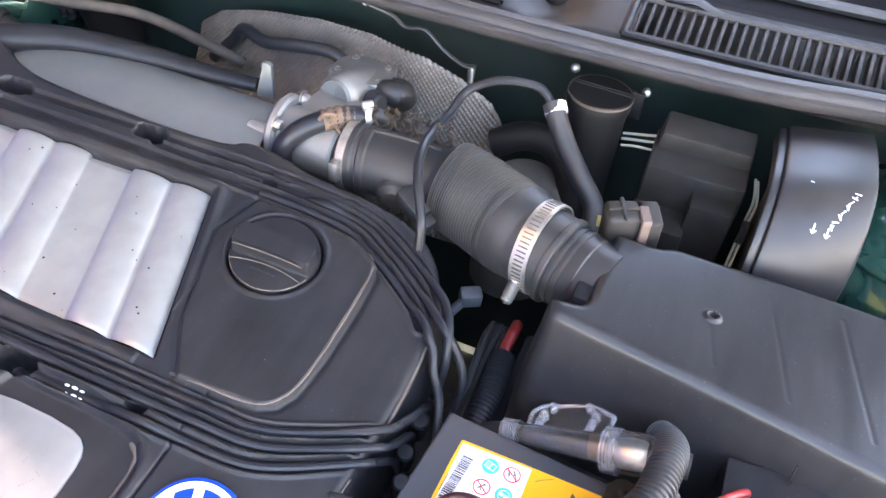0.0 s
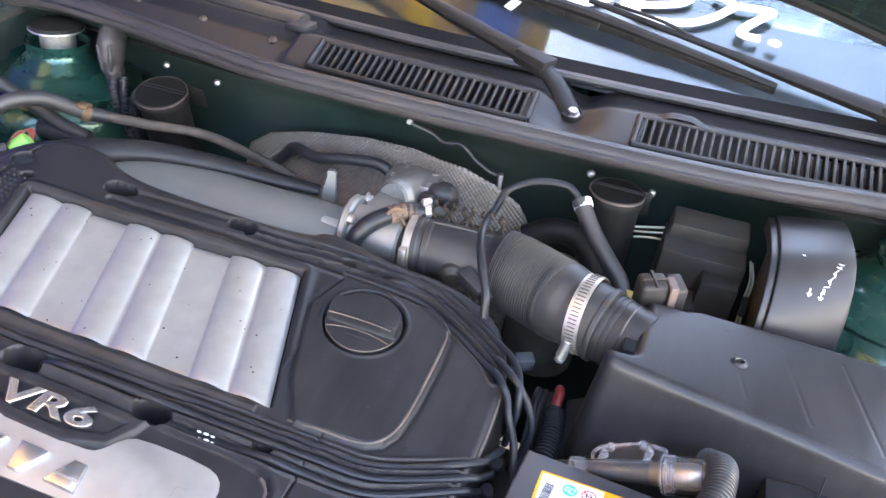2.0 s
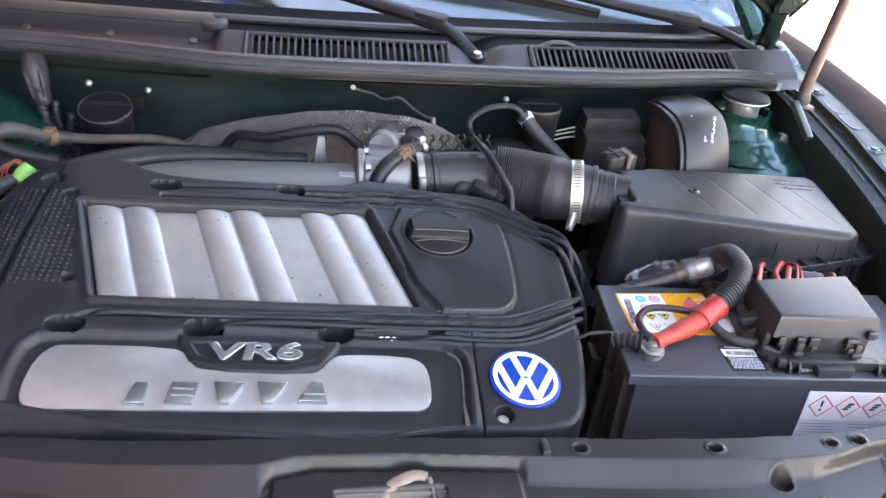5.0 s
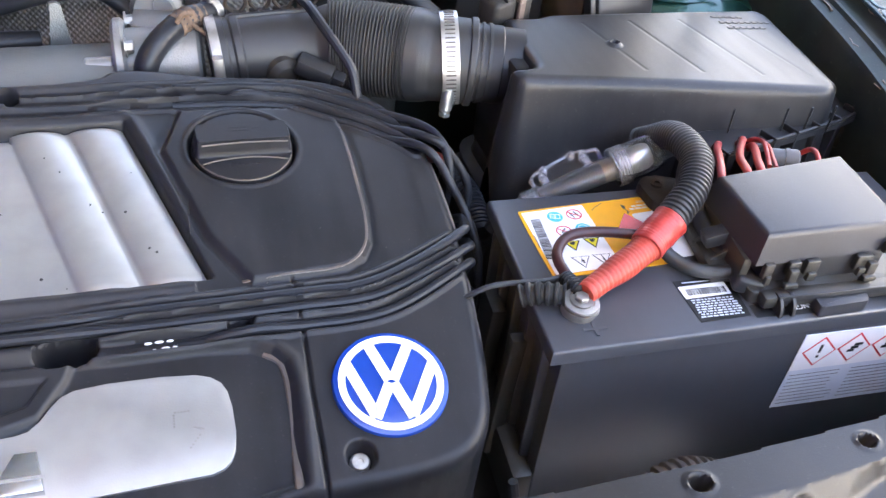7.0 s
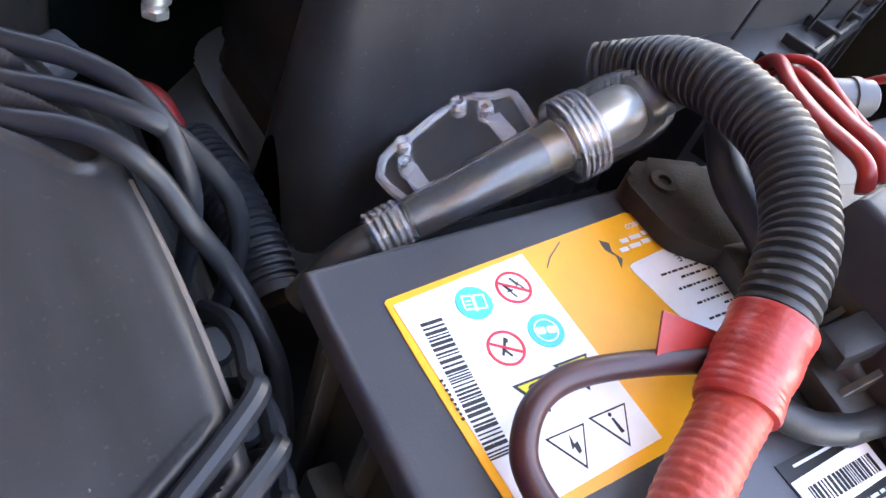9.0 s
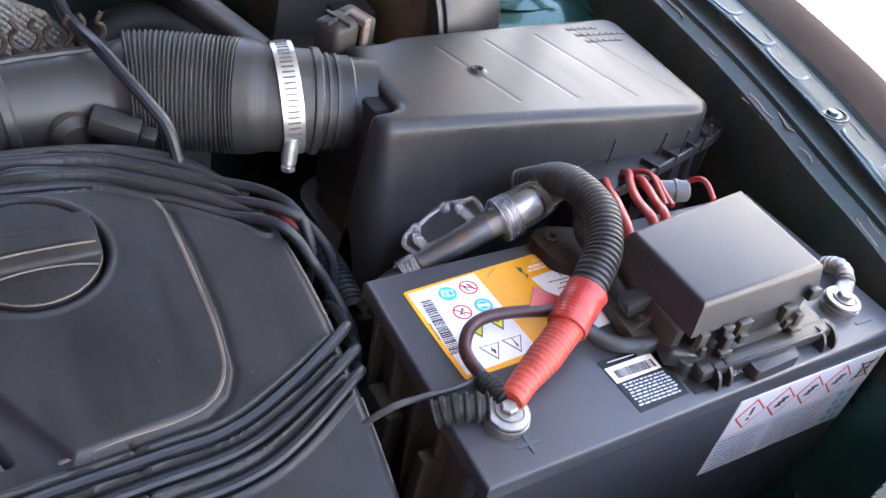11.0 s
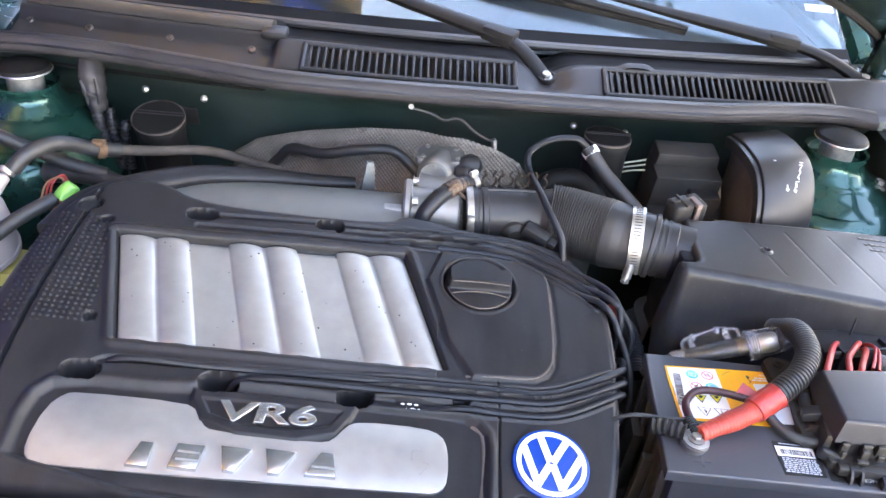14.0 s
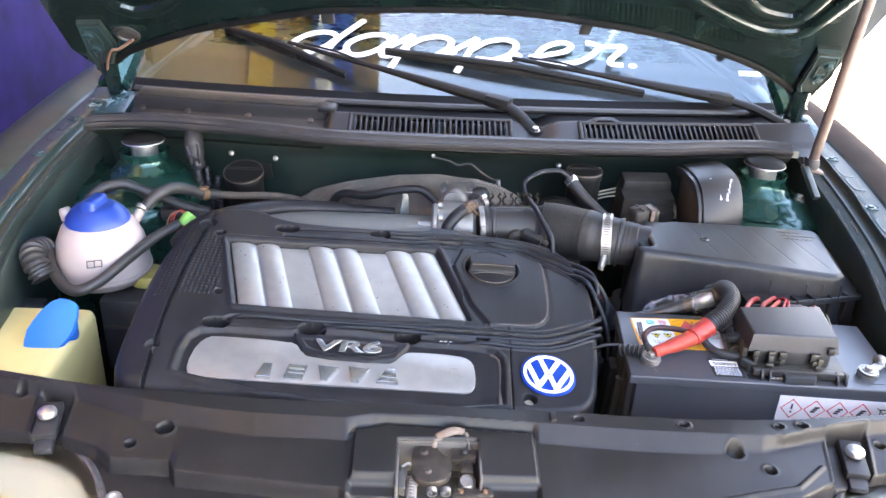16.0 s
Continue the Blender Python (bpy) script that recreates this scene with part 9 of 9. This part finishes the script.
# ---- left side of the bay ----
def coolant_tank():
    t = thing("coolant_reservoir", place(-0.580, 0.262, 0.820), "white spherical coolant reservoir with a blue cap", "reservoir")
    bm = bmesh.new()
    lathe(bm, [(0, -0.034), (0.045, -0.032), (0.064, -0.022), (0.074, -0.009), (0.0760, -0.005), (0.0785, -0.005), (0.0785, 0.001), (0.0760, 0.001), (0.0755, 0.022), (0.070, 0.052), (0.060, 0.075), (0.048, 0.088), (0.042, 0.096), (0, 0.096)], 56)
    body = part("tank", bm, M_WHITE, t, "pinkish white plastic tank")
    bm = bmesh.new()
    lathe(bm, [(0, 0.080), (0.050, 0.080), (0.052, 0.085), (0.050, 0.092), (0.043, 0.101), (0.034, 0.109), (0.027, 0.112), (0, 0.113)], 48)
    cap = part("cap", bm, M_BLUE, t, "deep blue screw cap")
    bm = bmesh.new()
    box(bm, -0.014, 0.014, -0.032, 0.026, 0.094, 0.126, 0.006, 3, place(0, 0, 0, 0, 0, -8), 0.82)
    part("grip", bm, M_BLUE, cap)
    bm = bmesh.new()
    rod(bm, (0.034, 0.050, 0.050), (0.044, 0.078, 0.068), 0.009, 0.008, 18, 0.002)
    part("nipple", bm, M_WHITE, body)
    bm = bmesh.new()
    rod(bm, (-0.062, 0.030, 0.066), (-0.070, 0.034, 0.088), 0.012, 0.010, 18, 0.003)
    part("nipple", bm, M_WHITE, body)
    bm = bmesh.new()
    ringband(bm, (0.046, 0.083, 0.072), (0.012, 0.028, 0.024), 0.0095, 0.007, 0.001, 20)
    part("nipple_clip", bm, M_STEEL, body)
    # black symbol on the belly
    k = Matrix.Translation((0.016, -0.0755, 0.040)) @ pose(0, 0, 0, 66, 0, 13)
    bm = bmesh.new()
    for x0, x1, y0, y1 in ((-0.012, 0.0, -0.007, -0.0055), (-0.012, 0.0, 0.0035, 0.005), (-0.012, -0.0105, -0.007, 0.005), (-0.001, 0.0005, -0.007, 0.005), (0.0, 0.012, -0.006, -0.0045), (0.0, 0.012, 0.0045, 0.006), (0.0105, 0.012, -0.006, 0.006)):
        box(bm, x0, x1, y0, y1, 0.0, 0.0022, 0, 1, k)
    part("book_symbol", bm, M_INK, body)
coolant_tank()

def bay_hoses():
    t = thing("breather_hose", place(-0.44, 0.413, 0.893), "weathered brown breather hose across the bay", "hose")
    o = Vector((-0.44, 0.413, 0.893))
    bm = bmesh.new()
    tube(bm, [Vector(p) - o for p in ((-0.528, 0.345, 0.894), (-0.510, 0.362, 0.912), (-0.486, 0.398, 0.911), (-0.455, 0.436, 0.886), (-0.430, 0.460, 0.874))], 0.0105, 14, 8)
    part("rubber_end", bm, M_RUBBER, t)
    bm = bmesh.new()
    tube(bm, [Vector(p) - o for p in ((-0.440, 0.452, 0.878), (-0.395, 0.493, 0.860), (-0.324, 0.540, 0.842), (-0.253, 0.566, 0.812), (-0.20, 0.585, 0.785))], 0.0075, 12, 8)
    part("brown_pipe", bm, M_OLDHOSE, t, "brown weathered pipe")
    bm = bmesh.new()
    ringband(bm, (-0.010, 0.028, -0.010), (1, 0.85, -0.4), 0.0112, 0.012, 0.0015, 20)
    box(bm, -0.018, 0.0, 0.016, 0.030, 0.001, 0.006, 0.001)
    part("spring_clip", bm, M_RUST, t, "rusty hose clip")
    t = thing("coolant_hose", place(-0.60, 0.12, 0.80), "black coolant hose curling below the reservoir", "hose")
    o = Vector((-0.60, 0.12, 0.80))
    bm = bmesh.new()
    tube(bm, [Vector(p) - o for p in ((-0.655, 0.240, 0.858), (-0.644, 0.204, 0.855), (-0.615, 0.166, 0.838), (-0.583, 0.146, 0.832), (-0.550, 0.160, 0.842), (-0.521, 0.206, 0.858), (-0.492, 0.262, 0.872), (-0.459, 0.303, 0.882))], 0.0092, 14, 10)
    part("lower_hose", bm, M_RUBBER, t)
    bm = bmesh.new()
    lathe(bm, [(0, -0.004), (0.011, -0.004), (0.012, 0.004), (0.011, 0.016), (0.009, 0.020), (0, 0.020)], 20, Matrix.Translation(Vector((-0.452, 0.312, 0.880)) - o) @ pose(0, 0, 0, -30, 40, 0))
    part("lime_cap", bm, M_LIME, t, "lime green plastic cap")
    bm = bmesh.new()
    p, f = ribbed([Vector(p) - o for p in ((-0.665, 0.235, 0.86), (-0.668, 0.205, 0.868), (-0.655, 0.180, 0.86), (-0.64, 0.170, 0.84))], 0.016, 0.021, 0.011)
    tube(bm, p, f, 16, 1, smooth=False)
    part("ribbed_elbow", bm, M_RUBBER, t)
    bm = bmesh.new()
    tube(bm, [Vector(p) - o for p in ((-0.66, 0.33, 0.80), (-0.645, 0.385, 0.885), (-0.60, 0.42, 0.905), (-0.55, 0.43, 0.885), (-0.49, 0.43, 0.862), (-0.44, 0.43, 0.85))], 0.0098, 14, 10)
    part("upper_hose", bm, M_RUBBER, t)
    bm = bmesh.new()
    tube(bm, [Vector(p) - o for p in ((-0.53, 0.44, 0.84), (-0.47, 0.435, 0.845), (-0.41, 0.42, 0.835), (-0.36, 0.42, 0.82))], 0.015, 14, 8)
    part("rear_hose", bm, M_RUBBER, t)
    t = thing("pink_wires", place(-0.475, 0.30, 0.86), "loose thin pink wires by the cover", "wire")
    for k in range(3):
        bm = bmesh.new()
        tube(bm, [(-0.02 + 0.006 * k, 0.03, -0.01), (-0.012 + 0.004 * k, 0.045, 0.018), (0.006, 0.052 + 0.004 * k, 0.024), (0.014 + 0.003 * k, 0.035, 0.012), (0.0, 0.01, -0.01)], 0.0014, 6, 8)
        part("wire", bm, M_WIRE if k else M_CLAMPRED, t)
    t = thing("connector_boot", place(-0.470, 0.555, 0.86), "wrinkled black cable boot on the firewall", "cable boot")
    bm = bmesh.new()
    tube(bm, [(-0.030, 0.026, 0.096), (-0.028, 0.012, 0.084), (-0.024, 0.004, 0.060), (-0.020, 0.000, 0.040), (-0.018, -0.002, 0.030)], lambda s: float(np.interp(s, [0, 0.15, 0.5, 0.85, 1], [0.016, 0.0185, 0.0180, 0.0135, 0.0125])) + 0.0008 * math.sin(s * 23), 20, 12, flat=1.4)
    part("boot", bm, M_SEAL, t)
    for a, b in (((-0.036, -0.012, 0.080), (-0.028, -0.016, 0.044)), ((-0.014, -0.013, 0.086), (-0.012, -0.017, 0.046)), ((-0.034, -0.014, 0.066), (-0.014, -0.018, 0.058))):
        bm = bmesh.new()
        tube(bm, [a, (Vector(a) + Vector(b)) / 2 + Vector((0.003, -0.002, 0)), b], lambda s: 0.0042 * (1 - 0.5 * abs(2 * s - 1)), 8, 8)
        part("boot_fold", bm, M_SEAL, t)
    for x0, x1, r0 in ((-0.024, -0.012, 0.0098), (-0.004, 0.004, 0.0070), (0.020, 0.018, 0.0078)):
        bm = bmesh.new()
        p, f = ribbed([(x0, 0.0, 0.034 if x0 < 0 else 0.014), ((x0 + x1) / 2, -0.008, 0.006), (x1, -0.010, -0.020), (x1 + 0.004, -0.010, -0.060)], r0 - 0.0012, r0, 0.0060)
        tube(bm, p, f, 14, 1, smooth=False)
        part("ribbed_tail", bm, M_LEAD, t)
bay_hoses()

def washer_tank():
    t = thing("washer_reservoir", place(-0.625, 0.055, 0.74), "yellowed plastic washer reservoir with a bright blue cap", "reservoir")
    bm = bmesh.new()
    box(bm, -0.135, 0.072, -0.105, 0.092, -0.16, 0.064, 0.016, 4)
    part("tank", bm, M_YELLOWTANK, t, "cloudy yellow tank")
    bm = bmesh.new()
    box(bm, -0.1, 0.06, -0.0975, -0.093, -0.02, 0.0, 0.002)
    part("tank_seam", bm, M_YELLOWTANK, t)
    k = place(0.043, 0.004, 0.080, 30, 4, -6) @ Matrix.Diagonal((0.92, 0.92, 1, 1))
    bm = bmesh.new()
    prism(bm, chaikin([(-0.030, -0.050), (0.020, -0.048), (0.036, -0.010), (0.026, 0.040), (0.012, 0.050), (-0.018, 0.050), (-0.036, 0.012), (-0.038, -0.026)], 1), -0.004, 0.004, 0.003, 2, k)
    c = part("cap", bm, M_BLUE2, t, "bright blue flip cap")
    bm = bmesh.new()
    lathe(bm, [(0, -0.03), (0.030, -0.03), (0.032, -0.010), (0.034, -0.006), (0.028, 0.004), (0, 0.004)], 36, place(0.038, 0.010, 0.072, 10, -6, 0))
    part("cap_neck", bm, M_BLUE2, c)
washer_tank()

def left_lower():
    t = thing("steering_fluid_reservoir", place(-0.520, 0.262, 0.755), "black fluid reservoir with a dusty yellow cap", "reservoir")
    bm = bmesh.new()
    box(bm, -0.050, 0.062, -0.075, 0.045, -0.10, 0.036, 0.008)
    box(bm, -0.046, 0.058, -0.079, -0.070, -0.02, -0.012, 0.002)
    part("body", bm, M_BLACK, t)
    bm = bmesh.new()
    lathe(bm, [(0, 0.036), (0.030, 0.036), (0.031, 0.048), (0.028, 0.054), (0, 0.056)], 32, place(0.012, 0.0, 0))
    part("cap", bm, M_AMBERCAP, t, "dusty yellow cap")
    t = thing("tank_bracket", place(-0.68, 0.17, 0.78), "small black bracket and clip under the reservoir", "bracket")
    bm = bmesh.new()
    box(bm, -0.03, 0.03, -0.02, 0.02, -0.02, 0.012, 0.004)
    box(bm, -0.02, 0.0, -0.026, -0.016, -0.09, 0.0, 0.003)
    part("plate", bm, M_BLACK, t)
left_lower()

def side_cable():
    t = thing("hood_release_cable", place(0.668, -0.06, 0.76), "thin grey cable curving beside the battery", "cable")
    bm = bmesh.new()
    tube(bm, [(0.030, 0.075, 0.055), (0.042, 0.045, 0.050), (0.044, 0.005, 0.030), (0.030, -0.035, 0.005), (0.0, -0.07, -0.02), (-0.04, -0.09, -0.05)], 0.0045, 10, 8)
    part("sheath", bm, M_DULL, t)
side_cable()
